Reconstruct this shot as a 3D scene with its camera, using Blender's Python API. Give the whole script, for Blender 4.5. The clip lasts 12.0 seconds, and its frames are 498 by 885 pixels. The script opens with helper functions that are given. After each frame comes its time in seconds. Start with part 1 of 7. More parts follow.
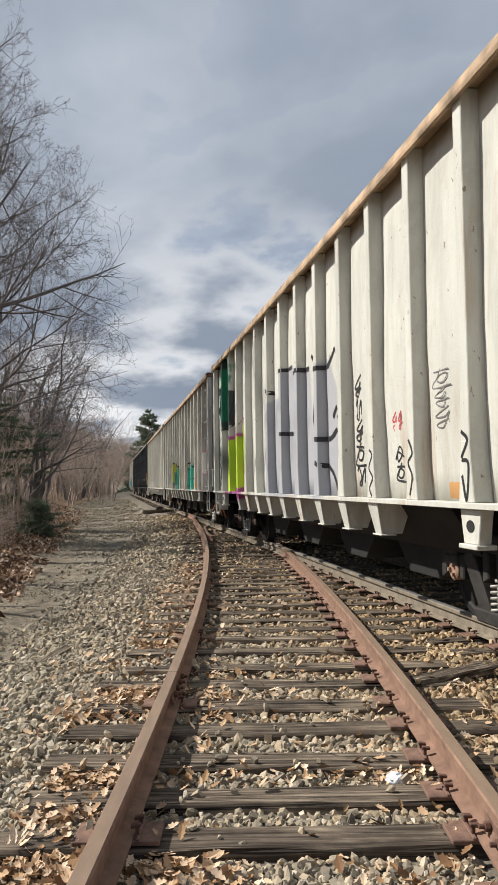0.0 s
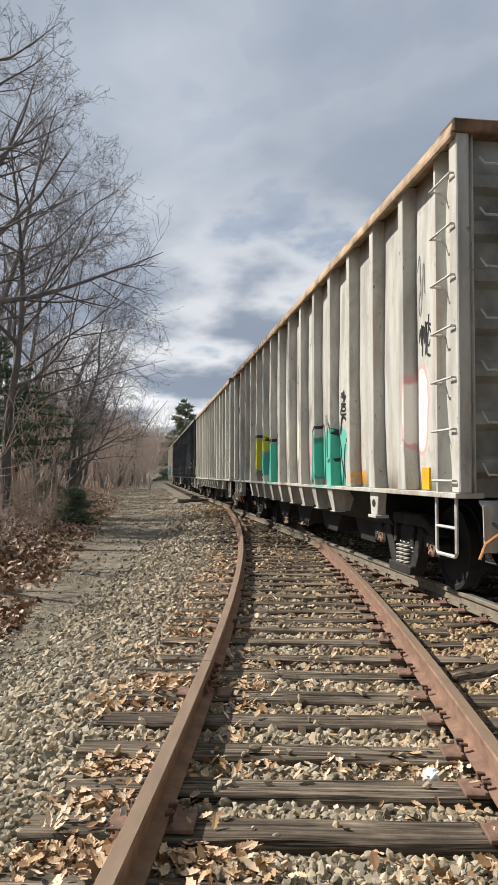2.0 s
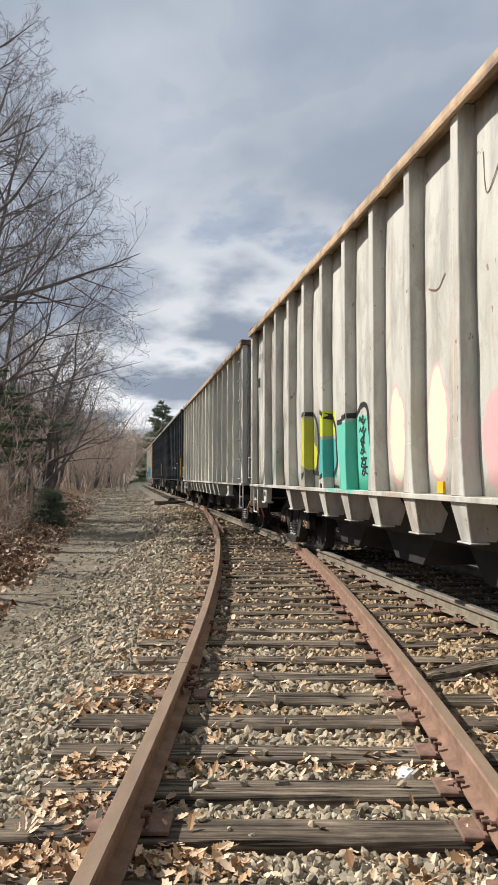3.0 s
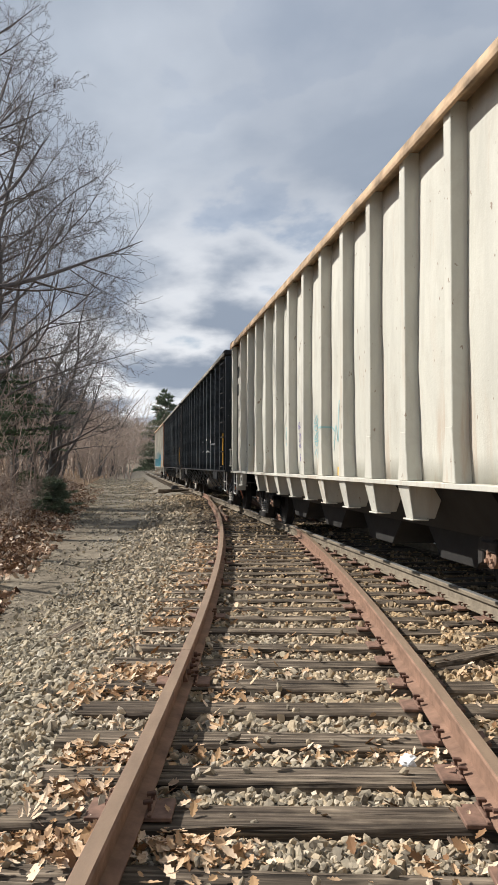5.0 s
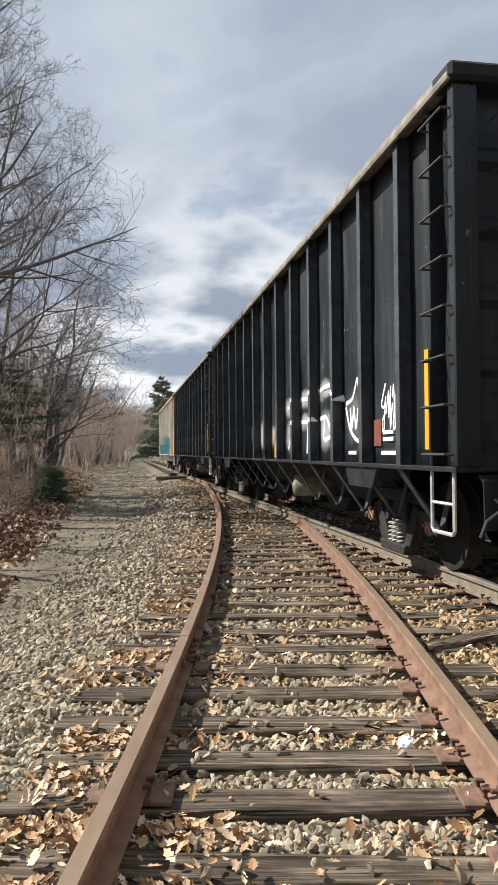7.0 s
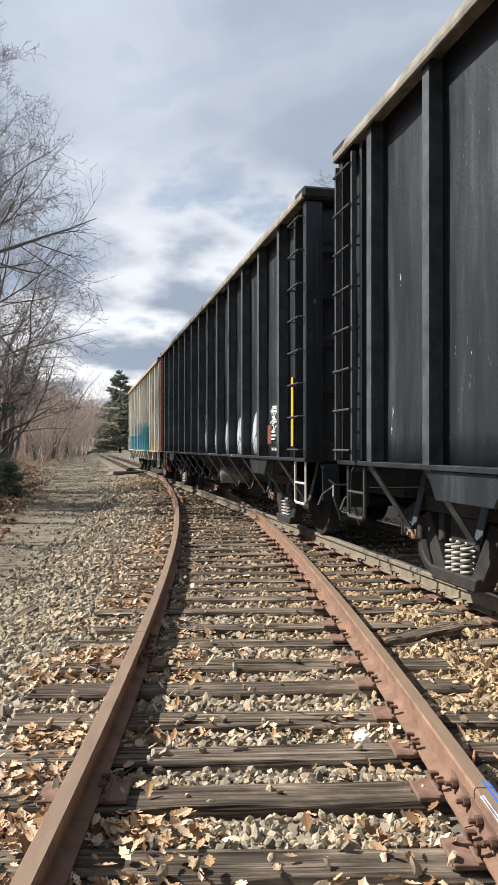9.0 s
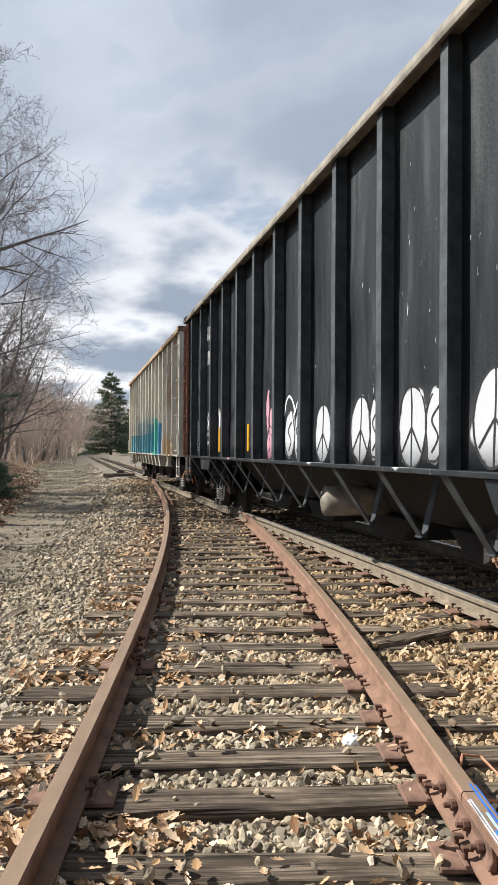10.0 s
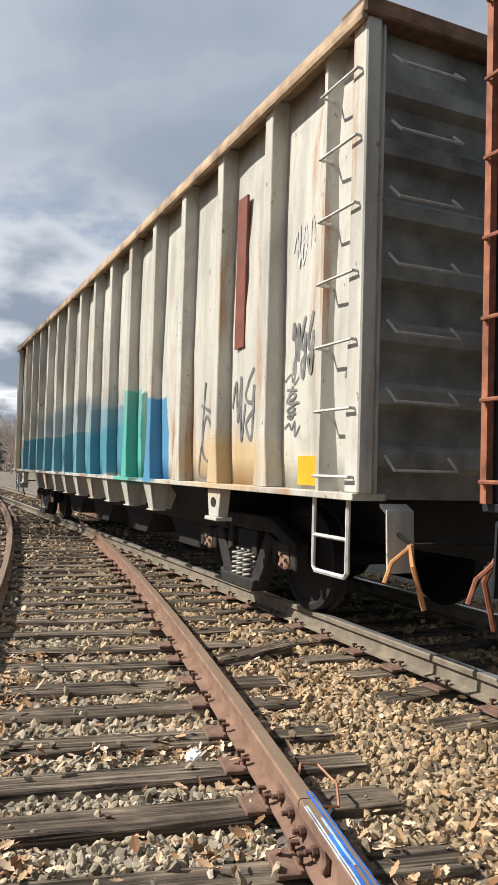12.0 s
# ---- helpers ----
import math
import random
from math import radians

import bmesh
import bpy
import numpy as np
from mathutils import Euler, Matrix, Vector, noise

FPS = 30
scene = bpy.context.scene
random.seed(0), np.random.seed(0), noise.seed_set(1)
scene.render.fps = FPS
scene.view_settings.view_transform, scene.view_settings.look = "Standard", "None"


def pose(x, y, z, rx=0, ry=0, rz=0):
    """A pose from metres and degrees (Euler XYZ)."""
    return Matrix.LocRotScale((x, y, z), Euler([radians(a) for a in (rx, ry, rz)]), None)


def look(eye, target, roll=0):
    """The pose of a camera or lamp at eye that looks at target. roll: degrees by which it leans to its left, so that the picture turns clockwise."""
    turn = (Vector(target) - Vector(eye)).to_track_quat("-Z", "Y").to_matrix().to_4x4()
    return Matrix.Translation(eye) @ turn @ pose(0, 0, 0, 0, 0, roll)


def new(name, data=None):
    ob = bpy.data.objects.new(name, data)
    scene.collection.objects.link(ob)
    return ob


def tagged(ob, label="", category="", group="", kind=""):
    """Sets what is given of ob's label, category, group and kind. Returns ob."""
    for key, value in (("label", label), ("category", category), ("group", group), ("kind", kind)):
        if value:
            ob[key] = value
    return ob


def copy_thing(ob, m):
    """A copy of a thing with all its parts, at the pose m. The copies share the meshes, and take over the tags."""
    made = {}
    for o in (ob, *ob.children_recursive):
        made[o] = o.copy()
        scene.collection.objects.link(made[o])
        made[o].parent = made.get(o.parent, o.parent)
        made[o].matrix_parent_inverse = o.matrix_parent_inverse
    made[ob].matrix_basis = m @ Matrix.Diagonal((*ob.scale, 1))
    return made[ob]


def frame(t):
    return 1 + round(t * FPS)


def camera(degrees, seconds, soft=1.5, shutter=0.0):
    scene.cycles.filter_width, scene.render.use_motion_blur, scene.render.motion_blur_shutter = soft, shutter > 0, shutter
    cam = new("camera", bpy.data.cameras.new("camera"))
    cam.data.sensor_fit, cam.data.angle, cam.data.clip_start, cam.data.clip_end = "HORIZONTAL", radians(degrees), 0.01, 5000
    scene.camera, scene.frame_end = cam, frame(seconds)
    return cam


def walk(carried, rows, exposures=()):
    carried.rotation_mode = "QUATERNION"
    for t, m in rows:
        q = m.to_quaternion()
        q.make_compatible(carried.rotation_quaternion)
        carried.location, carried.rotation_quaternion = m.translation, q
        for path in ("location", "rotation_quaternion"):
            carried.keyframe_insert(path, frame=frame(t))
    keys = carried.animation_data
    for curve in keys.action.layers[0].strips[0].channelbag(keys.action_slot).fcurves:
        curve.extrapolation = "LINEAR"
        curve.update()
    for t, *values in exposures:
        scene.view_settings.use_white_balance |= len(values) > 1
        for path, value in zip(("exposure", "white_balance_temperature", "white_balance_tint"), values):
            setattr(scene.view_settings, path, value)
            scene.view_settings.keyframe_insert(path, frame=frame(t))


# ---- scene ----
cam = camera(36.9, 12.0)
PATH = [
    (0, (0.011, -0.029, 1.429), (0.095, 1.966, 1.54), -0.7),
    (0.5, (0.003, -0.02, 1.423), (0.06, 1.978, 1.482), -0.3),
    (1, (-0.001, -0.008, 1.423), (0.02, 1.991, 1.469), -0.0),
    (1.5, (-0.001, 0.001, 1.426), (0.0, 2.0, 1.494), 0.0),
    (2, (-0.001, 0.012, 1.424), (-0.011, 2.01, 1.51), 0.1),
    (2.5, (-0.001, 0.008, 1.421), (0.01, 2.006, 1.512), 0.2),
    (3, (0.002, -0.001, 1.423), (0.053, 1.996, 1.514), 0.1),
    (5, (0.007, 0.02, 1.418), (0.049, 2.019, 1.478), 0.1),
    (5.5, (0.007, 0.026, 1.416), (0.039, 2.026, 1.454), 0.2),
    (6, (0.014, 0.035, 1.411), (0.046, 2.035, 1.438), -0.4),
    (6.5, (0.016, 0.04, 1.408), (0.056, 2.039, 1.436), -0.7),
    (7, (0.017, 0.034, 1.411), (0.065, 2.033, 1.435), -0.5),
    (7.5, (0.02, 0.044, 1.407), (0.094, 2.042, 1.423), -0.2),
    (9.5, (0.007, 0.054, 1.406), (0.183, 2.047, 1.418), 0.2),
    (10, (0.013, 0.054, 1.405), (0.197, 2.046, 1.425), 0.4),
    (10.5, (0.012, 0.051, 1.408), (0.204, 2.042, 1.438), 0.3),
    (11, (0.004, 0.037, 1.412), (0.215, 2.026, 1.452), 0.1),
    (11.5, (0.0, 0.026, 1.411), (0.29, 2.004, 1.469), 0.7),
    (12, (0.011, 0.021, 1.401), (0.581, 1.936, 1.475), 1.6),
]
walk(cam, [(t, look(e, g, r)) for t, e, g, r in PATH], [(0, -0.08), (2.5, 0.04), (5.0, 0.06), (6.5, 0.14), (7.5, 0.25), (9.5, 0.34), (10.5, 0.26), (11.5, 0.16), (12, 0.06)])

# ---------------------------------------------------------------- plan
# The main line is straight; s runs along it away from the camera, o is the distance to its right.
TH = math.atan(0.1425)
U = Vector((-math.sin(TH), math.cos(TH), 0))
NV = Vector((math.cos(TH), math.sin(TH), 0))
MAIN = 4.12           # centre of the main line, from the camera's place
HEAD = 0.175          # top of the rails over the tops of the sleepers
HALF = 0.7525         # half the distance between the rails' centres
RNG = random.Random(7)


def at(s, o, z=0.0):
    return U * s + NV * o + Vector((0, 0, z))


def near_rail_x(y):
    return 3.40 - 0.1425 * y


def left_rail_x(y):
    """The siding's left rail, which joins the main line's left rail at the switch."""
    if y > 33.0:
        return near_rail_x(y)
    if y < -1.0:
        return -0.7165 + 0.093 * (y + 1.0)
    x = -0.6276 + 0.08426 * y - 0.004367 * y * y + 3.64e-5 * y ** 3
    k = max(0.0, (y - 27.0) / 6.0)
    k = k * k * (3 - 2 * k)
    return x * (1 - k) + k * near_rail_x(y)


def siding_slope(y):
    return (left_rail_x(y + 0.1) - left_rail_x(y - 0.1)) / 0.2


def bed_edge(y):
    """Left edge of the ballast bed, as an offset o."""
    x = left_rail_x(y) - 0.95 if y < 33 else near_rail_x(y) - 0.95
    return NV.x * x + NV.y * y


def smooth(a, b, v):
    k = min(1.0, max(0.0, (v - a) / (b - a)))
    return k * k * (3 - 2 * k)


def ground_z(x, y):
    s, o = -math.sin(TH) * x + math.cos(TH) * y, math.cos(TH) * x + math.sin(TH) * y
    e = bed_edge(y)
    z = -0.052 - 0.24 * (1 - smooth(e - 1.1, e + 0.05, o))
    z += 0.15 * (1 - smooth(-2.9, -1.9, o))
    bank = 1 - smooth(-6.0, -2.5, o)
    z += 0.45 * math.exp(-((o + 3.6) / 0.9) ** 2 - ((s - 14.5) / 4.0) ** 2)
    z += bank * (0.85 + 0.35 * noise.noise((s * 0.12, o * 0.15, 3.1)))
    rough = 1 - smooth(e - 0.7, e + 0.2, o)
    z += rough * 0.035 * noise.noise((x * 0.7, y * 0.35, 0.0)) + 0.012 * noise.noise((x * 2.2, y * 2.2, 5.0))
    if o < 1.2:
        z += rough * 0.03 * math.sin(s * 0.55 + 0.6 * math.sin(o * 1.1))
    far = smooth(8.5, 16.0, o)
    z += -0.35 * far
    z += 4.0 * smooth(212, 262, s)
    d = math.hypot(x, y)
    z += smooth(90, 400, d) * 1.0
    return z


# ---------------------------------------------------------------- world and sun
SUN_DIR = (-NV * math.cos(radians(24)) + U * math.sin(radians(24))) * math.cos(radians(43)) + Vector((0, 0, math.sin(radians(43))))


def make_world():
    w = bpy.data.worlds.new("sky")
    w.use_nodes = True
    t = w.node_tree
    t.nodes.clear()
    N, K = t.nodes.new, t.links.new
    out, bg = N("ShaderNodeOutputWorld"), N("ShaderNodeBackground")
    sky = N("ShaderNodeTexSky")
    sky.sky_type, sky.sun_disc = "NISHITA", False
    sky.sun_elevation = radians(43)
    sky.sun_rotation = math.atan2(SUN_DIR.x, SUN_DIR.y)
    dim = N("ShaderNodeVectorMath")
    dim.operation = "SCALE"
    dim.inputs["Scale"].default_value = 0.11
    K(sky.outputs[0], dim.inputs[0])
    co = N("ShaderNodeTexCoord")
    sep = N("ShaderNodeSeparateXYZ")
    K(co.outputs["Generated"], sep.inputs[0])

    def m(op, a, b=None, c=None):
        n = N("ShaderNodeMath")
        n.operation = op
        for i, v in enumerate((a, b, c)):
            if v is None:
                continue
            if isinstance(v, (int, float)):
                n.inputs[i].default_value = v
            else:
                K(v, n.inputs[i])
        return n.outputs[0]

    zz = m("ADD", m("MAXIMUM", sep.outputs[2], 0.0), 0.26)
    com = N("ShaderNodeCombineXYZ")
    K(m("DIVIDE", sep.outputs[0], zz), com.inputs[0])
    K(m("DIVIDE", sep.outputs[1], zz), com.inputs[1])

    def tex(scale, detail, off, rough=0.55, dist=0.0):
        mp = N("ShaderNodeMapping")
        mp.inputs["Location"].default_value = off
        K(com.outputs[0], mp.inputs[0])
        n = N("ShaderNodeTexNoise")
        n.inputs["Scale"].default_value, n.inputs["Detail"].default_value = scale, detail
        n.inputs["Roughness"].default_value, n.inputs["Distortion"].default_value = rough, dist
        K(mp.outputs[0], n.inputs["Vector"])
        return n.outputs[0]

    def ramp(v, stops):
        r = N("ShaderNodeValToRGB")
        r.color_ramp.interpolation = "EASE"
        e = r.color_ramp.elements
        while len(e) < len(stops):
            e.new(0.5)
        for i, (p, c) in enumerate(stops):
            e[i].position, e[i].color = p, (*c, 1)
        K(v, r.inputs[0])
        return r

    body = ramp(tex(0.75, 7, (1.7, 0.6, 0), 0.5, 0.25), [(0.26, (0.54, 0.60, 0.69)), (0.40, (0.38, 0.435, 0.525)), (0.53, (0.30, 0.355, 0.445)), (0.74, (0.25, 0.30, 0.385))])
    cover = ramp(tex(1.5, 8, (4.2, 2.9, 0), 0.5, 0.15), [(0.34, (0, 0, 0)), (0.44, (1, 1, 1))])
    edge = ramp(tex(1.5, 8, (4.2, 2.9, 0), 0.5, 0.15), [(0.33, (0, 0, 0)), (0.43, (1, 1, 1)), (0.54, (0, 0, 0))])
    low = ramp(sep.outputs[2], [(0.02, (1, 1, 1)), (0.22, (0.55, 0.55, 0.55)), (0.40, (0, 0, 0))])
    lit = N("ShaderNodeMix")
    lit.data_type = "RGBA"
    K(m("MULTIPLY", edge.outputs[0], m("ADD", m("MULTIPLY", low.outputs[0], 0.9), 0.1)), lit.inputs[0])
    K(body.outputs[0], lit.inputs[6])
    lit.inputs[7].default_value = (1.04, 1.05, 1.07, 1)
    mix = N("ShaderNodeMix")
    mix.data_type = "RGBA"
    K(m("MAXIMUM", cover.outputs[0], m("SUBTRACT", 0.9, low.outputs[0])), mix.inputs[0])
    K(dim.outputs[0], mix.inputs[6])
    K(lit.outputs[2], mix.inputs[7])
    K(mix.outputs[2], bg.inputs[0])
    bg.inputs[1].default_value = 0.98
    K(bg.outputs[0], out.inputs[0])
    scene.world = w


make_world()
sun = new("sun", bpy.data.lights.new("sun", "SUN"))
sun.data.energy, sun.data.angle, sun.data.color = 6.7, radians(0.6), (1.0, 0.95, 0.87)
sun.matrix_world = look(SUN_DIR * 50, (0, 0, 0))
scene.view_settings.exposure = 0.0


# ---------------------------------------------------------------- materials
class Nodes:
    """A short way to write a node material."""

    def __init__(self, name):
        self.mat = bpy.data.materials.new(name)
        self.mat.use_nodes = True
        self.t = self.mat.node_tree
        self.bsdf = self.t.nodes["Principled BSDF"]
        self.co = None

    def add(self, kind, **props):
        n = self.t.nodes.new(kind)
        if "operation" in props:
            n.operation = props["operation"]
        if "use_clamp" in props:
            n.use_clamp = props["use_clamp"]
        if "data_type" in props:
            n.data_type = props["data_type"]
        if "blend_type" in props:
            n.blend_type = props["blend_type"]
        return n

    def put(self, v, socket):
        if isinstance(v, bpy.types.NodeSocket):
            self.t.links.new(v, socket)
        elif isinstance(v, tuple) and len(v) == 3 and socket.type == "RGBA":
            socket.default_value = (*v, 1)
        else:
            socket.default_value = v

    def coords(self, ob=None, space="Object"):
        n = self.add("ShaderNodeTexCoord")
        if ob:
            n.object = ob
        self.co = n.outputs[space]
        return self.co

    def world(self):
        self.co = self.add("ShaderNodeNewGeometry").outputs["Position"]
        return self.co

    def math(self, op, a, b=0.0, clamp=False):
        n = self.add("ShaderNodeMath", operation=op, use_clamp=clamp)
        self.put(a, n.inputs[0])
        self.put(b, n.inputs[1])
        return n.outputs[0]

    def scaled(self, by):
        n = self.add("ShaderNodeVectorMath", operation="MULTIPLY")
        self.put(self.co, n.inputs[0])
        n.inputs[1].default_value = by
        return n.outputs[0]

    def noise(self, scale, detail=4.0, by=None, rough=0.55, dist=0.0):
        n = self.add("ShaderNodeTexNoise")
        self.put(self.scaled(by) if by else self.co, n.inputs["Vector"])
        n.inputs["Scale"].default_value, n.inputs["Detail"].default_value = scale, detail
        n.inputs["Roughness"].default_value, n.inputs["Distortion"].default_value = rough, dist
        return n.outputs[0]

    def voronoi(self, scale, out="Color"):
        n = self.add("ShaderNodeTexVoronoi")
        self.put(self.co, n.inputs["Vector"])
        n.inputs["Scale"].default_value = scale
        return n.outputs[out]

    def ramp(self, v, *stops):
        r = self.add("ShaderNodeValToRGB")
        e = r.color_ramp.elements
        while len(e) < len(stops):
            e.new(0.5)
        for i, (p, c) in enumerate(stops):
            e[i].position = p
            e[i].color = (*c, 1) if isinstance(c, tuple) else (c, c, c, 1)
        self.put(v, r.inputs[0])
        return r.outputs[0]

    def mix(self, f, a, b, mode="MIX"):
        n = self.add("ShaderNodeMix", data_type="RGBA", blend_type=mode)
        self.put(f, n.inputs[0])
        self.put(a, n.inputs[6])
        self.put(b, n.inputs[7])
        return n.outputs[2]

    def rand(self):
        return self.add("ShaderNodeObjectInfo").outputs["Random"]

    def island(self):
        return self.add("ShaderNodeNewGeometry").outputs["Random Per Island"]

    def bump(self, height, strength=0.4, dist=0.01):
        n = self.add("ShaderNodeBump")
        n.inputs["Strength"].default_value, n.inputs["Distance"].default_value = strength, dist
        self.put(height, n.inputs["Height"])
        self.put(n.outputs[0], self.bsdf.inputs["Normal"])

    def done(self, color, rough=0.7, metal=0.0, spec=0.5):
        self.put(color, self.bsdf.inputs["Base Color"])
        self.put(rough, self.bsdf.inputs["Roughness"])
        self.put(metal, self.bsdf.inputs["Metallic"])
        self.bsdf.inputs["Specular IOR Level"].default_value = spec
        return self.mat


def plain(name, color, rough=0.7, metal=0.0, vary=0.25, scale=9.0, bump=0.15):
    n = Nodes(name)
    n.coords()
    g = n.noise(scale, 6)
    dark = tuple(c * (1 - vary) for c in color)
    lite = tuple(min(1, c * (1 + vary)) for c in color)
    n.bump(n.noise(scale * 6, 4), bump, 0.004)
    return n.done(n.ramp(g, (0.3, dark), (0.7, lite)), rough, metal)


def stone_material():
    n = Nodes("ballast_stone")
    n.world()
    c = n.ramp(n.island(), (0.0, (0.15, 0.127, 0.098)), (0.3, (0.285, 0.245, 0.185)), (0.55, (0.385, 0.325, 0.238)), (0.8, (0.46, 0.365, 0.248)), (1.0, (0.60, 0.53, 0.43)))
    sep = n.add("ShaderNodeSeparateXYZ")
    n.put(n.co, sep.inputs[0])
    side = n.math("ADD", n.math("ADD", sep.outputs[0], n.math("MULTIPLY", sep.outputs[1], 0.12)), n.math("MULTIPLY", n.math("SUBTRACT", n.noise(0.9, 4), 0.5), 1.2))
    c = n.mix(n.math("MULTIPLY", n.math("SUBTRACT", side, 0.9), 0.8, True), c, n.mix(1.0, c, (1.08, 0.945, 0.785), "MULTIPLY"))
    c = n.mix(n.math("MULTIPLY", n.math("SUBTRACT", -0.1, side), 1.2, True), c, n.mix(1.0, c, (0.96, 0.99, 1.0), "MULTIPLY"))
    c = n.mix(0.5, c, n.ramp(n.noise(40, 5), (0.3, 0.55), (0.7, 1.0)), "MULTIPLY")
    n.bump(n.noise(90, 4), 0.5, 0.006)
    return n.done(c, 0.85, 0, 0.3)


def ground_material():
    n = Nodes("ground_earth")
    n.world()
    sep = n.add("ShaderNodeSeparateXYZ")
    n.put(n.co, sep.inputs[0])
    o = n.math("ADD", n.math("MULTIPLY", sep.outputs[0], math.cos(TH)), n.math("MULTIPLY", sep.outputs[1], math.sin(TH)))
    wob = n.math("MULTIPLY", n.math("SUBTRACT", n.noise(0.5, 5), 0.5), 1.6)
    oo = n.math("ADD", o, wob)
    gravel = n.mix(0.8, n.ramp(n.noise(3.0, 6), (0.3, (0.23, 0.20, 0.16)), (0.7, (0.36, 0.315, 0.245))), n.ramp(n.voronoi(26, "Distance"), (0.0, 1.0), (0.6, 0.45)), "MULTIPLY")
    dirt = n.ramp(n.noise(1.1, 8, (1, 0.5, 1), 0.6), (0.28, (0.10, 0.082, 0.06)), (0.48, (0.215, 0.18, 0.135)), (0.7, (0.35, 0.30, 0.225)))
    dirt = n.mix(0.75, dirt, n.ramp(n.noise(14, 8, (1, 0.6, 1), 0.72), (0.36, 0.35), (0.62, 1.0)), "MULTIPLY")
    litter = n.ramp(n.noise(9, 7, None, 0.7), (0.3, (0.055, 0.038, 0.026)), (0.5, (0.15, 0.095, 0.055)), (0.7, (0.27, 0.185, 0.11)))
    f1 = n.math("MULTIPLY", n.math("ADD", oo, 0.9), 1.6, True)
    c = n.mix(f1, dirt, gravel)
    scraps = n.ramp(n.noise(2.6, 7, (1, 0.6, 1), 0.7), (0.56, 0.0), (0.66, 1.0))
    c = n.mix(n.math("MULTIPLY", n.math("MULTIPLY", scraps, n.math("SUBTRACT", 1.0, f1, True)), 0.6), c, litter)
    f2 = n.math("MULTIPLY", n.math("SUBTRACT", -1.75, oo), 1.3, True)
    c = n.mix(f2, c, litter)
    n.bump(n.mix(0.5, n.noise(30, 6), n.voronoi(26, "Distance")), 0.7, 0.02)
    return n.done(c, 0.95, 0, 0.2)


def sleeper_material():
    n = Nodes("weathered_sleeper_wood")
    n.coords()
    r = n.rand()
    shift = n.add("ShaderNodeVectorMath", operation="ADD")
    n.put(n.co, shift.inputs[0])
    comb = n.add("ShaderNodeCombineXYZ")
    n.put(n.math("MULTIPLY", r, 37.0), comb.inputs[0])
    n.put(n.math("MULTIPLY", r, 11.0), comb.inputs[1])
    n.put(comb.outputs[0], shift.inputs[1])
    n.co = shift.outputs[0]
    grain = n.noise(14, 7, (0.12, 2.4, 2.4), 0.65, 0.3)
    cracks = n.noise(20, 3, (0.05, 2.2, 2.2), 0.5)
    c = n.ramp(grain, (0.30, (0.022, 0.017, 0.013)), (0.5, (0.095, 0.074, 0.056)), (0.70, (0.40, 0.325, 0.25)))
    c = n.mix(n.ramp(cracks, (0.38, 1.0), (0.46, 0.0)), c, (0.012, 0.010, 0.008))
    c = n.mix(n.math("MULTIPLY", r, 0.6), c, (0.075, 0.058, 0.045))
    pale = n.math("MULTIPLY", n.ramp(n.noise(2.6, 6, (0.5, 1.6, 1), 0.7), (0.47, 0.0), (0.66, 1.0)), 0.6)
    c = n.mix(pale, c, n.ramp(grain, (0.3, (0.17, 0.13, 0.095)), (0.7, (0.50, 0.405, 0.30))))
    c = n.mix(0.6, c, n.ramp(n.noise(3.1, 6), (0.3, 0.45), (0.7, 1.05)), "MULTIPLY")
    n.bump(n.mix(0.5, grain, n.ramp(cracks, (0.34, 0.0), (0.46, 1.0))), 0.9, 0.012)
    return n.done(c, 0.9, 0, 0.2)


def rail_material(name, web, top, shine):
    """Rusty flanks; the running surface is told from the flanks by its normal."""
    n = Nodes(name)
    n.world()
    nrm = n.add("ShaderNodeSeparateXYZ")
    n.put(n.add("ShaderNodeNewGeometry").outputs["Normal"], nrm.inputs[0])
    pos = n.add("ShaderNodeSeparateXYZ")
    n.put(n.co, pos.inputs[0])
    up = n.math("MULTIPLY", n.math("GREATER_THAN", nrm.outputs[2], 0.8), n.math("GREATER_THAN", pos.outputs[2], HEAD - 0.02))
    rust = n.ramp(n.noise(7, 7, None, 0.65), (0.3, tuple(c * 0.62 for c in web)), (0.55, web), (0.75, tuple(min(1, c * 1.35) for c in web)))
    run = n.ramp(n.noise(16, 5, (1.0, 0.25, 1.0)), (0.3, tuple(c * 0.75 for c in top)), (0.7, top))
    n.bump(n.noise(60, 5), 0.35, 0.004)
    rough = n.mix(up, (0.85, 0.85, 0.85), (shine, shine, shine))
    return n.done(n.mix(up, rust, run), rough, n.math("MULTIPLY", up, 0.75 if shine < 0.5 else 0.25), 0.3)


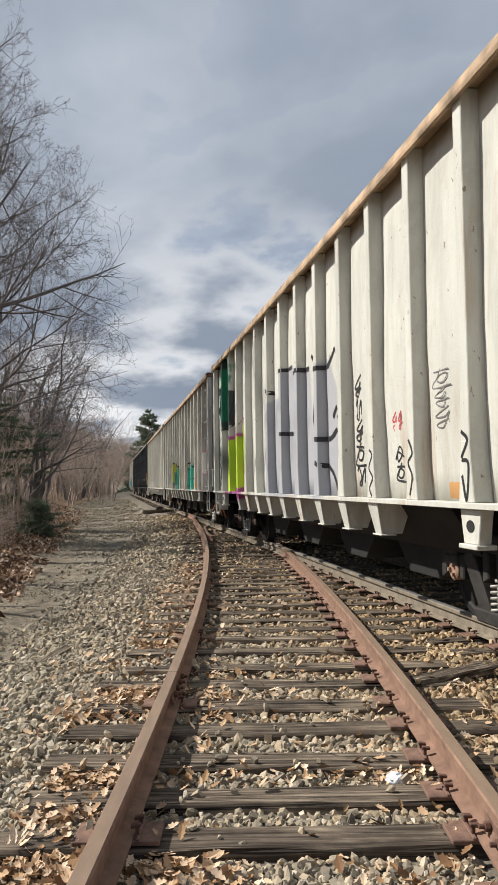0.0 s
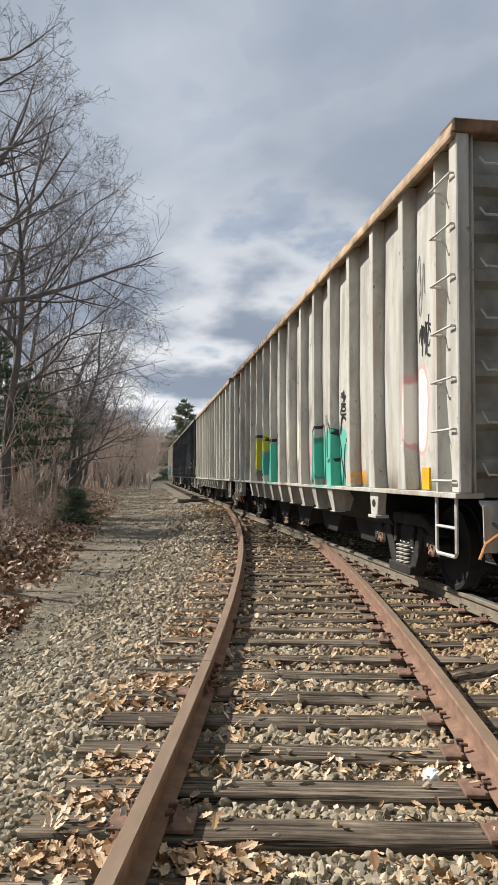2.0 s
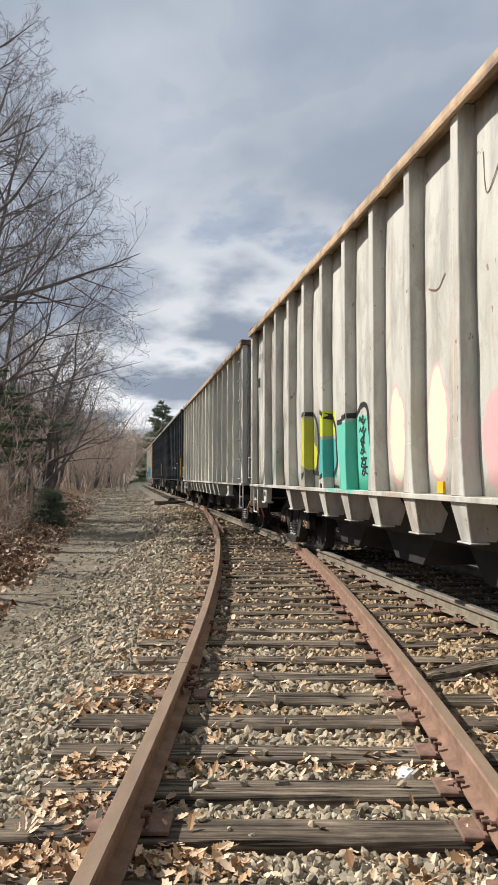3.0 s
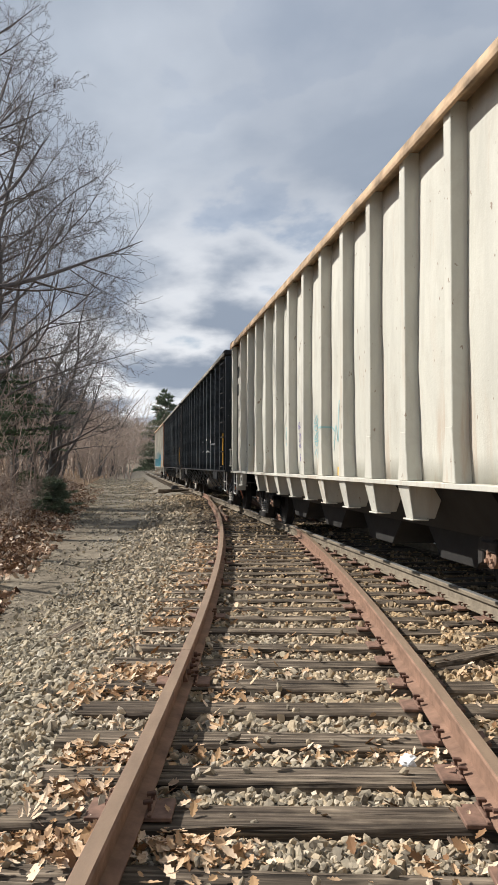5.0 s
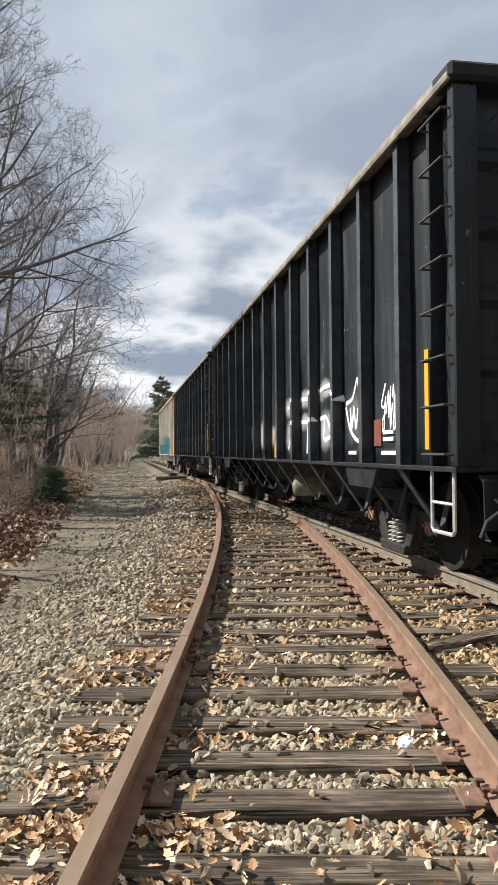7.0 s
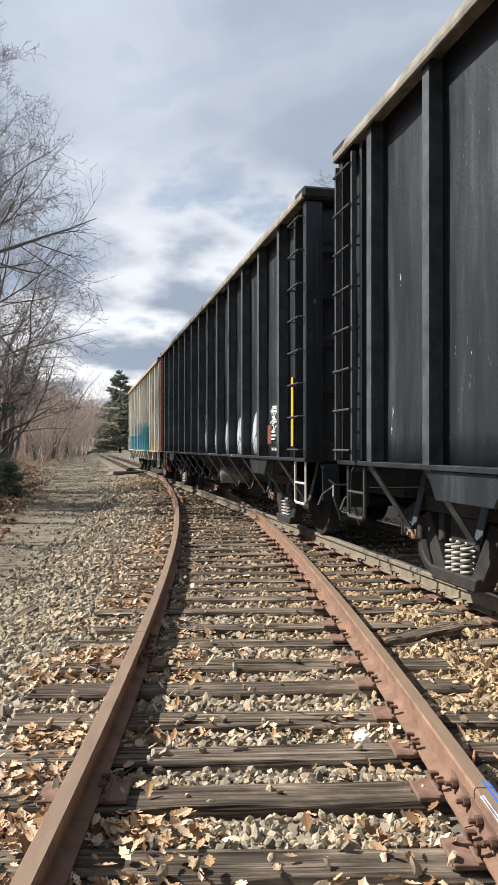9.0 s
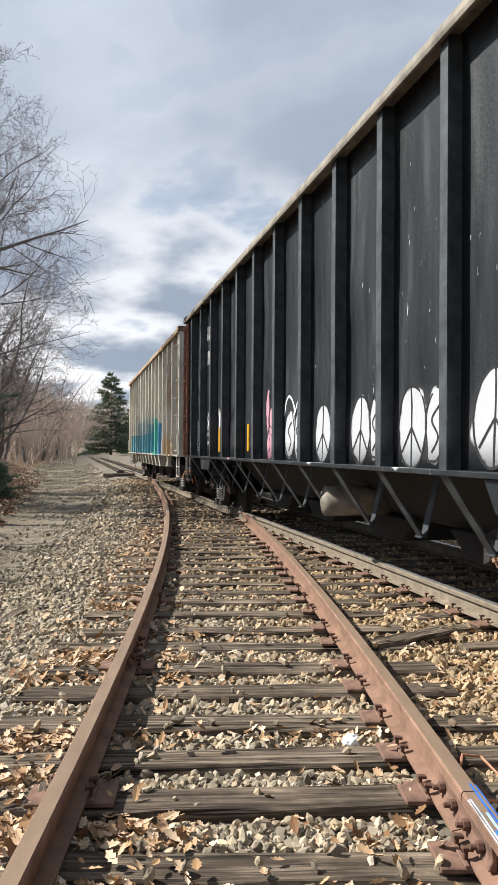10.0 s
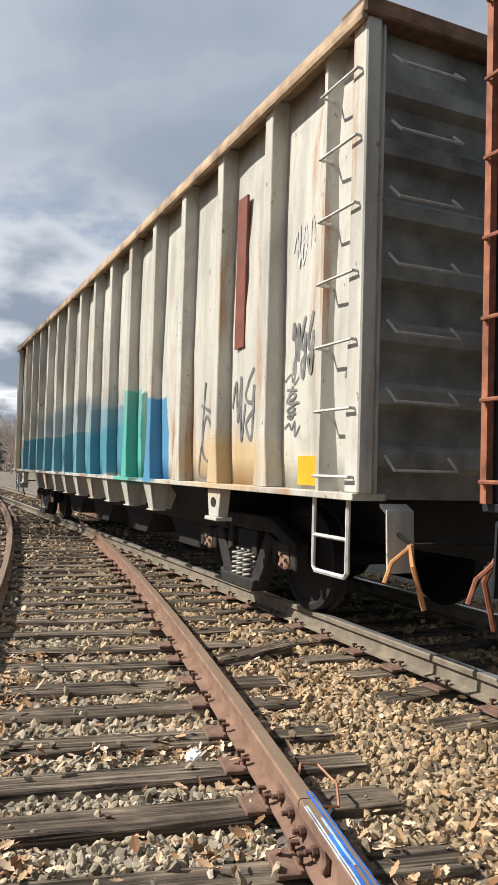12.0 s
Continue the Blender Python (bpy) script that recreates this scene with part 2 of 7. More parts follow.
def white_paint(name, ob, patches=(), base=(0.80, 0.79, 0.73), dirt=0.35, rust=0.6):
    """Old white paint with soot and rust runs; spray-painted patches as (shape, x, z, half length, half height, colour)."""
    n = Nodes(name)
    n.coords(ob)
    sep = n.add("ShaderNodeSeparateXYZ")
    n.put(n.co, sep.inputs[0])
    x, z = sep.outputs[0], sep.outputs[2]
    c = n.ramp(n.noise(1.6, 6, (1, 1, 0.4)), (0.3, tuple(v * 0.86 for v in base)), (0.65, base))
    soot = n.noise(3.0, 8, (1.3, 1.3, 0.25), 0.62)
    c = n.mix(n.math("MULTIPLY", n.ramp(soot, (0.46, 0.0), (0.64, 1.0)), dirt), c, (0.23, 0.22, 0.20))
    fine = n.noise(5, 6, (1.6, 1.6, 0.16), 0.6)
    c = n.mix(n.math("MULTIPLY", n.ramp(fine, (0.56, 0.0), (0.70, 1.0)), dirt * 0.7), c, (0.34, 0.31, 0.27))
    blot = n.math("MULTIPLY", n.ramp(n.noise(4.2, 9, (1.0, 1.0, 0.6), 0.72, 0.6), (0.50, 0.0), (0.61, 1.0)), n.ramp(n.noise(0.7, 3), (0.36, 0.2), (0.58, 1.0)))
    c = n.mix(n.math("MULTIPLY", blot, dirt * 0.75), c, (0.30, 0.255, 0.20))
    runs = n.math("MULTIPLY", n.ramp(n.noise(2.3, 7, (1.7, 1.7, 0.18), 0.66, 0.3), (0.53, 0.0), (0.64, 1.0)), n.ramp(n.noise(1.1, 3, (1, 1, 0.7)), (0.40, 0.0), (0.58, 1.0)))
    c = n.mix(n.math("MULTIPLY", runs, rust), c, (0.36, 0.19, 0.085))
    chips = n.ramp(n.noise(15, 4, (1, 1, 0.6)), (0.68, 0.0), (0.71, 1.0))
    c = n.mix(n.math("MULTIPLY", chips, 0.7), c, (0.16, 0.085, 0.045))
    wob = n.math("MULTIPLY", n.math("SUBTRACT", n.noise(2.4, 3), 0.5), 0.22)
    for shape, px, pz, hx, hz, col in patches:
        dx = n.math("DIVIDE", n.math("ADD", n.math("SUBTRACT", x, px), wob), hx)
        dz = n.math("DIVIDE", n.math("SUBTRACT", n.math("SUBTRACT", z, pz), wob), hz)
        if shape == "box":
            d = n.math("MAXIMUM", n.math("ABSOLUTE", dx), n.math("ABSOLUTE", dz))
        else:
            d = n.math("SQRT", n.math("ADD", n.math("MULTIPLY", dx, dx), n.math("MULTIPLY", dz, dz)))
        soft = 0.06 if shape != "mist" else 0.5
        f = n.math("DIVIDE", n.math("SUBTRACT", 1.0, d), soft, True)
        f = n.math("MULTIPLY", f, 0.94 if shape != "mist" else 0.75)
        c = n.mix(f, c, n.mix(0.25, col, n.ramp(soot, (0.4, 1.0), (0.7, 0.6)), "MULTIPLY"))
    n.bump(n.mix(0.3, n.noise(1.3, 3), n.noise(40, 4)), 0.25, 0.03)
    return n.done(c, n.ramp(soot, (0.3, 0.5), (0.7, 0.75)), 0, 0.4)


def black_paint(name, ob, patches=()):
    n = Nodes(name)
    n.coords(ob)
    sep = n.add("ShaderNodeSeparateXYZ")
    n.put(n.co, sep.inputs[0])
    x, z = sep.outputs[0], sep.outputs[2]
    dust = n.noise(2.2, 8, (2.0, 2.0, 0.25), 0.66)
    c = n.ramp(dust, (0.3, (0.008, 0.0115, 0.0145)), (0.55, (0.013, 0.0175, 0.022)), (0.75, (0.036, 0.045, 0.052)))
    chips = n.math("MULTIPLY", n.ramp(n.noise(12, 3, (2.2, 1, 0.5)), (0.70, 0.0), (0.72, 1.0)), n.ramp(n.noise(0.9, 3), (0.5, 0.0), (0.6, 1.0)))
    c = n.mix(chips, c, (0.42, 0.42, 0.42))
    wob = n.math("MULTIPLY", n.math("SUBTRACT", n.noise(2.8, 3), 0.5), 0.22)
    for shape, px, pz, hx, hz, col in patches:
        dx = n.math("DIVIDE", n.math("ADD", n.math("SUBTRACT", x, px), wob), hx)
        dz = n.math("DIVIDE", n.math("SUBTRACT", n.math("SUBTRACT", z, pz), wob), hz)
        if shape == "box":
            d = n.math("MAXIMUM", n.math("ABSOLUTE", dx), n.math("ABSOLUTE", dz))
        else:
            d = n.math("SQRT", n.math("ADD", n.math("MULTIPLY", dx, dx), n.math("MULTIPLY", dz, dz)))
        f = n.math("DIVIDE", n.math("SUBTRACT", 1.0, d), 0.06 if shape != "mist" else 0.6, True)
        c = n.mix(n.math("MULTIPLY", f, 0.95 if shape != "mist" else 0.8), c, col)
    n.bump(n.mix(0.4, n.noise(1.4, 3), n.noise(30, 4)), 0.25, 0.03)
    return n.done(c, n.ramp(dust, (0.3, 0.34), (0.7, 0.6)), 0, 0.5)


def leaf_material(name, stops):
    n = Nodes(name)
    n.world()
    c = n.ramp(n.island(), *stops)
    c = n.mix(0.35, c, n.ramp(n.noise(60, 3), (0.3, 0.6), (0.7, 1.0)), "MULTIPLY")
    return n.done(c, 0.75, 0, 0.25)


def bark_material(name, dark, lite):
    n = Nodes(name)
    n.world()
    c = n.ramp(n.noise(5, 6, (1, 1, 0.3)), (0.3, dark), (0.7, lite))
    n.bump(n.noise(18, 5, (1, 1, 0.25)), 0.6, 0.02)
    return n.done(c, 0.9, 0, 0.2)


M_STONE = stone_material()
M_GROUND = ground_material()
M_SLEEPER = sleeper_material()
M_RAIL = rail_material("rusty_rail", (0.235, 0.142, 0.100), (0.29, 0.205, 0.145), 0.55)
M_RAIL_USED = rail_material("worn_rail", (0.22, 0.185, 0.14), (0.52, 0.52, 0.52), 0.36)
M_PLATE = plain("rusty_plate", (0.165, 0.095, 0.068), 0.85, 0, 0.4, 20)
M_SPIKE = plain("rusty_spike", (0.10, 0.05, 0.034), 0.85, 0, 0.3, 40)
M_CHORD = plain("rusty_chord", (0.37, 0.26, 0.165), 0.85, 0, 0.5, 4, 0.6)
M_CHORD_DARK = plain("dark_rusty_chord", (0.15, 0.082, 0.045), 0.85, 0, 0.6, 6, 0.6)
# dusty black, made paler to hold the sun's glint on ribs and gussets
M_RIB_SUNLIT = plain("sunlit_dusty_black_rib", (0.042, 0.052, 0.060), 0.55, 0, 0.6, 6, 0.3)
M_SPRAY_GREY = plain("grey_spray", (0.17, 0.165, 0.16), 0.6, 0, 0.45, 10)
M_CHORD_GREY = plain("worn_chord", (0.20, 0.18, 0.15), 0.8, 0, 0.5, 5, 0.4)
# grimy steel, near black: the deep shade under the cars is in its colour
M_GRIME_SHADE = plain("shaded_grimy_steel", (0.011, 0.0100, 0.0095), 0.8, 0, 0.5, 5, 0.4)
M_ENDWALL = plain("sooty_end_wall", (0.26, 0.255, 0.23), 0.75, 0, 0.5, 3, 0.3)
# dusty castings, darkened in colour for the shade under the cars
M_CAST_SHADE = plain("shaded_dusty_casting", (0.022, 0.019, 0.017), 0.85, 0, 0.6, 9, 0.5)
M_SPRING = plain("worn_spring", (0.34, 0.32, 0.29), 0.6, 0.2, 0.3, 14)
# wheel steel, also coloured down to the black of the under-car shade
M_WHEEL_SHADE = plain("shaded_wheel", (0.012, 0.0105, 0.0095), 0.75, 0.1, 0.4, 8)
M_CAP = plain("rusty_cap", (0.26, 0.16, 0.11), 0.8, 0, 0.4, 20)
M_BAR = plain("old_white_bar", (0.50, 0.49, 0.46), 0.6, 0, 0.25, 12)
M_BAR_DARK = plain("dark_bar", (0.05, 0.05, 0.052), 0.5, 0, 0.3, 12)
M_BAR_RUST = plain("rusty_ladder", (0.26, 0.092, 0.048), 0.8, 0, 0.45, 12)
M_LEVER = plain("orange_lever", (0.55, 0.26, 0.10), 0.7, 0, 0.25, 14)
M_YELLOW = plain("yellow_marking", (0.70, 0.36, 0.015), 0.5, 0, 0.12, 6)
M_BROWNRED = plain("red_brown_panel", (0.17, 0.05, 0.03), 0.7, 0, 0.2, 6)
M_LETTER = plain("white_lettering", (0.72, 0.72, 0.70), 0.6, 0, 0.1, 12)
M_INK = plain("dark_lettering", (0.06, 0.06, 0.06), 0.6, 0, 0.2, 12)
M_SPRAY_BLACK = plain("black_spray", (0.018, 0.018, 0.02), 0.55, 0, 0.3, 12)
M_SPRAY_WHITE = plain("white_spray", (0.74, 0.75, 0.76), 0.6, 0, 0.12, 6)
M_SPRAY_MAGENTA = plain("magenta_spray", (0.50, 0.12, 0.30), 0.6, 0, 0.1, 6)
M_SPRAY_TEAL = plain("pale_teal_spray", (0.25, 0.45, 0.47), 0.6, 0, 0.15, 6)
M_SPRAY_PURPLE = plain("purple_spray", (0.10, 0.07, 0.26), 0.6, 0, 0.15, 6)
M_SPRAY_RED = plain("red_spray", (0.50, 0.06, 0.07), 0.6, 0, 0.15, 6)
M_BLUE = plain("blue_marking_paint", (0.03, 0.17, 0.66), 0.55, 0, 0.35, 16)
M_PALEBLUE = plain("pale_blue_paint", (0.34, 0.50, 0.68), 0.55, 0, 0.35, 16)
M_COPPER = plain("bond_wire", (0.42, 0.20, 0.12), 0.6, 0.2, 0.2, 30)
M_PAPER = plain("white_paper", (0.82, 0.84, 0.86), 0.6, 0, 0.06, 20)
M_LEAF = leaf_material("dry_oak_leaf", [(0.0, (0.20, 0.105, 0.05)), (0.3, (0.40, 0.25, 0.13)), (0.65, (0.58, 0.41, 0.27)), (1.0, (0.76, 0.60, 0.44))])
M_LITTER = leaf_material("brown_leaf_litter", [(0.0, (0.10, 0.058, 0.038)), (0.4, (0.25, 0.145, 0.09)), (0.75, (0.44, 0.30, 0.20)), (1.0, (0.72, 0.60, 0.48))])
M_BARK = bark_material("grey_bark", (0.08, 0.073, 0.068), (0.19, 0.178, 0.165))
M_TWIG = bark_material("grey_brown_twig", (0.105, 0.092, 0.09), (0.20, 0.18, 0.172))
M_BRUSH = bark_material("brush_stem", (0.27, 0.21, 0.175), (0.48, 0.39, 0.33))
# green paled to put distance haze into the colour; one juniper shares it
M_NEEDLE_HAZE = leaf_material("haze_paled_pine_needle", [(0.0, (0.12, 0.165, 0.12)), (0.5, (0.20, 0.25, 0.17)), (1.0, (0.28, 0.335, 0.22))])
M_NEEDLE = leaf_material("pine_needle", [(0.0, (0.045, 0.082, 0.045)), (0.5, (0.085, 0.14, 0.072)), (1.0, (0.14, 0.20, 0.105))])


# ---------------------------------------------------------------- mesh helpers
def box(bm, x0, x1, y0, y1, z0, z1):
    v = [bm.verts.new((x, y, z)) for z in (z0, z1) for y in (y0, y1) for x in (x0, x1)]
    for f in ((0, 2, 3, 1), (4, 5, 7, 6), (0, 1, 5, 4), (2, 6, 7, 3), (0, 4, 6, 2), (1, 3, 7, 5)):
        bm.faces.new([v[i] for i in f])
    return v


def slab(bm, pts, d):
    """A flat polygon given by its corners, made thick along d."""
    d = Vector(d)
    a = [bm.verts.new(Vector(p)) for p in pts]
    b = [bm.verts.new(Vector(p) + d) for p in pts]
    bm.faces.new(list(reversed(a)))
    bm.faces.new(b)
    for i in range(len(a)):
        j = (i + 1) % len(a)
        bm.faces.new((a[i], a[j], b[j], b[i]))


def rod(bm, pts, r, sides=6):
    """A bent round bar through the points."""
    pts = [Vector(p) for p in pts]
    rings = []
    for i, p in enumerate(pts):
        d = (pts[min(i + 1, len(pts) - 1)] - pts[max(i - 1, 0)]).normalized()
        a = d.orthogonal().normalized() if i == 0 else (a - d * a.dot(d)).normalized()
        b = d.cross(a)
        rings.append([bm.verts.new(p + (a * math.cos(k * math.tau / sides) + b * math.sin(k * math.tau / sides)) * r) for k in range(sides)])
    for q, w in zip(rings, rings[1:]):
        for k in range(sides):
            bm.faces.new((q[k], q[(k + 1) % sides], w[(k + 1) % sides], w[k]))
    bm.faces.new(list(reversed(rings[0])))
    bm.faces.new(rings[-1])


def lathe_y(bm, profile, sides=28, cx=0.0, cz=0.0):
    """A closed solid turned round an axis along y; profile of (radius, y), both ends at radius 0 or capped."""
    rings = []
    for r, y in profile:
        rings.append([bm.verts.new((cx + r * math.cos(k * math.tau / sides), y, cz + r * math.sin(k * math.tau / sides))) for k in range(sides)])
    for q, w in zip(rings, rings[1:]):
        for k in range(sides):
            bm.faces.new((q[k], q[(k + 1) % sides], w[(k + 1) % sides], w[k]))
    bm.faces.new(rings[0])
    bm.faces.new(list(reversed(rings[-1])))


def mesh_of(name, bm, material, bevel=0.0, smooth_faces=False):
    bmesh.ops.recalc_face_normals(bm, faces=bm.faces[:])
    if bevel:
        bmesh.ops.bevel(bm, geom=bm.edges[:], offset=bevel, segments=1, affect="EDGES", clamp_overlap=True)
    me = bpy.data.meshes.new(name)
    bm.to_mesh(me)
    bm.free()
    me.materials.append(material)
    if smooth_faces:
        for p in me.polygons:
            p.use_smooth = True
    return me


def part(name, bm, material, parent, label="", bevel=0.0, smooth_faces=False):
    ob = new(name, mesh_of(name, bm, material, bevel, smooth_faces))
    ob.parent = parent
    return tagged(ob, label) if label else ob


def share(name, me, parent, m=None, label=""):
    ob = new(name, me)
    ob.parent = parent
    if m is not None:
        ob.matrix_basis = m
    return tagged(ob, label) if label else ob


def thing(name, label, category, group="", m=None, kind=""):
    ob = new(name)
    ob.empty_display_size = 0.3
    if m is not None:
        ob.matrix_basis = m
    return tagged(ob, label, category, group, kind)


def raw(name, verts, faces, material, parent=None):
    me = bpy.data.meshes.new(name)
    me.from_pydata(verts, [], faces)
    me.materials.append(material)
    ob = new(name, me)
    if parent:
        ob.parent = parent
    return ob


# ---------------------------------------------------------------- ground
def make_ground():
    cols = [-600, -300, -150, -80, -50, -35, -25, -18, -14] + [-11 + 0.5 * i for i in range(12)] + [-5 + 0.16 * i for i in range(90)] + [9.5 + i for i in range(8)] + [20, 26, 35, 50, 80, 150, 300, 600]
    rows = [-60, -40, -25, -15, -10, -7, -5, -4, -3, -2] + [-1 + 0.22 * i for i in range(110)] + [23.4 + 0.6 * i for i in range(60)] + [60 + 2.5 * i for i in range(25)] + [125, 135, 150, 170, 200, 250, 320, 420, 600, 900, 1400]
    verts = []
    for s in rows:
        for o in cols:
            p = at(s, o)
            verts.append((p.x, p.y, ground_z(p.x, p.y)))
    w = len(cols)
    faces = [(r * w + c, r * w + c + 1, (r + 1) * w + c + 1, (r + 1) * w + c) for r in range(len(rows) - 1) for c in range(w - 1)]
    ob = raw("ground", verts, faces, M_GROUND)
    for p in ob.data.polygons:
        p.use_smooth = True
    tagged(ob, "gravelly railway yard ground with a worn dirt track and leaf litter", "ground", kind="structure")


make_ground()


# ---------------------------------------------------------------- track
RAIL_PROFILE = [(-0.070, 0.020), (0.070, 0.020), (0.070, 0.031), (0.012, 0.046), (0.009, 0.120), (0.035, 0.134), (0.036, 0.165), (0.029, HEAD), (-0.029, HEAD), (-0.036, 0.165), (-0.035, 0.134), (-0.009, 0.120), (-0.012, 0.046), (-0.070, 0.031)]


def sweep(name, path, material, parent, label="", dz=0.0, profile=RAIL_PROFILE):
    """A rail along a path of ground points."""
    verts, faces, k = [], [], len(profile)
    for i, p in enumerate(path):
        d = (path[min(i + 1, len(path) - 1)] - path[max(i - 1, 0)]).normalized()
        side = Vector((d.y, -d.x, 0))
        for a, z in profile:
            verts.append(p + side * a + Vector((0, 0, z + dz)))
    for i in range(len(path) - 1):
        for j in range(k):
            q = (j + 1) % k
            faces.append((i * k + j, i * k + q, (i + 1) * k + q, (i + 1) * k + j))
    faces.append(tuple(range(k)))
    faces.append(tuple((len(path) - 1) * k + j for j in reversed(range(k))))
    ob = raw(name, verts, faces, material, parent)
    return tagged(ob, label) if label else ob


def siding_point(y, off):
    """A point at a distance to the right of the siding's left rail."""
    m = siding_slope(y)
    k = 1 / math.sqrt(1 + m * m)
    return Vector((left_rail_x(y) + off * k, y - off * m * k, 0))


def span(a, b, step):
    n = max(1, round((b - a) / step))
    return [a + (b - a) * i / n for i in range(n + 1)]


siding = thing("siding_track", "rusty siding track with weathered sleepers merging at a switch", "railway track", kind="structure")
main_line = thing("main_track", "main line track with dusty rails and weathered sleepers", "railway track", kind="structure")
sweep("rail", [siding_point(y, 0) for y in span(-7, 5.08, 0.4)], M_RAIL, siding, "rusty brown rail")
sweep("rail", [siding_point(y, 0) for y in span(5.088, 33, 0.5)], M_RAIL, siding, "rusty brown rail")
sweep("rail", [siding_point(y, 2 * HALF) for y in span(2.784, 31.0, 0.5)], M_RAIL, siding, "rusty orange-brown rail", -0.003)
sweep("rail", [siding_point(y, 2 * HALF) for y in span(-7, 2.776, 0.4)], M_RAIL, siding, "rusty orange-brown rail", -0.003)
sweep("rail", [at(s, MAIN - HALF) for s in span(-40, 31.6, 1.0)], M_RAIL_USED, main_line, "dusty rail with a polished head")
sweep("rail", [at(s, MAIN - HALF) for s in span(33.4, 260, 3.0)], M_RAIL_USED, main_line, "dusty rail with a polished head")
sweep("rail", [at(s, MAIN + HALF) for s in span(-40, 260, 3.0)], M_RAIL_USED, main_line, "dusty rail with a polished head")
# guard rail beside the siding's left rail, opposite the crossing nose, its ends bent inwards
GUARD = [(18.4, 0.20), (19.1, 0.115), (21.8, 0.105), (22.4, 0.12), (23.1, 0.22)]
sweep("guard_rail", [siding_point(y, o) for y, o in GUARD], M_RAIL, siding, "short rusty guard rail", -0.004)
sweep("guard_rail", [at(s, MAIN + HALF - o) for s, o in GUARD], M_RAIL, main_line, "short rusty guard rail", -0.004)


def plank_mesh(length, width, seed):
    """A weathered sleeper: worn, cracked and slightly uneven; 8 stations along it."""
    r = random.Random(seed)
    n, ring, verts, faces = 9, 8, [], []
    for i in range(n):
        x = length * (i / (n - 1) - 0.5)
        if i in (0, n - 1):
            x += r.uniform(-0.02, 0.02)
        hw, c = width / 2, 0.012
        for a, z in ((-hw, -0.16), (-hw, -c * 1.5), (-hw + c, 0), (-hw * 0.3, 0), (hw * 0.3, 0), (hw - c, 0), (hw, -c * 1.5), (hw, -0.16)):
            verts.append((x, a + r.uniform(-0.006, 0.006), z + (r.uniform(-0.007, 0.002) if z > -0.1 else 0)))
    for i in range(n - 1):
        for j in range(ring):
            q = (j + 1) % ring
            faces.append((i * ring + j, (i + 1) * ring + j, (i + 1) * ring + q, i * ring + q))
    faces.append(tuple(range(ring)))
    faces.append(tuple((n - 1) * ring + j for j in reversed(range(ring))))
    me = bpy.data.meshes.new("sleeper")
    me.from_pydata(verts, [], faces)
    me.materials.append(M_SLEEPER)
    return me


def plate_mesh():
    bm = bmesh.new()
    slab(bm, [(-0.175, -0.09, 0.0), (0.175, -0.09, 0.0), (0.175, 0.09, 0.0), (-0.175, 0.09, 0.0)], (0, 0, 0.019))
    box(bm, -0.095, -0.078, -0.09, 0.09, 0.019, 0.03)
    box(bm, 0.078, 0.095, -0.09, 0.09, 0.019, 0.03)
    return mesh_of("tie_plate", bm, M_PLATE, 0.003)


def spike_mesh():
    bm = bmesh.new()
    box(bm, -0.008, 0.008, -0.008, 0.008, 0.0, 0.04)
    slab(bm, [(-0.014, -0.012, 0.036), (0.026, -0.012, 0.032), (0.026, 0.012, 0.032), (-0.014, 0.012, 0.036)], (0, 0, 0.014))
    return mesh_of("spike", bm, M_SPIKE, 0.003)


PLATE, SPIKE = plate_mesh(), spike_mesh()
SLEEPERS = [plank_mesh(2.56, 0.205, i) for i in range(6)]
LONG = [plank_mesh(length, 0.215, 20 + i) for i, length in enumerate((3.0, 3.4, 3.8, 4.2))]
TIES = []     # (centre, unit vector along, half length, half width), used to keep the stones between the sleepers


def fixings(parent, p, yaw, spikes):
    share("tie_plate", PLATE, parent, pose(p.x, p.y, 0.001, 0, 0, yaw))
    if spikes:
        for dx, dy, flip in ((-0.082, -0.05, 0), (0.082, 0.05, 180), (-0.082, 0.052, 0), (0.082, -0.048, 180)):
            m = pose(p.x, p.y, 0.012, 0, 0, yaw) @ pose(dx, dy, RNG.uniform(0, 0.014), 0, 0, flip + RNG.uniform(-8, 8))
            share("spike", SPIKE, parent, m)


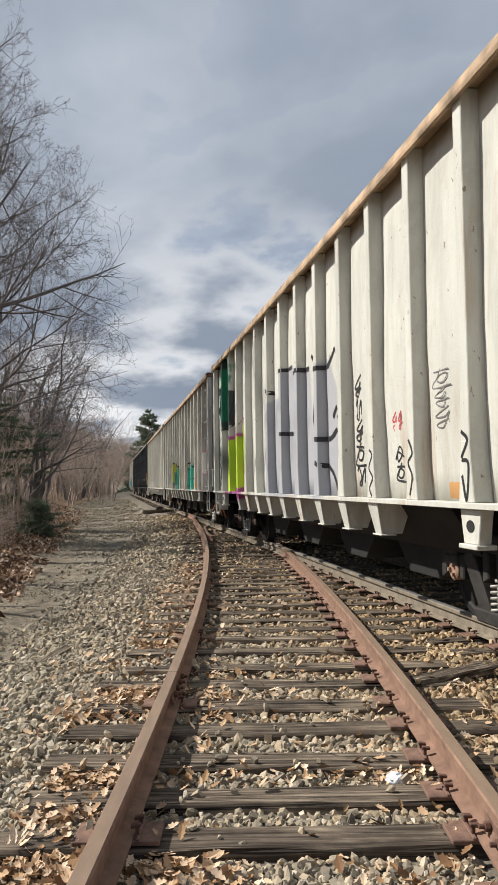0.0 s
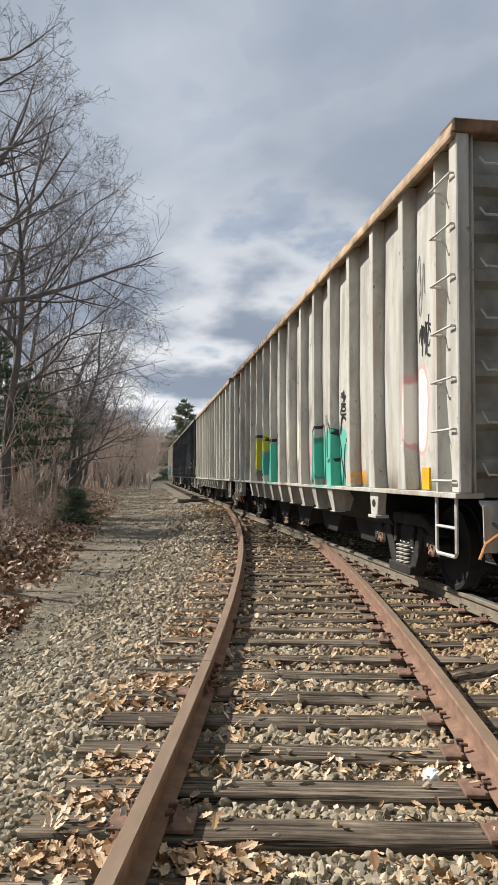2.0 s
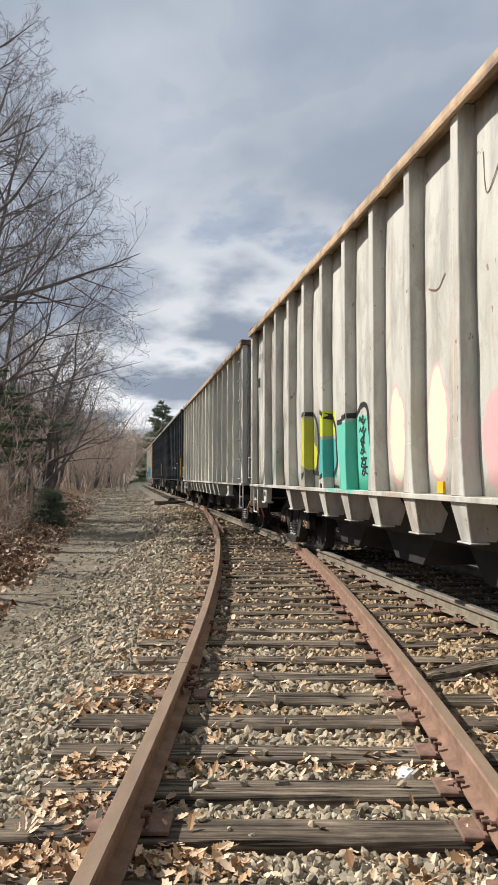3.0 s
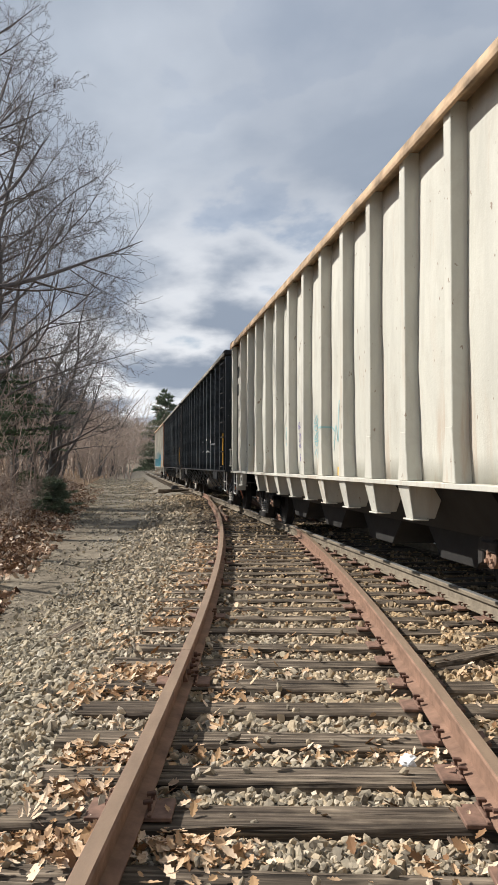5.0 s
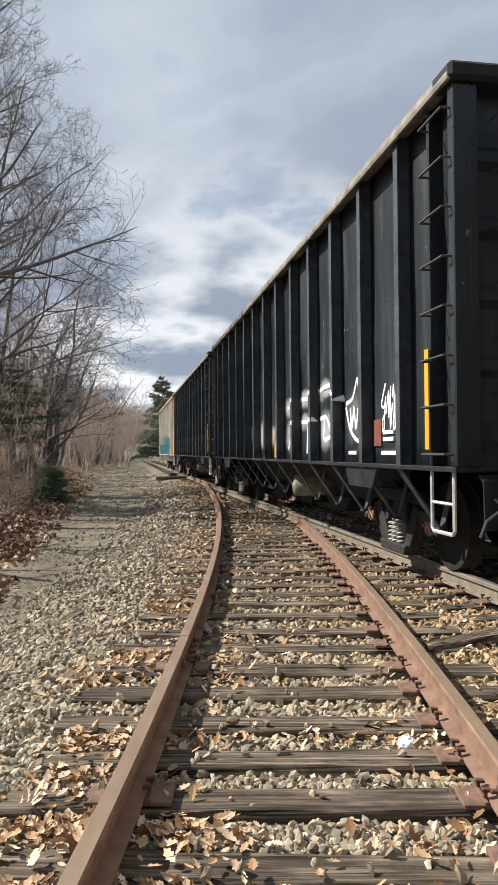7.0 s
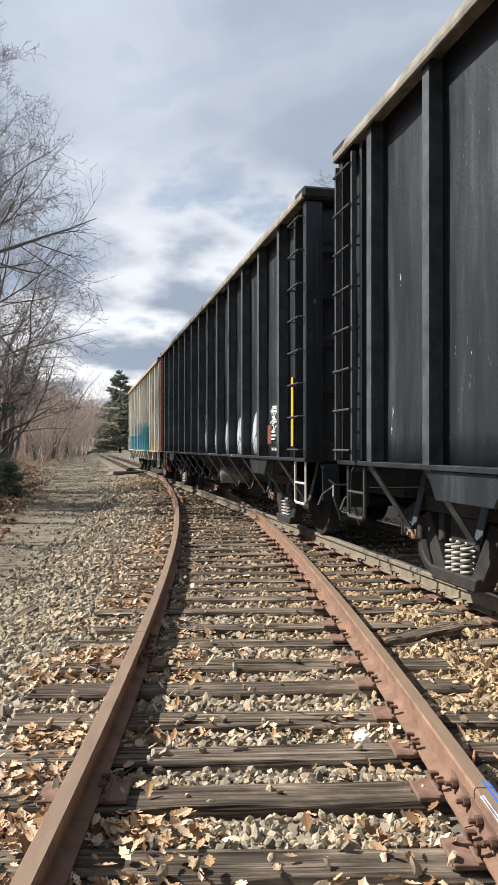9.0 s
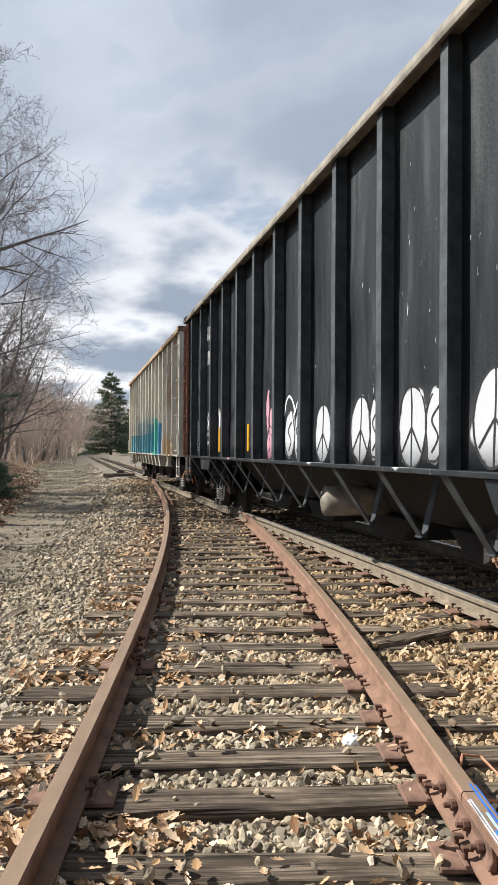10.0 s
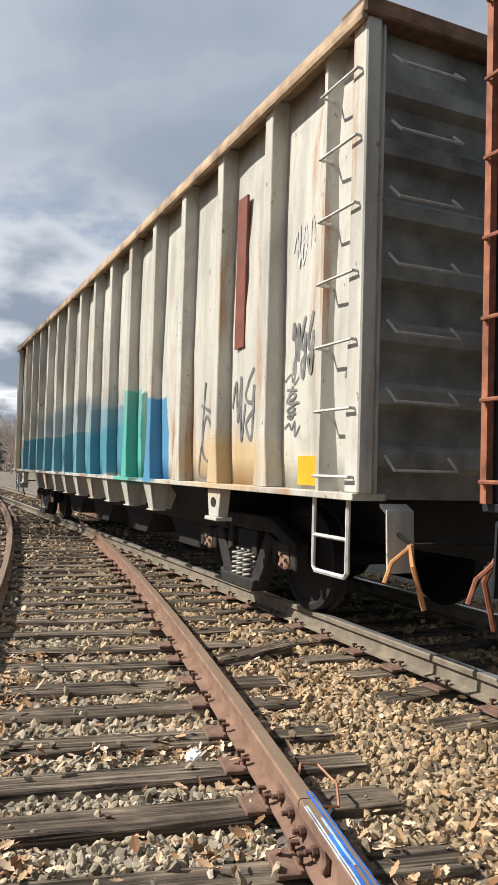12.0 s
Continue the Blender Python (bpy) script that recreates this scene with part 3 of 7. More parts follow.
def lay_sleepers():
    # far edges of the nearest sleepers, then even spacing
    ys = [-2.1, -1.62, -1.13, -0.64, -0.15, 0.34, 0.83, 1.32, 1.80, 2.26, 2.744, 3.22, 3.627, 4.065, 4.58, 5.03, 5.585, 6.03, 6.63, 7.13]
    while ys[-1] < 31.5:
        ys.append(ys[-1] + 0.49 + RNG.uniform(-0.04, 0.04))
    for i, y in enumerate(ys):
        y -= 0.10
        yaw = math.degrees(math.atan(-siding_slope(y))) + RNG.uniform(-1.6, 1.2)
        c = siding_point(y, HALF + RNG.uniform(-0.04, 0.04))
        gap = near_rail_x(y) - left_rail_x(y)          # between the two left rails
        if y > 12.5:                                   # long switch timbers carry both tracks
            k = min(3, max(0, int((gap - 0.2) / 0.4)))
            me, half = LONG[k], (1.5, 1.7, 1.9, 2.1)[k]
            c = siding_point(y, half - 0.53)
        else:
            me, half = SLEEPERS[i % 6], 1.28
        flip = 180 if RNG.random() < 0.5 else 0
        share("sleeper", me, siding, pose(c.x, c.y, RNG.uniform(-0.012, 0.0), RNG.uniform(-0.8, 0.8), 0, yaw + flip))
        TIES.append((c.x, c.y, math.cos(radians(yaw)), math.sin(radians(yaw)), half, 0.115))
        if y < 22:
            for off in (0, 2 * HALF):
                if off or i % 4 == 3:
                    fixings(siding, siding_point(y, off), yaw, y < 11)
    s = -12.0
    i = 0
    while s < 120:
        s += 0.50 + RNG.uniform(-0.03, 0.03)
        i += 1
        if 13.2 < s < 32.0:
            continue
        c = at(s, MAIN + RNG.uniform(-0.05, 0.05))
        yaw = math.degrees(TH) + RNG.uniform(-1.5, 1.5)
        share("sleeper", SLEEPERS[i % 6], main_line, pose(c.x, c.y, RNG.uniform(-0.012, 0.0), 0, 0, yaw + (180 if i % 2 else 0)))
        TIES.append((c.x, c.y, math.cos(radians(yaw)), math.sin(radians(yaw)), 1.28, 0.115))
        if s < 16:
            fixings(main_line, at(s, MAIN - HALF), yaw, s < 14)


def joint_bar(y, off, side, painted=False):
    """A bolted joint on a rail; side is -1 or 1 for the flank it lies on."""
    p, m = siding_point(y, off), siding_slope(y)
    yaw = math.degrees(math.atan(-m))
    ob = thing("rail_joint", "rusty bolted rail joint bar", "rail joint", "rail joints", pose(p.x, p.y, 0, 0, 0, yaw))
    for sgn in (-1, 1):
        bm = bmesh.new()
        slab(bm, [(sgn * 0.014, -0.3, 0.045), (sgn * 0.045, -0.3, 0.048), (sgn * 0.030, -0.3, 0.085), (sgn * 0.036, -0.3, 0.128), (sgn * 0.014, -0.3, 0.128)], (0, 0.6, 0))
        part("joint_bar", bm, M_PLATE, ob, "", 0.003)
        for k in range(4):
            bm = bmesh.new()
            yy = -0.22 + 0.147 * k
            pts = [(sgn * 0.034, yy + 0.021 * math.cos(a), 0.088 + 0.021 * math.sin(a)) for a in [j * math.tau / 6 for j in range(6)]]
            slab(bm, pts, (sgn * 0.022, 0, 0))
            rod(bm, [(sgn * 0.05, yy, 0.088), (sgn * 0.08, yy, 0.088)], 0.011)
            part("bolt", bm, M_SPIKE, ob, "", 0.002)
    return ob


lay_sleepers()
joint_bar(5.084, 0, 1)
joint_bar(2.78, 2 * HALF, -1)


# ---------------------------------------------------------------- hopper cars
WHITE_H, BLACK_H, GAP = 7.888, 7.78, 1.123     # half lengths of the cars and the distance between two of them
AXLE_X, WHEEL_R = 0.89, 0.457
WHITE_Y, BLACK_Y = 1.44, 1.455      # the side sheets, set back from the ribs
BOGIES = (-5.05, 6.35)
WHITE_RIBS = [-6.515 + 1.001 * i for i in range(14)]
BLACK_RIBS = [-6.544 + 1.126 * i for i in range(13)]
SPEED = (-22.6372, -41.1794, -0.3479, -0.2059)     # how far the train has come, over (t / 6 - 1)


def bay(x, ribs):
    """The two ribs or ends that bound the sheet at x."""
    end = WHITE_H if ribs is WHITE_RIBS else BLACK_H
    edges = [-end, *ribs, end]
    i = min(len(edges) - 2, max(0, sum(1 for e in edges[1:-1] if e <= x)))
    return edges[i], edges[i + 1]


def panel_y(x, z, ribs, base, depth, sgn):
    """The dented surface of a side sheet between two ribs, out from the middle of the car."""
    x0, x1 = bay(x, ribs)
    w = x1 - x0
    u, v = (x - x0) / w, min(1.0, max(0.0, (z - 1.08) / 3.09))
    edge = 16 * u * (1 - u) * v * (1 - v)
    return base + edge * (depth + 0.036 * noise.noise((x0 + u * 1.2, v * 3.1, sgn * 3 + 0.4)) + 0.02 * noise.noise((x0 * 3 + u * 3.5, v * 8, sgn)))


def bogie(parent, x):
    """A two-axle truck: side frames, spring nests, wheelsets that turn."""
    bm = bmesh.new()
    box(bm, -0.2, 0.2, -1.02, 1.02, 0.42, 0.66)
    box(bm, -0.28, 0.28, -0.35, 0.35, 0.66, 0.78)
    b = part("bogie", bm, M_GRIME_SHADE, parent, "grimy cast-steel truck, coloured near black for shade", 0.02)
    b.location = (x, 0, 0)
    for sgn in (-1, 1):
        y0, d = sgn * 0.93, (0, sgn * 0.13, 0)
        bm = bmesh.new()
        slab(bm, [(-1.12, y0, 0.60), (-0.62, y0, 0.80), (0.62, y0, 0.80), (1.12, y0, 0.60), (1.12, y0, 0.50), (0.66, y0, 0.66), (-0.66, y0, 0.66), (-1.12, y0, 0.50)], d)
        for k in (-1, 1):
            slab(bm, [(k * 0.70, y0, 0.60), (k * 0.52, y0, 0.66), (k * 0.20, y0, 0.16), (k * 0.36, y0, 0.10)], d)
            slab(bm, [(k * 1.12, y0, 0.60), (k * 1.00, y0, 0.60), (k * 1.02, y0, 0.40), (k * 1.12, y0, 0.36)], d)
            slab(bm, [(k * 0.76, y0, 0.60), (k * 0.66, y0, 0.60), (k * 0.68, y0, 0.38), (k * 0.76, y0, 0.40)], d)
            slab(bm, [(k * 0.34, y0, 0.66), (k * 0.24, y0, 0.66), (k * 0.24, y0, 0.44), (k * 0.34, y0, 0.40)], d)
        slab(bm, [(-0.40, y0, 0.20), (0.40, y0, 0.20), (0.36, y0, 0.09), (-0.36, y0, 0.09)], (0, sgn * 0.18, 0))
        part("side_frame", bm, M_CAST_SHADE, b, "dusty cast side frame, coloured dark for shade", 0.012)
        for dx in (-0.13, 0.0, 0.13):
            bm = bmesh.new()
            yy = sgn * (1.04 if dx == 0 else 1.03)
            pts = [(dx + 0.055 * math.cos(a), yy + 0.055 * math.sin(a), 0.20 + 0.24 * k / 50) for k, a in enumerate([j * math.tau / 10 for j in range(51)])]
            rod(bm, pts, 0.015, 5)
            part("spring", bm, M_SPRING, b, "pale worn coil spring", 0, True)
        for dx in (-AXLE_X, AXLE_X):
            bm = bmesh.new()
            box(bm, dx - 0.14, dx + 0.14, y0, y0 + sgn * 0.15, 0.50, 0.60)
            part("bearing_adapter", bm, M_CAST_SHADE, b, "", 0.015)
    for dx in (-AXLE_X, AXLE_X):
        bm = bmesh.new()
        lathe_y(bm, [(0.075, -1.06), (0.095, -1.05), (0.095, -0.92), (0.075, -0.91), (0.075, 0.91), (0.095, 0.92), (0.095, 1.05), (0.075, 1.06)], 14)
        for sgn in (-1, 1):
            lathe_y(bm, [(0.10, sgn * 0.86), (0.13, sgn * 0.81), (0.38, sgn * 0.79), (0.40, sgn * 0.81), (WHEEL_R - 0.006, sgn * 0.81), (WHEEL_R, sgn * 0.70), (0.485, sgn * 0.688), (0.485, sgn * 0.668), (0.40, sgn * 0.668), (0.38, sgn * 0.70), (0.12, sgn * 0.72), (0.10, sgn * 0.66)], 36)
            for k in range(3):
                a = k * math.tau / 3
                box(bm, 0.05 * math.cos(a) - 0.016, 0.05 * math.cos(a) + 0.016, sgn * 1.055, sgn * 1.085, 0.05 * math.sin(a) - 0.016, 0.05 * math.sin(a) + 0.016)
        w = part("wheelset", bm, M_WHEEL_SHADE, b, "steel wheels coloured dark for shade, on an axle with rusty bearing caps")
        w.data.materials.append(M_CAP)
        for p in w.data.polygons:
            if abs(p.center.y) > 0.9 and math.hypot(p.center.x, p.center.z) < 0.12:
                p.material_index = 1
        w.location = (dx, 0, WHEEL_R)
    return b


def grab_iron(bm, a, b, out, r=0.011):
    a, b, out = Vector(a), Vector(b), Vector(out)
    rod(bm, [a, a + out, b + out, b], r, 6)


def end_gear(car, e, h, bars, lever, sill):
    """Coupler, sill steps and uncoupling lever at the end e (-1 front, 1 rear) of a car of half length h."""
    bm = bmesh.new()
    box(bm, *sorted((e * (h - 0.3), e * (h + 0.36))), -0.10, 0.10, 0.70, 0.90)
    slab(bm, [(e * (h + 0.34), -0.17, 0.66), (e * (h + 0.56), -0.17, 0.66), (e * (h + 0.58), 0.02, 0.66), (e * (h + 0.48), 0.17, 0.66), (e * (h + 0.34), 0.17, 0.66)], (0, 0, 0.28))
    part("coupler", bm, M_GRIME_SHADE, car, "", 0.02)
    bm = bmesh.new()
    rod(bm, [(e * (h + 0.12), 1.35, 0.86), (e * (h + 0.20), 1.30, 0.80), (e * (h + 0.2), 0.6, 0.80), (e * (h + 0.28), 0.2, 0.86)], 0.014)
    part("cross_rod", bm, M_GRIME_SHADE, car)
    bm = bmesh.new()
    rod(bm, [(e * (h + 0.2), 1.32, 0.80), (e * (h + 0.26), 1.34, 0.68), (e * (h + 0.27), 1.26, 0.42)], 0.016)
    rod(bm, [(e * (h + 0.2), 1.30, 0.80), (e * (h + 0.20), 1.45, 0.70), (e * (h + 0.20), 1.50, 0.58)], 0.014)
    part("uncoupling_lever", bm, lever, car, "bent uncoupling rod")
    bm = bmesh.new()
    rod(bm, [(e * (h + 0.1), -0.25, 0.85), (e * (h + 0.35), -0.28, 0.6), (e * (h + 0.55), -0.25, 0.45)], 0.025, 8)
    part("air_hose", bm, M_GRIME_SHADE, car)
    bm = bmesh.new()
    slab(bm, [(e * (h + 0.02), 1.22, 1.04), (e * (h + 0.10), 1.22, 1.0), (e * (h + 0.12), 1.22, 0.62), (e * (h + 0.105), 1.22, 0.62), (e * (h + 0.085), 1.22, 0.98), (e * (h + 0.02), 1.22, 1.02)], (0, 0.2, 0))
    part("lever_bracket", bm, sill, car)
    for sgn in (-1, 1):
        bm = bmesh.new()
        x0, x1 = e * (h - 0.15), e * (h - 0.58)
        rod(bm, [(x0, sgn * 1.54, 1.06), (x0, sgn * 1.54, 0.59), (x0 - e * 0.03, sgn * 1.54, 0.56), (x1 + e * 0.03, sgn * 1.54, 0.56), (x1, sgn * 1.54, 0.59), (x1, sgn * 1.54, 1.06)], 0.017)
        rod(bm, [(x0, sgn * 1.54, 0.80), (x1, sgn * 1.54, 0.80)], 0.014)
        part("sill_step", bm, bars, car, "bent steel stirrup step with two treads")


def rungs(car, name, bars, a, b, out, z0, step, n, label=""):
    """Bent bars one above the other, each a part of the car."""
    bm = bmesh.new()
    grab_iron(bm, a, b, out)
    me = mesh_of(name, bm, bars)
    for k in range(n):
        share(name, me, car, pose(0, 0, z0 + step * k), label)


def white_hopper(label):
    """An open-top hopper car with outside ribs, in its own space: x along it, y to the side, z over the rails."""
    car = thing("hopper_car", label, "railway car", "cars of the passing train")
    h = WHITE_H
    edges = [-h, *WHITE_RIBS, h]
    paint = bpy.data.materials.new("paint")
    for sgn in (-1, 1):
        for x0, x1 in zip(edges, edges[1:]):
            verts, faces = [], []
            nx, nz = 7, 13
            for b in range(nz):
                for a in range(nx):
                    u, v = a / (nx - 1), b / (nz - 1)
                    y = panel_y(x0 + (x1 - x0) * min(u, 0.9999), 1.08 + 3.09 * v, WHITE_RIBS, WHITE_Y, 0.05, sgn)
                    verts.append((x0 + (x1 - x0) * u, sgn * y, 1.08 + 3.09 * v))
            for b in range(nz - 1):
                for a in range(nx - 1):
                    q = b * nx + a
                    faces.append((q, q + 1, q + nx + 1, q + nx) if sgn < 0 else (q, q + nx, q + nx + 1, q + 1))
            ob = raw("side_panel", verts, faces, paint, car)
            sol = ob.modifiers.new("thick", "SOLIDIFY")
            sol.thickness, sol.offset = 0.012, -1
            for p in ob.data.polygons:
                p.use_smooth = True
    bm = bmesh.new()
    slab(bm, [(-0.078, 1.42, 1.10), (0.078, 1.42, 1.10), (0.066, 1.585, 1.10), (-0.066, 1.585, 1.10)], (0, 0, 3.05))
    slab(bm, [(-0.12, 1.588, 1.10), (0.12, 1.588, 1.10), (0.064, 1.588, 1.55), (-0.064, 1.588, 1.55)], (0, -0.15, 0))
    rib = mesh_of("rib", bm, paint, 0.006)
    bm = bmesh.new()
    slab(bm, [(-0.02, 1.475, 1.10), (0.14, 1.40, 1.10), (0.14, 1.585, 1.10), (-0.02, 1.585, 1.10)], (0, 0, 3.05))
    post = mesh_of("corner_post", bm, paint, 0.01)
    # gusset under a rib: a sloping flange and the web behind it
    bm = bmesh.new()
    slab(bm, [(-0.14, 1.585, 1.06), (0.14, 1.585, 1.06), (0.085, 1.52, 0.75), (-0.085, 1.52, 0.75)], (0, -0.018, -0.004))
    slab(bm, [(-0.10, 1.57, 1.06), (-0.07, 1.51, 0.75), (-0.07, 1.30, 0.75), (-0.10, 1.20, 1.06)], (0.02, 0, 0))
    slab(bm, [(0.08, 1.57, 1.06), (0.05, 1.51, 0.75), (0.05, 1.30, 0.75), (0.08, 1.20, 1.06)], (0.02, 0, 0))
    box(bm, -0.12, 0.12, 1.38, 1.54, 0.735, 0.75)
    gus = mesh_of("gusset", bm, paint, 0.004)
    for sgn, turn in ((1, 0), (-1, 180)):
        for x in WHITE_RIBS:
            share("rib", rib, car, pose(x, 0, 0, 0, 0, turn))
            if -3.7 < x < 4.6:
                share("gusset", gus, car, pose(x, 0, 0, 0, 0, turn))
        for e in (-1, 1):
            m = pose(e * h, 0, 0, 0, 0, turn) if (e < 0) == (sgn > 0) else pose(e * (h - 0.12), 0, 0, 0, 0, turn)
            share("corner_post", post, car, m)
        bm = bmesh.new()
        slab(bm, [(-h - 0.03, sgn * 1.36, 4.16), (-h - 0.03, sgn * 1.59, 4.16), (-h - 0.03, sgn * 1.592, 4.065), (-h - 0.03, sgn * 1.632, 4.06), (-h - 0.03, sgn * 1.638, 4.10), (-h - 0.03, sgn * 1.62, 4.185), (-h - 0.03, sgn * 1.36, 4.19)], (2 * h + 0.06, 0, 0))
        part("top_chord", bm, M_CHORD, car, "rusty tan top rail", 0.006)
        bm = bmesh.new()
        box(bm, -h, h, *sorted((sgn * 1.36, sgn * 1.61)), 1.055, 1.10)
        part("side_sill", bm, paint, car, "", 0.004)
        for e in (-1, 1):
            bm = bmesh.new()
            x = WHITE_RIBS[1] if e < 0 else WHITE_RIBS[13]
            y = sgn * 1.56
            slab(bm, [(x - 0.16, y, 1.05), (x + 0.16, y, 1.05), (x + 0.11, y, 0.80), (x - 0.11, y, 0.80)], (0, -sgn * 0.10, 0))
            slab(bm, [(x - 0.14, y + sgn * 0.03, 0.80), (x + 0.14, y + sgn * 0.03, 0.80), (x + 0.14, y + sgn * 0.03, 0.765), (x - 0.14, y + sgn * 0.03, 0.765)], (0, -sgn * 0.16, 0))
            pad = part("jacking_pad", bm, paint, car, "", 0.006)
            # a flat dark disc stands for the shaded inside of the hole
            bm = bmesh.new()
            slab(bm, [(x + 0.06 * math.cos(a), y + sgn * 0.002, 0.93 + 0.045 * math.sin(a)) for a in [k * math.tau / 12 for k in range(12)]], (0, sgn * 0.003, 0))
            part("hole", bm, M_GRIME_SHADE, pad)
    for e in (-1, 1):
        bm = bmesh.new()
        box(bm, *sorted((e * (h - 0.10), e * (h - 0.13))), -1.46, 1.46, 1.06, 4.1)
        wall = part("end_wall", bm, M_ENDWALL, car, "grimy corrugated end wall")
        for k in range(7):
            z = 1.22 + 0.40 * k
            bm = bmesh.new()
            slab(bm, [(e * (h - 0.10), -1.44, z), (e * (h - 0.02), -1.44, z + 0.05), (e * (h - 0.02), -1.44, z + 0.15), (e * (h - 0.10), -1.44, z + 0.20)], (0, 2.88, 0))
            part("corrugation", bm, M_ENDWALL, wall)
        bm = bmesh.new()
        box(bm, *sorted((e * (h - 0.25), e * (h + 0.05))), -1.62, 1.62, 4.10, 4.22)
        part("end_chord", bm, M_CHORD_DARK, car, "rusty brown top rail across the end", 0.012)
        rungs(car, "grab_iron", M_BAR, (e * (h - 0.02), e * -0.86, 0.09), (e * (h - 0.02), e * -1.36, 0.09), (e * 0.10, 0, -0.09), 1.25, 0.43, 7, "white grab iron")
        sgn = -e
        rungs(car, "rung", M_BAR, (e * (h - 0.03), sgn * 1.52, 0), (e * (h - 0.48), sgn * 1.52, 0), (0, sgn * 0.10, 0), 1.20, 0.43, 7, "white ladder rung")
        bm = bmesh.new()
        slab(bm, [(e * (h - 0.40), sgn * 1.375, 1.10), (e * (h - 0.54), sgn * 1.375, 1.10), (e * (h - 0.54), sgn * 1.56, 1.10), (e * (h - 0.50), sgn * 1.56, 1.10)], (0, 0, 3.05))
        part("ladder_post", bm, paint, car)
        bm = bmesh.new()
        sgn = e
        for z in (1.22, 1.62):
            grab_iron(bm, (e * (h - 0.06), sgn * 1.585, z), (e * (h + 0.14), sgn * 1.585, z), (0, sgn * 0.03, 0))
        rod(bm, [(e * (h + 0.14), sgn * 1.6, 1.2), (e * (h + 0.14), sgn * 1.6, 1.64)], 0.011)
        part("grab_iron", bm, M_BAR, car)
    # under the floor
    # near-black colour carries the shade below the floor
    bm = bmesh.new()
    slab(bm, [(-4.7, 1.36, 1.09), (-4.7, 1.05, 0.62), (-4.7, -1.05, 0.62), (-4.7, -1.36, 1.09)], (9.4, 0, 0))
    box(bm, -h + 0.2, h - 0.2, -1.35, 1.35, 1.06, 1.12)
    part("hopper_floor", bm, M_GRIME_SHADE, car, "grimy hopper underside, coloured near black for the shade under the car")
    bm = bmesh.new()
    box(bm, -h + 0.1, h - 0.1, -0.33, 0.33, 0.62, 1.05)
    part("centre_sill", bm, M_GRIME_SHADE, car, "", 0.01)
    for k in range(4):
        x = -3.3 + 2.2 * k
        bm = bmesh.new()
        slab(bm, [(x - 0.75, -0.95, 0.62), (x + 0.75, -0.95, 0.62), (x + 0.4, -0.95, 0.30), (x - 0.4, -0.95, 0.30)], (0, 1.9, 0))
        part("hopper_gate", bm, M_GRIME_SHADE, car, "", 0.01)
    bm = bmesh.new()
    lathe_y(bm, [(0.02, 0.2), (0.16, 0.24), (0.16, 1.05), (0.02, 1.10)], 18, -3.75, 0.82)
    part("air_tank", bm, M_CAST_SHADE, car, "dusty air reservoir", 0, True)
    for e in (-1, 1):
        end_gear(car, e, h, M_BAR, M_LEVER if e < 0 else M_BAR_RUST, paint)
        bogie(car, BOGIES[0 if e < 0 else 1])
    return car, paint


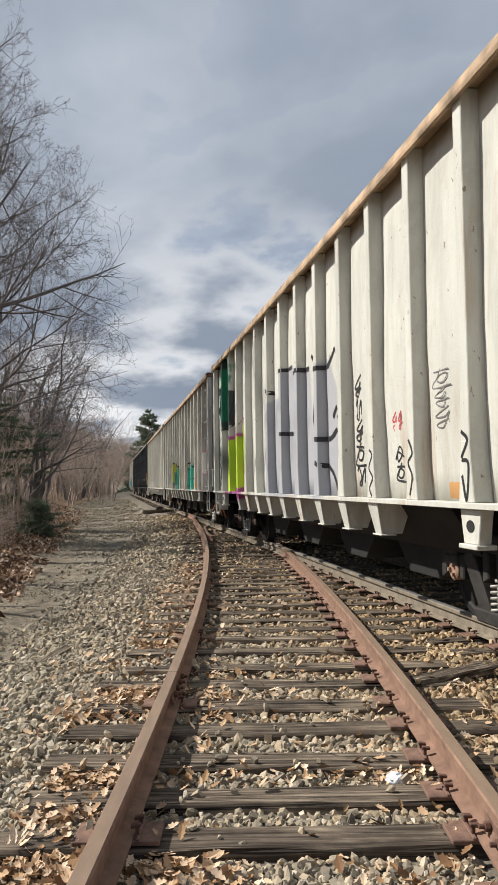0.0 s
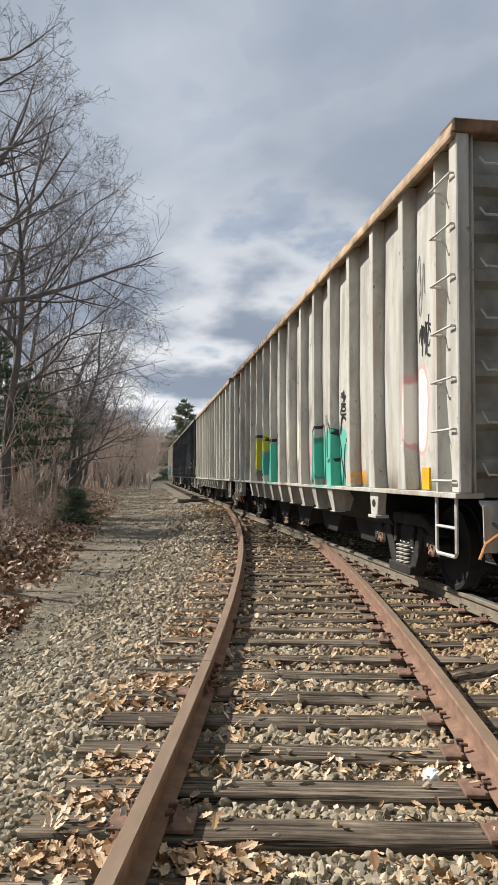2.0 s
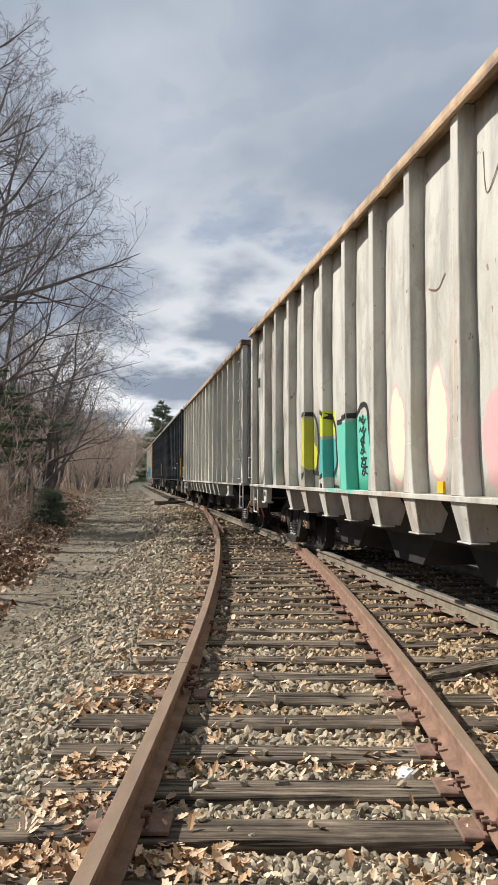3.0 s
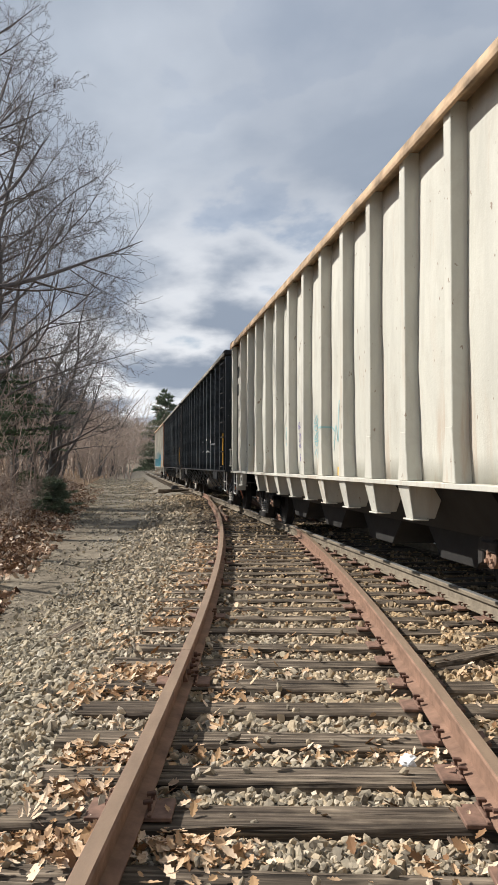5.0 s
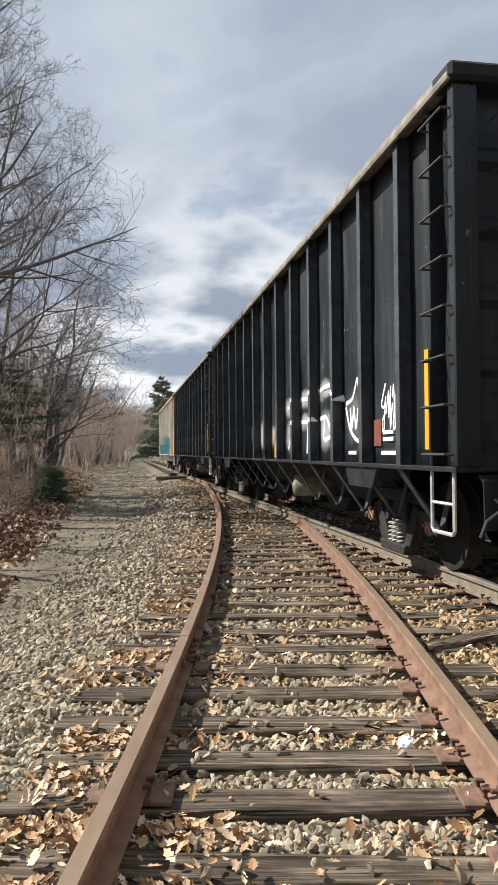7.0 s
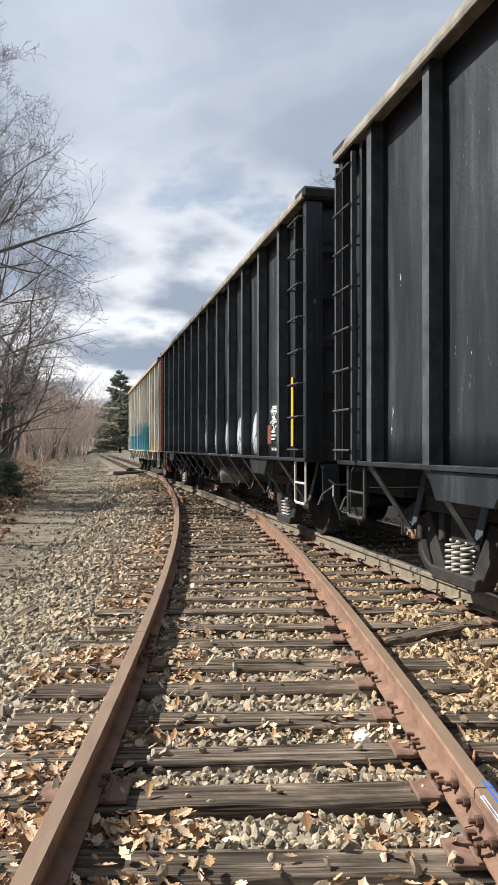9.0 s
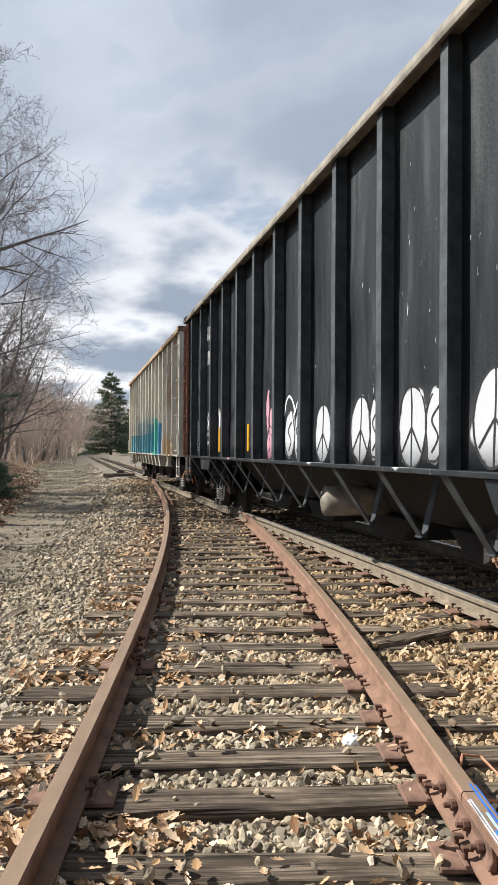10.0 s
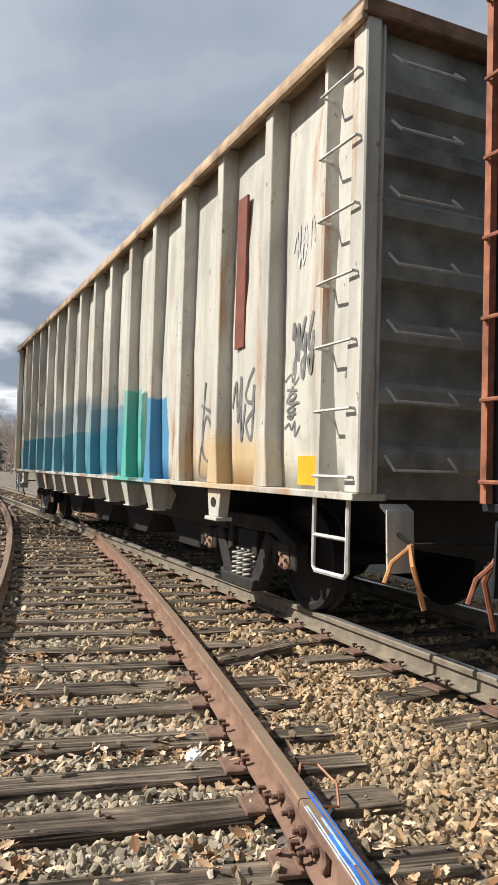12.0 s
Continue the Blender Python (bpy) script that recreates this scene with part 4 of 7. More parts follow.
def black_hopper(label):
    """An open-top hopper car with plate ribs and triangular gussets."""
    car = thing("hopper_car", label, "railway car", "cars of the passing train")
    h = BLACK_H
    edges = [-h, *BLACK_RIBS, h]
    paint = bpy.data.materials.new("paint")
    for sgn in (-1, 1):
        for x0, x1 in zip(edges, edges[1:]):
            verts, faces = [], []
            nx, nz = 8, 13
            for b in range(nz):
                for a in range(nx):
                    u, v = a / (nx - 1), b / (nz - 1)
                    y = panel_y(x0 + (x1 - x0) * min(u, 0.9999), 1.08 + 3.09 * v, BLACK_RIBS, BLACK_Y, -0.012, sgn)
                    verts.append((x0 + (x1 - x0) * u, sgn * y, 1.08 + 3.09 * v))
            for b in range(nz - 1):
                for a in range(nx - 1):
                    q = b * nx + a
                    faces.append((q, q + 1, q + nx + 1, q + nx) if sgn < 0 else (q, q + nx, q + nx + 1, q + 1))
            ob = raw("side_panel", verts, faces, paint, car)
            sol = ob.modifiers.new("thick", "SOLIDIFY")
            sol.thickness, sol.offset = 0.012, -1
            for p in ob.data.polygons:
                p.use_smooth = True
    bm = bmesh.new()
    slab(bm, [(-0.012, 1.43, 1.10), (0.012, 1.43, 1.10), (0.012, 1.575, 1.10), (-0.012, 1.575, 1.10)], (0, 0, 3.05))
    slab(bm, [(-0.055, 1.575, 1.10), (0.055, 1.575, 1.10), (0.055, 1.59, 1.10), (-0.055, 1.59, 1.10)], (0, 0, 3.05))
    rib = mesh_of("rib", bm, M_RIB_SUNLIT)
    bm = bmesh.new()
    slab(bm, [(-0.06, 1.59, 1.07), (0.06, 1.59, 1.07), (0.05, 1.20, 0.50), (-0.05, 1.20, 0.50)], (0, -0.012, 0.01))
    slab(bm, [(-0.05, 1.03, 1.07), (0.05, 1.03, 1.07), (0.05, 1.17, 0.50), (-0.05, 1.17, 0.50)], (0, -0.012, 0.0))
    slab(bm, [(-0.06, 1.16, 0.505), (0.06, 1.16, 0.505), (0.06, 1.22, 0.505), (-0.06, 1.22, 0.505)], (0, 0, -0.012))
    gus = mesh_of("gusset", bm, M_RIB_SUNLIT)
    for sgn, turn in ((1, 0), (-1, 180)):
        for x in BLACK_RIBS:
            share("rib", rib, car, pose(x, 0, 0, 0, 0, turn))
            share("gusset", gus, car, pose(x, 0, 0, 0, 0, turn))
        for e in (-1, 1):
            bm = bmesh.new()
            box(bm, *sorted((e * h, e * (h - 0.10))), *sorted((sgn * 1.38, sgn * 1.59)), 1.10, 4.07)
            box(bm, *sorted((e * (h - 0.52), e * (h - 0.56))), *sorted((sgn * 1.38, sgn * 1.57)), 1.10, 4.07)
            part("corner_post", bm, paint, car, "", 0.01)
        bm = bmesh.new()
        slab(bm, [(-h - 0.03, sgn * 1.36, 4.17), (-h - 0.03, sgn * 1.60, 4.17), (-h - 0.03, sgn * 1.602, 4.085), (-h - 0.03, sgn * 1.64, 4.08), (-h - 0.03, sgn * 1.648, 4.12), (-h - 0.03, sgn * 1.62, 4.205), (-h - 0.03, sgn * 1.36, 4.21)], (2 * h + 0.06, 0, 0))
        part("top_chord", bm, M_CHORD_GREY, car, "worn grey-brown top rail", 0.006)
        bm = bmesh.new()
        box(bm, -h, h, *sorted((sgn * 1.37, sgn * 1.60)), 1.06, 1.10)
        part("side_sill", bm, paint, car, "", 0.004)
        for e in (-1, 1):
            bm = bmesh.new()
            x = e * (h - 2.45)
            slab(bm, [(x - 0.55, sgn * 1.57, 1.06), (x + 0.55, sgn * 1.57, 1.06), (x + 0.40, sgn * 1.57, 0.84), (x - 0.40, sgn * 1.57, 0.84)], (0, -sgn * 0.03, 0))
            part("jacking_pad", bm, paint, car, "", 0.006)
    for e in (-1, 1):
        bm = bmesh.new()
        box(bm, *sorted((e * (h - 0.16), e * (h - 0.19))), -1.40, 1.40, 1.06, 4.1)
        wall = part("end_wall", bm, paint, car)
        for k in range(5):
            z = 1.25 + 0.55 * k
            bm = bmesh.new()
            slab(bm, [(e * (h - 0.16), -1.37, z), (e * (h - 0.09), -1.37, z + 0.06), (e * (h - 0.09), -1.37, z + 0.14), (e * (h - 0.16), -1.37, z + 0.20)], (0, 2.74, 0))
            part("corrugation", bm, paint, wall)
        bm = bmesh.new()
        box(bm, *sorted((e * (h - 0.28), e * (h + 0.06))), -1.64, 1.64, 4.08, 4.225)
        part("end_chord", bm, M_GRIME_SHADE, car, "dark top rail across the end", 0.03)
        rungs(car, "grab_iron", M_BAR_DARK, (e * (h - 0.08), e * -0.62, 0), (e * (h - 0.08), e * -1.24, 0), (e * 0.11, 0, 0), 1.25, 0.43, 7)
        sgn = -e
        for s2, bars in ((sgn, M_BAR_DARK if e < 0 else M_BAR_RUST), (-sgn, M_BAR_DARK if e < 0 else M_BAR_RUST)):
            rungs(car, "rung", bars, (e * (h - 0.05), s2 * 1.56, 0), (e * (h - 0.50), s2 * 1.56, 0), (0, s2 * 0.10, 0), 1.20, 0.385, 8, "dark ladder rung" if e < 0 else "rusty ladder rung")
            if e > 0:
                for xx in (h - 0.05, h - 0.50):
                    bm = bmesh.new()
                    box(bm, xx - 0.02, xx + 0.02, *sorted((s2 * 1.60, s2 * 1.64)), 1.1, 4.0)
                    part("ladder_rail", bm, bars, car, "rusty ladder rail")
    # underside parts in the steel colour that has the shade in it
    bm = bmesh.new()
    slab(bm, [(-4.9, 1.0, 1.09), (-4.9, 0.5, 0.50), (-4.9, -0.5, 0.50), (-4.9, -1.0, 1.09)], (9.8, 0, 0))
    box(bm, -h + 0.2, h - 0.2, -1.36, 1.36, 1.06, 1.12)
    part("hopper_floor", bm, M_GRIME_SHADE, car, "grimy hopper underside, coloured near black for the shade under the car")
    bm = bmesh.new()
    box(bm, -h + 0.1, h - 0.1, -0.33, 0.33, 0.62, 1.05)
    part("centre_sill", bm, M_GRIME_SHADE, car, "", 0.01)
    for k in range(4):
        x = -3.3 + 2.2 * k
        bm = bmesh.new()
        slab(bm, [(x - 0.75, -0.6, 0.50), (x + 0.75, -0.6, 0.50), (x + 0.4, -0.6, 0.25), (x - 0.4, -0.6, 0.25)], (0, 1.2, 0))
        part("hopper_gate", bm, M_GRIME_SHADE, car, "", 0.01)
    bm = bmesh.new()
    lathe_y(bm, [(0.02, 0.5), (0.17, 0.54), (0.17, 1.30), (0.02, 1.34)], 18, -1.0, 0.66)
    part("air_tank", bm, M_CHORD_GREY, car, "dusty air reservoir", 0, True)
    for e in (-1, 1):
        end_gear(car, e, h, M_BAR if e < 0 else M_BAR_DARK, M_BAR_DARK if e < 0 else M_BAR_RUST, paint)
        bogie(car, BOGIES[0 if e < 0 else 1])
    return car, paint


def repaint(car, old, mat):
    """Give a car its own paint, on all the parts that carry the stand-in paint."""
    for ob in car.children_recursive:
        for slot in ob.material_slots:
            if slot.material == old:
                slot.link = "OBJECT"
                slot.material = mat


white_a, WHITE0 = white_hopper("white ribbed open-top hopper car with silver, green and lime graffiti")
white_b = copy_thing(white_a, Matrix.Identity(4))
white_c = copy_thing(white_a, Matrix.Identity(4))
white_d = copy_thing(white_a, Matrix.Identity(4))
black_a, BLACK0 = black_hopper("black ribbed hopper car with blurred white graffiti")
black_b = copy_thing(black_a, Matrix.Identity(4))
tagged(white_b, "dirty white hopper car with mint green graffiti along the bottom")
tagged(white_c, "cream white hopper car with thin blue and purple tags")
tagged(white_d, "rust-streaked white hopper car with a blue and teal painted base")
tagged(black_b, "black ribbed hopper car with white and pink bubble graffiti")
# each car with the place of its middle behind the first car's rear end
TRAIN = []
_rear = -2 * WHITE_H - GAP
for _car, _half in ((white_a, WHITE_H), (white_b, WHITE_H), (white_c, WHITE_H), (black_a, BLACK_H), (black_b, BLACK_H), (white_d, WHITE_H)):
    TRAIN.append((_car, _rear + GAP + _half))
    _rear += GAP + 2 * _half



# ---------------------------------------------------------------- paint, graffiti and lettering on the cars
def curve(pts, step=0.014):
    """A smooth line through the points."""
    out = []
    n = len(pts)
    for i in range(n - 1):
        p0, p1, p2, p3 = pts[max(0, i - 1)], pts[i], pts[i + 1], pts[min(n - 1, i + 2)]
        k = max(2, int(math.dist(p1, p2) / step))
        for j in range(k):
            t = j / k
            out.append(tuple(0.5 * (2 * b + (c - a) * t + (2 * a - 5 * b + 4 * c - d) * t * t + (3 * b - a - 3 * c + d) * t ** 3) for a, b, c, d in zip(p0, p1, p2, p3)))
    out.append(tuple(pts[-1]))
    return out


def skin(car, x, z):
    """Where the painted side lies, ribs and their flanks included."""
    black = car in (black_a, black_b)
    ribs, face = (BLACK_RIBS, 1.594) if black else (WHITE_RIBS, 1.590)
    sheet = (panel_y(x, z, ribs, BLACK_Y, -0.012, 1) if black else panel_y(x, z, ribs, WHITE_Y, 0.05, 1)) + 0.004
    a, b = (0.058, 0.064) if black else (0.068, 0.088)
    d = min(abs(x - r) for r in ribs)
    k = min(1.0, max(0.0, (d - a) / (b - a)))
    return face + (sheet - face) * k


def in_bay(car, x0, x1):
    """Shift a span so that it lies on one sheet, clear of the ribs."""
    a, b = bay((x0 + x1) / 2, BLACK_RIBS if car in (black_a, black_b) else WHITE_RIBS)
    a, b = a + 0.11, b - 0.11
    lo, hi = min(x0, x1), max(x0, x1)
    if hi - lo > b - a:
        lo, hi = a, b
    d = max(0.0, a - lo) - max(0.0, hi - b)
    return hi + d, lo + d


def strokes(car, name, lines, width, material, label=""):
    """Sprayed lines, in the car's x and z, as thin bands that lie on the metal."""
    if len(lines) > 1:
        return [strokes(car, name, [line], width, material, label) for line in lines]
    verts, faces = [], []
    for k, line in enumerate(lines):
        pts = curve(line)
        lift = 0.0006 * (k % 5)
        for i, (x, z) in enumerate(pts):
            a, b = pts[max(0, i - 1)], pts[min(len(pts) - 1, i + 1)]
            d = math.hypot(b[0] - a[0], b[1] - a[1]) or 1
            nx, nz = -(b[1] - a[1]) / d * width / 2, (b[0] - a[0]) / d * width / 2
            for q in (1, -1):
                verts.append((x + q * nx, skin(car, x + q * nx, z + q * nz) + lift, z + q * nz))
            if i and (car not in (black_a, black_b) or abs(verts[-1][1] - verts[-3][1]) < 0.05):
                m = len(verts)
                faces.append((m - 4, m - 2, m - 1, m - 3))
    ob = raw(name, verts, faces, material, car)
    return tagged(ob, label) if label else ob


GLYPHS = [
    [[(0.0, 0.2), (0.5, 0.95), (0.75, 0.6), (0.3, 0.1), (0.2, 0.6), (0.95, 0.3)]],
    [[(0.9, 1.0), (0.1, 0.55), (0.6, 0.45), (0.85, 0.75), (0.55, 0.0), (0.15, 0.2), (0.9, 0.35)]],
    [[(0.1, 0.7), (0.3, 0.95), (0.45, 0.4), (0.2, 0.1), (0.5, 0.0), (0.7, 0.6), (0.95, 0.85), (0.9, 0.2)]],
    [[(-0.1, 0.4), (0.35, 0.8), (0.5, 0.3), (0.8, 0.9), (0.7, 0.0), (1.15, 0.55)]],
    [[(0.6, 1.05), (0.2, 0.3), (0.7, 0.15), (0.9, 0.5), (0.4, 0.6), (0.0, 0.0), (1.1, -0.1)], [(0.1, 0.85), (1.0, 0.75)]],
]


def tag(car, x0, x1, z0, z1, count, seed, width, material, label="", stacked=False):
    """A scrawled tag: unreadable loops in a row, or one over the other."""
    rnd = random.Random(seed)
    lines = []
    x0, x1 = in_bay(car, x0, x1)
    for k in range(count):
        g = rnd.choice(GLYPHS)
        for line in g:
            pts = []
            for u, v in line:
                u, v = u + rnd.uniform(-0.08, 0.08), v + rnd.uniform(-0.06, 0.06)
                if stacked:
                    pts.append((x0 + (x1 - x0) * u, z1 - (z1 - z0) * (k + 1 - v * 0.92) / count))
                else:
                    pts.append((x0 + (x1 - x0) * (k + u * 0.92) / count, z0 + (z1 - z0) * v))
            lines.append(pts)
    return strokes(car, "graffiti_tag", lines, width, material, label)


def ring(x, z, rx, rz, wob=0.0, seed=1, n=14):
    rnd = random.Random(seed)
    return [(x + rx * math.cos(k * math.tau / n) * (1 + rnd.uniform(-wob, wob)), z + rz * math.sin(k * math.tau / n) * (1 + rnd.uniform(-wob, wob))) for k in range(n)] + [(x + rx, z)]


def mark(car, name, x0, x1, z0, z1, material, label=""):
    """A flat rectangle painted or fixed on the side."""
    x0, x1 = in_bay(car, x0, x1)
    y = max(skin(car, x, z) for x in (x0, (x0 + x1) / 2, x1) for z in (z0, (z0 + z1) / 2, z1))
    bm = bmesh.new()
    box(bm, *sorted((x0, x1)), y - 0.01, y + 0.012, z0, z1)
    return part(name, bm, material, car, label)


def reporting(car, x, z, high):
    """A short row of painted characters, as upright bars."""
    for k in range(3):
        mark(car, "marking", x - 0.10 * k, x - 0.10 * k - 0.032, z, z + high, M_INK, "dark reporting mark")


def tall_strip(car):
    """A yellow strip on the post beside the ladder."""
    bm = bmesh.new()
    box(bm, -7.265, -7.185, 1.578, 1.592, 1.24, 2.08)
    part("reflector_strip", bm, M_YELLOW, car, "tall yellow reflector strip")


def lettering(car, text, x, z, size, material, label):
    cu = bpy.data.curves.new("lettering", "FONT")
    cu.body, cu.size, cu.extrude = text, size, 0.001
    cu.materials.append(material)
    ob = new("lettering", cu)
    ob.parent = car
    ob.matrix_basis = pose(x, skin(car, x, z) + 0.012, z, 90, 0, 180)
    return tagged(ob, label)


def repaint_cars():
    lime, green, silver, mint, deep = (0.50, 0.70, 0.035), (0.012, 0.20, 0.105), (0.38, 0.385, 0.41), (0.10, 0.48, 0.36), (0.012, 0.03, 0.026)
    pink, pale = (0.62, 0.33, 0.42), (0.64, 0.68, 0.50)
    repaint(white_a, WHITE0, white_paint("white_paint_a", white_a, base=(0.61, 0.605, 0.545), patches=[
        ("box", 7.05, 3.45, 0.28, 0.85, deep), ("box", 6.55, 3.35, 0.50, 0.85, deep), ("box", 6.72, 3.45, 0.26, 0.75, green), ("ellipse", 6.30, 3.3, 0.30, 0.70, green), ("box", 5.75, 3.35, 0.30, 0.80, green), ("ellipse", 5.55, 2.9, 0.24, 0.45, deep),
        ("mist", 6.7, 1.75, 0.5, 0.55, deep), ("mist", 7.3, 1.7, 0.35, 0.6, (0.05, 0.10, 0.09)),
        ("box", 4.92, 1.60, 1.06, 0.70, (0.42, 0.10, 0.30)), ("box", 5.55, 1.66, 0.40, 0.56, lime), ("ellipse", 5.02, 1.75, 0.22, 0.66, lime), ("box", 4.50, 1.70, 0.32, 0.55, lime), ("ellipse", 4.08, 1.80, 0.24, 0.74, lime),
        ("mist", 3.0, 1.6, 0.28, 0.40, (0.10, 0.26, 0.20)),
        ("box", 1.35, 1.85, 0.50, 0.80, silver), ("box", 0.45, 2.0, 0.48, 0.98, silver), ("box", -0.45, 1.95, 0.48, 0.90, silver), ("ellipse", -1.55, 1.9, 0.65, 0.92, silver), ("box", -1.5, 1.5, 0.62, 0.42, silver),
        ("box", -5.03, 1.17, 0.09, 0.07, (0.70, 0.36, 0.12))], dirt=0.28, rust=0.42))
    repaint(white_b, WHITE0, white_paint("white_paint_b", white_b, [
        ("ellipse", -2.42, 1.5, 0.32, 0.42, (0.04, 0.22, 0.17)), ("ellipse", -3.1, 1.5, 0.62, 0.46, mint), ("ellipse", -3.72, 1.5, 0.48, 0.44, mint),
        ("box", 1.5, 1.5, 0.62, 0.42, mint), ("mist", 3.05, 1.6, 0.95, 0.62, (0.05, 0.06, 0.035)), ("box", 2.58, 1.95, 0.36, 0.15, (0.52, 0.55, 0.04)), ("ellipse", 3.65, 1.85, 0.30, 0.30, (0.5, 0.5, 0.05)), ("ellipse", 3.4, 1.55, 0.26, 0.20, (0.5, 0.5, 0.05)), ("box", 2.62, 1.5, 0.42, 0.26, (0.06, 0.36, 0.33)),
        ("mist", 5.7, 1.5, 0.40, 0.45, (0.05, 0.16, 0.12)), ("ellipse", 0.06, 1.66, 0.24, 0.52, (0.64, 0.40, 0.39)), ("ellipse", 0.05, 1.66, 0.20, 0.48, pale), ("ellipse", -0.87, 1.72, 0.24, 0.54, (0.64, 0.40, 0.39)), ("ellipse", -0.87, 1.72, 0.20, 0.50, pale),
        ("ellipse", -6.72, 1.88, 0.24, 0.46, (0.62, 0.34, 0.34)), ("ellipse", -6.72, 1.88, 0.20, 0.42, (0.74, 0.72, 0.66)),
        ("ellipse", -1.95, 1.5, 0.30, 0.42, (0.62, 0.36, 0.36)), ("box", -4.72, 1.20, 0.12, 0.08, (0.70, 0.36, 0.05))], (0.53, 0.52, 0.47), 0.65, 0.5))
    repaint(white_c, WHITE0, white_paint("white_paint_c", white_c, [], (0.55, 0.54, 0.48), 0.22, 0.35))
    repaint(white_d, WHITE0, white_paint("white_paint_d", white_d, [
        ("box", 2.2, 1.44, 5.2, 0.34, (0.09, 0.27, 0.34)), ("box", -1.5, 1.58, 1.5, 0.50, (0.07, 0.25, 0.33)), ("box", -2.45, 1.62, 0.36, 0.60, (0.10, 0.42, 0.33)), ("box", -3.55, 1.55, 0.34, 0.50, (0.06, 0.25, 0.42)), ("box", -3.02, 1.6, 0.22, 0.55, (0.03, 0.13, 0.09)), ("mist", 1.0, 2.0, 4.5, 0.35, (0.22, 0.30, 0.33)),
        ("mist", -5.6, 1.28, 1.3, 0.34, (0.55, 0.38, 0.18)), ("box", 7.3, 1.4, 0.4, 0.45, (0.60, 0.38, 0.18))], (0.56, 0.545, 0.48), 0.5, 1.0))
    grey = (0.46, 0.46, 0.46)
    repaint(black_a, M_BAR_RUST, M_BAR_DARK)
    repaint(black_a, BLACK0, black_paint("black_paint_a", black_a, [
        ("mist", -2.6, 2.0, 1.3, 0.16, grey), ("mist", -3.7, 2.06, 0.5, 0.16, grey), ("mist", -1.4, 1.95, 0.6, 0.18, grey), ("mist", -2.5, 1.66, 0.7, 0.14, grey), ("mist", -3.5, 1.5, 0.35, 0.30, grey), ("mist", -1.4, 1.5, 0.4, 0.30, grey), ("mist", 0.2, 1.5, 0.6, 0.22, grey), ("mist", -4.8, 1.65, 0.4, 0.35, (0.16, 0.16, 0.16)), ("mist", 1.1, 1.55, 0.6, 0.3, grey), ("mist", 2.4, 1.6, 0.8, 0.2, (0.2, 0.2, 0.2))]))
    white = (0.50, 0.53, 0.56)
    bubbles = [("mist", -3.2, 1.4, 2.2, 0.35, (0.06, 0.06, 0.065))]
    bubbles += [("ellipse", x, z, rx, rz, white) for x, z, rx, rz in BUBBLES]
    repaint(black_b, BLACK0, black_paint("black_paint_b", black_b, bubbles + [
        ("ellipse", 0.98, 1.76, 0.08, 0.30, pink), ("ellipse", 0.80, 1.62, 0.12, 0.17, pink), ("ellipse", 0.86, 1.32, 0.15, 0.22, pink), ("ellipse", 0.72, 1.94, 0.06, 0.12, pink),
        ("ellipse", 3.10, 1.58, 0.11, 0.46, pink), ("ellipse", 2.84, 1.80, 0.13, 0.20, pink), ("ellipse", 2.95, 1.22, 0.20, 0.15, pink), ("ellipse", 2.74, 1.30, 0.07, 0.18, pink), ("ellipse", 2.92, 1.5, 0.13, 0.24, pink)]))


# white bubbles along the second black car: middle, half width, half height
BUBBLES = [(-4.72, 1.45, 0.26, 0.33), (-5.0, 1.45, 0.14, 0.28), (-3.52, 1.42, 0.24, 0.33), (-3.90, 1.42, 0.15, 0.30), (-2.42, 1.43, 0.24, 0.32), (-2.76, 1.43, 0.12, 0.29), (-1.34, 1.42, 0.24, 0.32), (-0.10, 1.42, 0.20, 0.30), (-0.42, 1.42, 0.12, 0.30)]


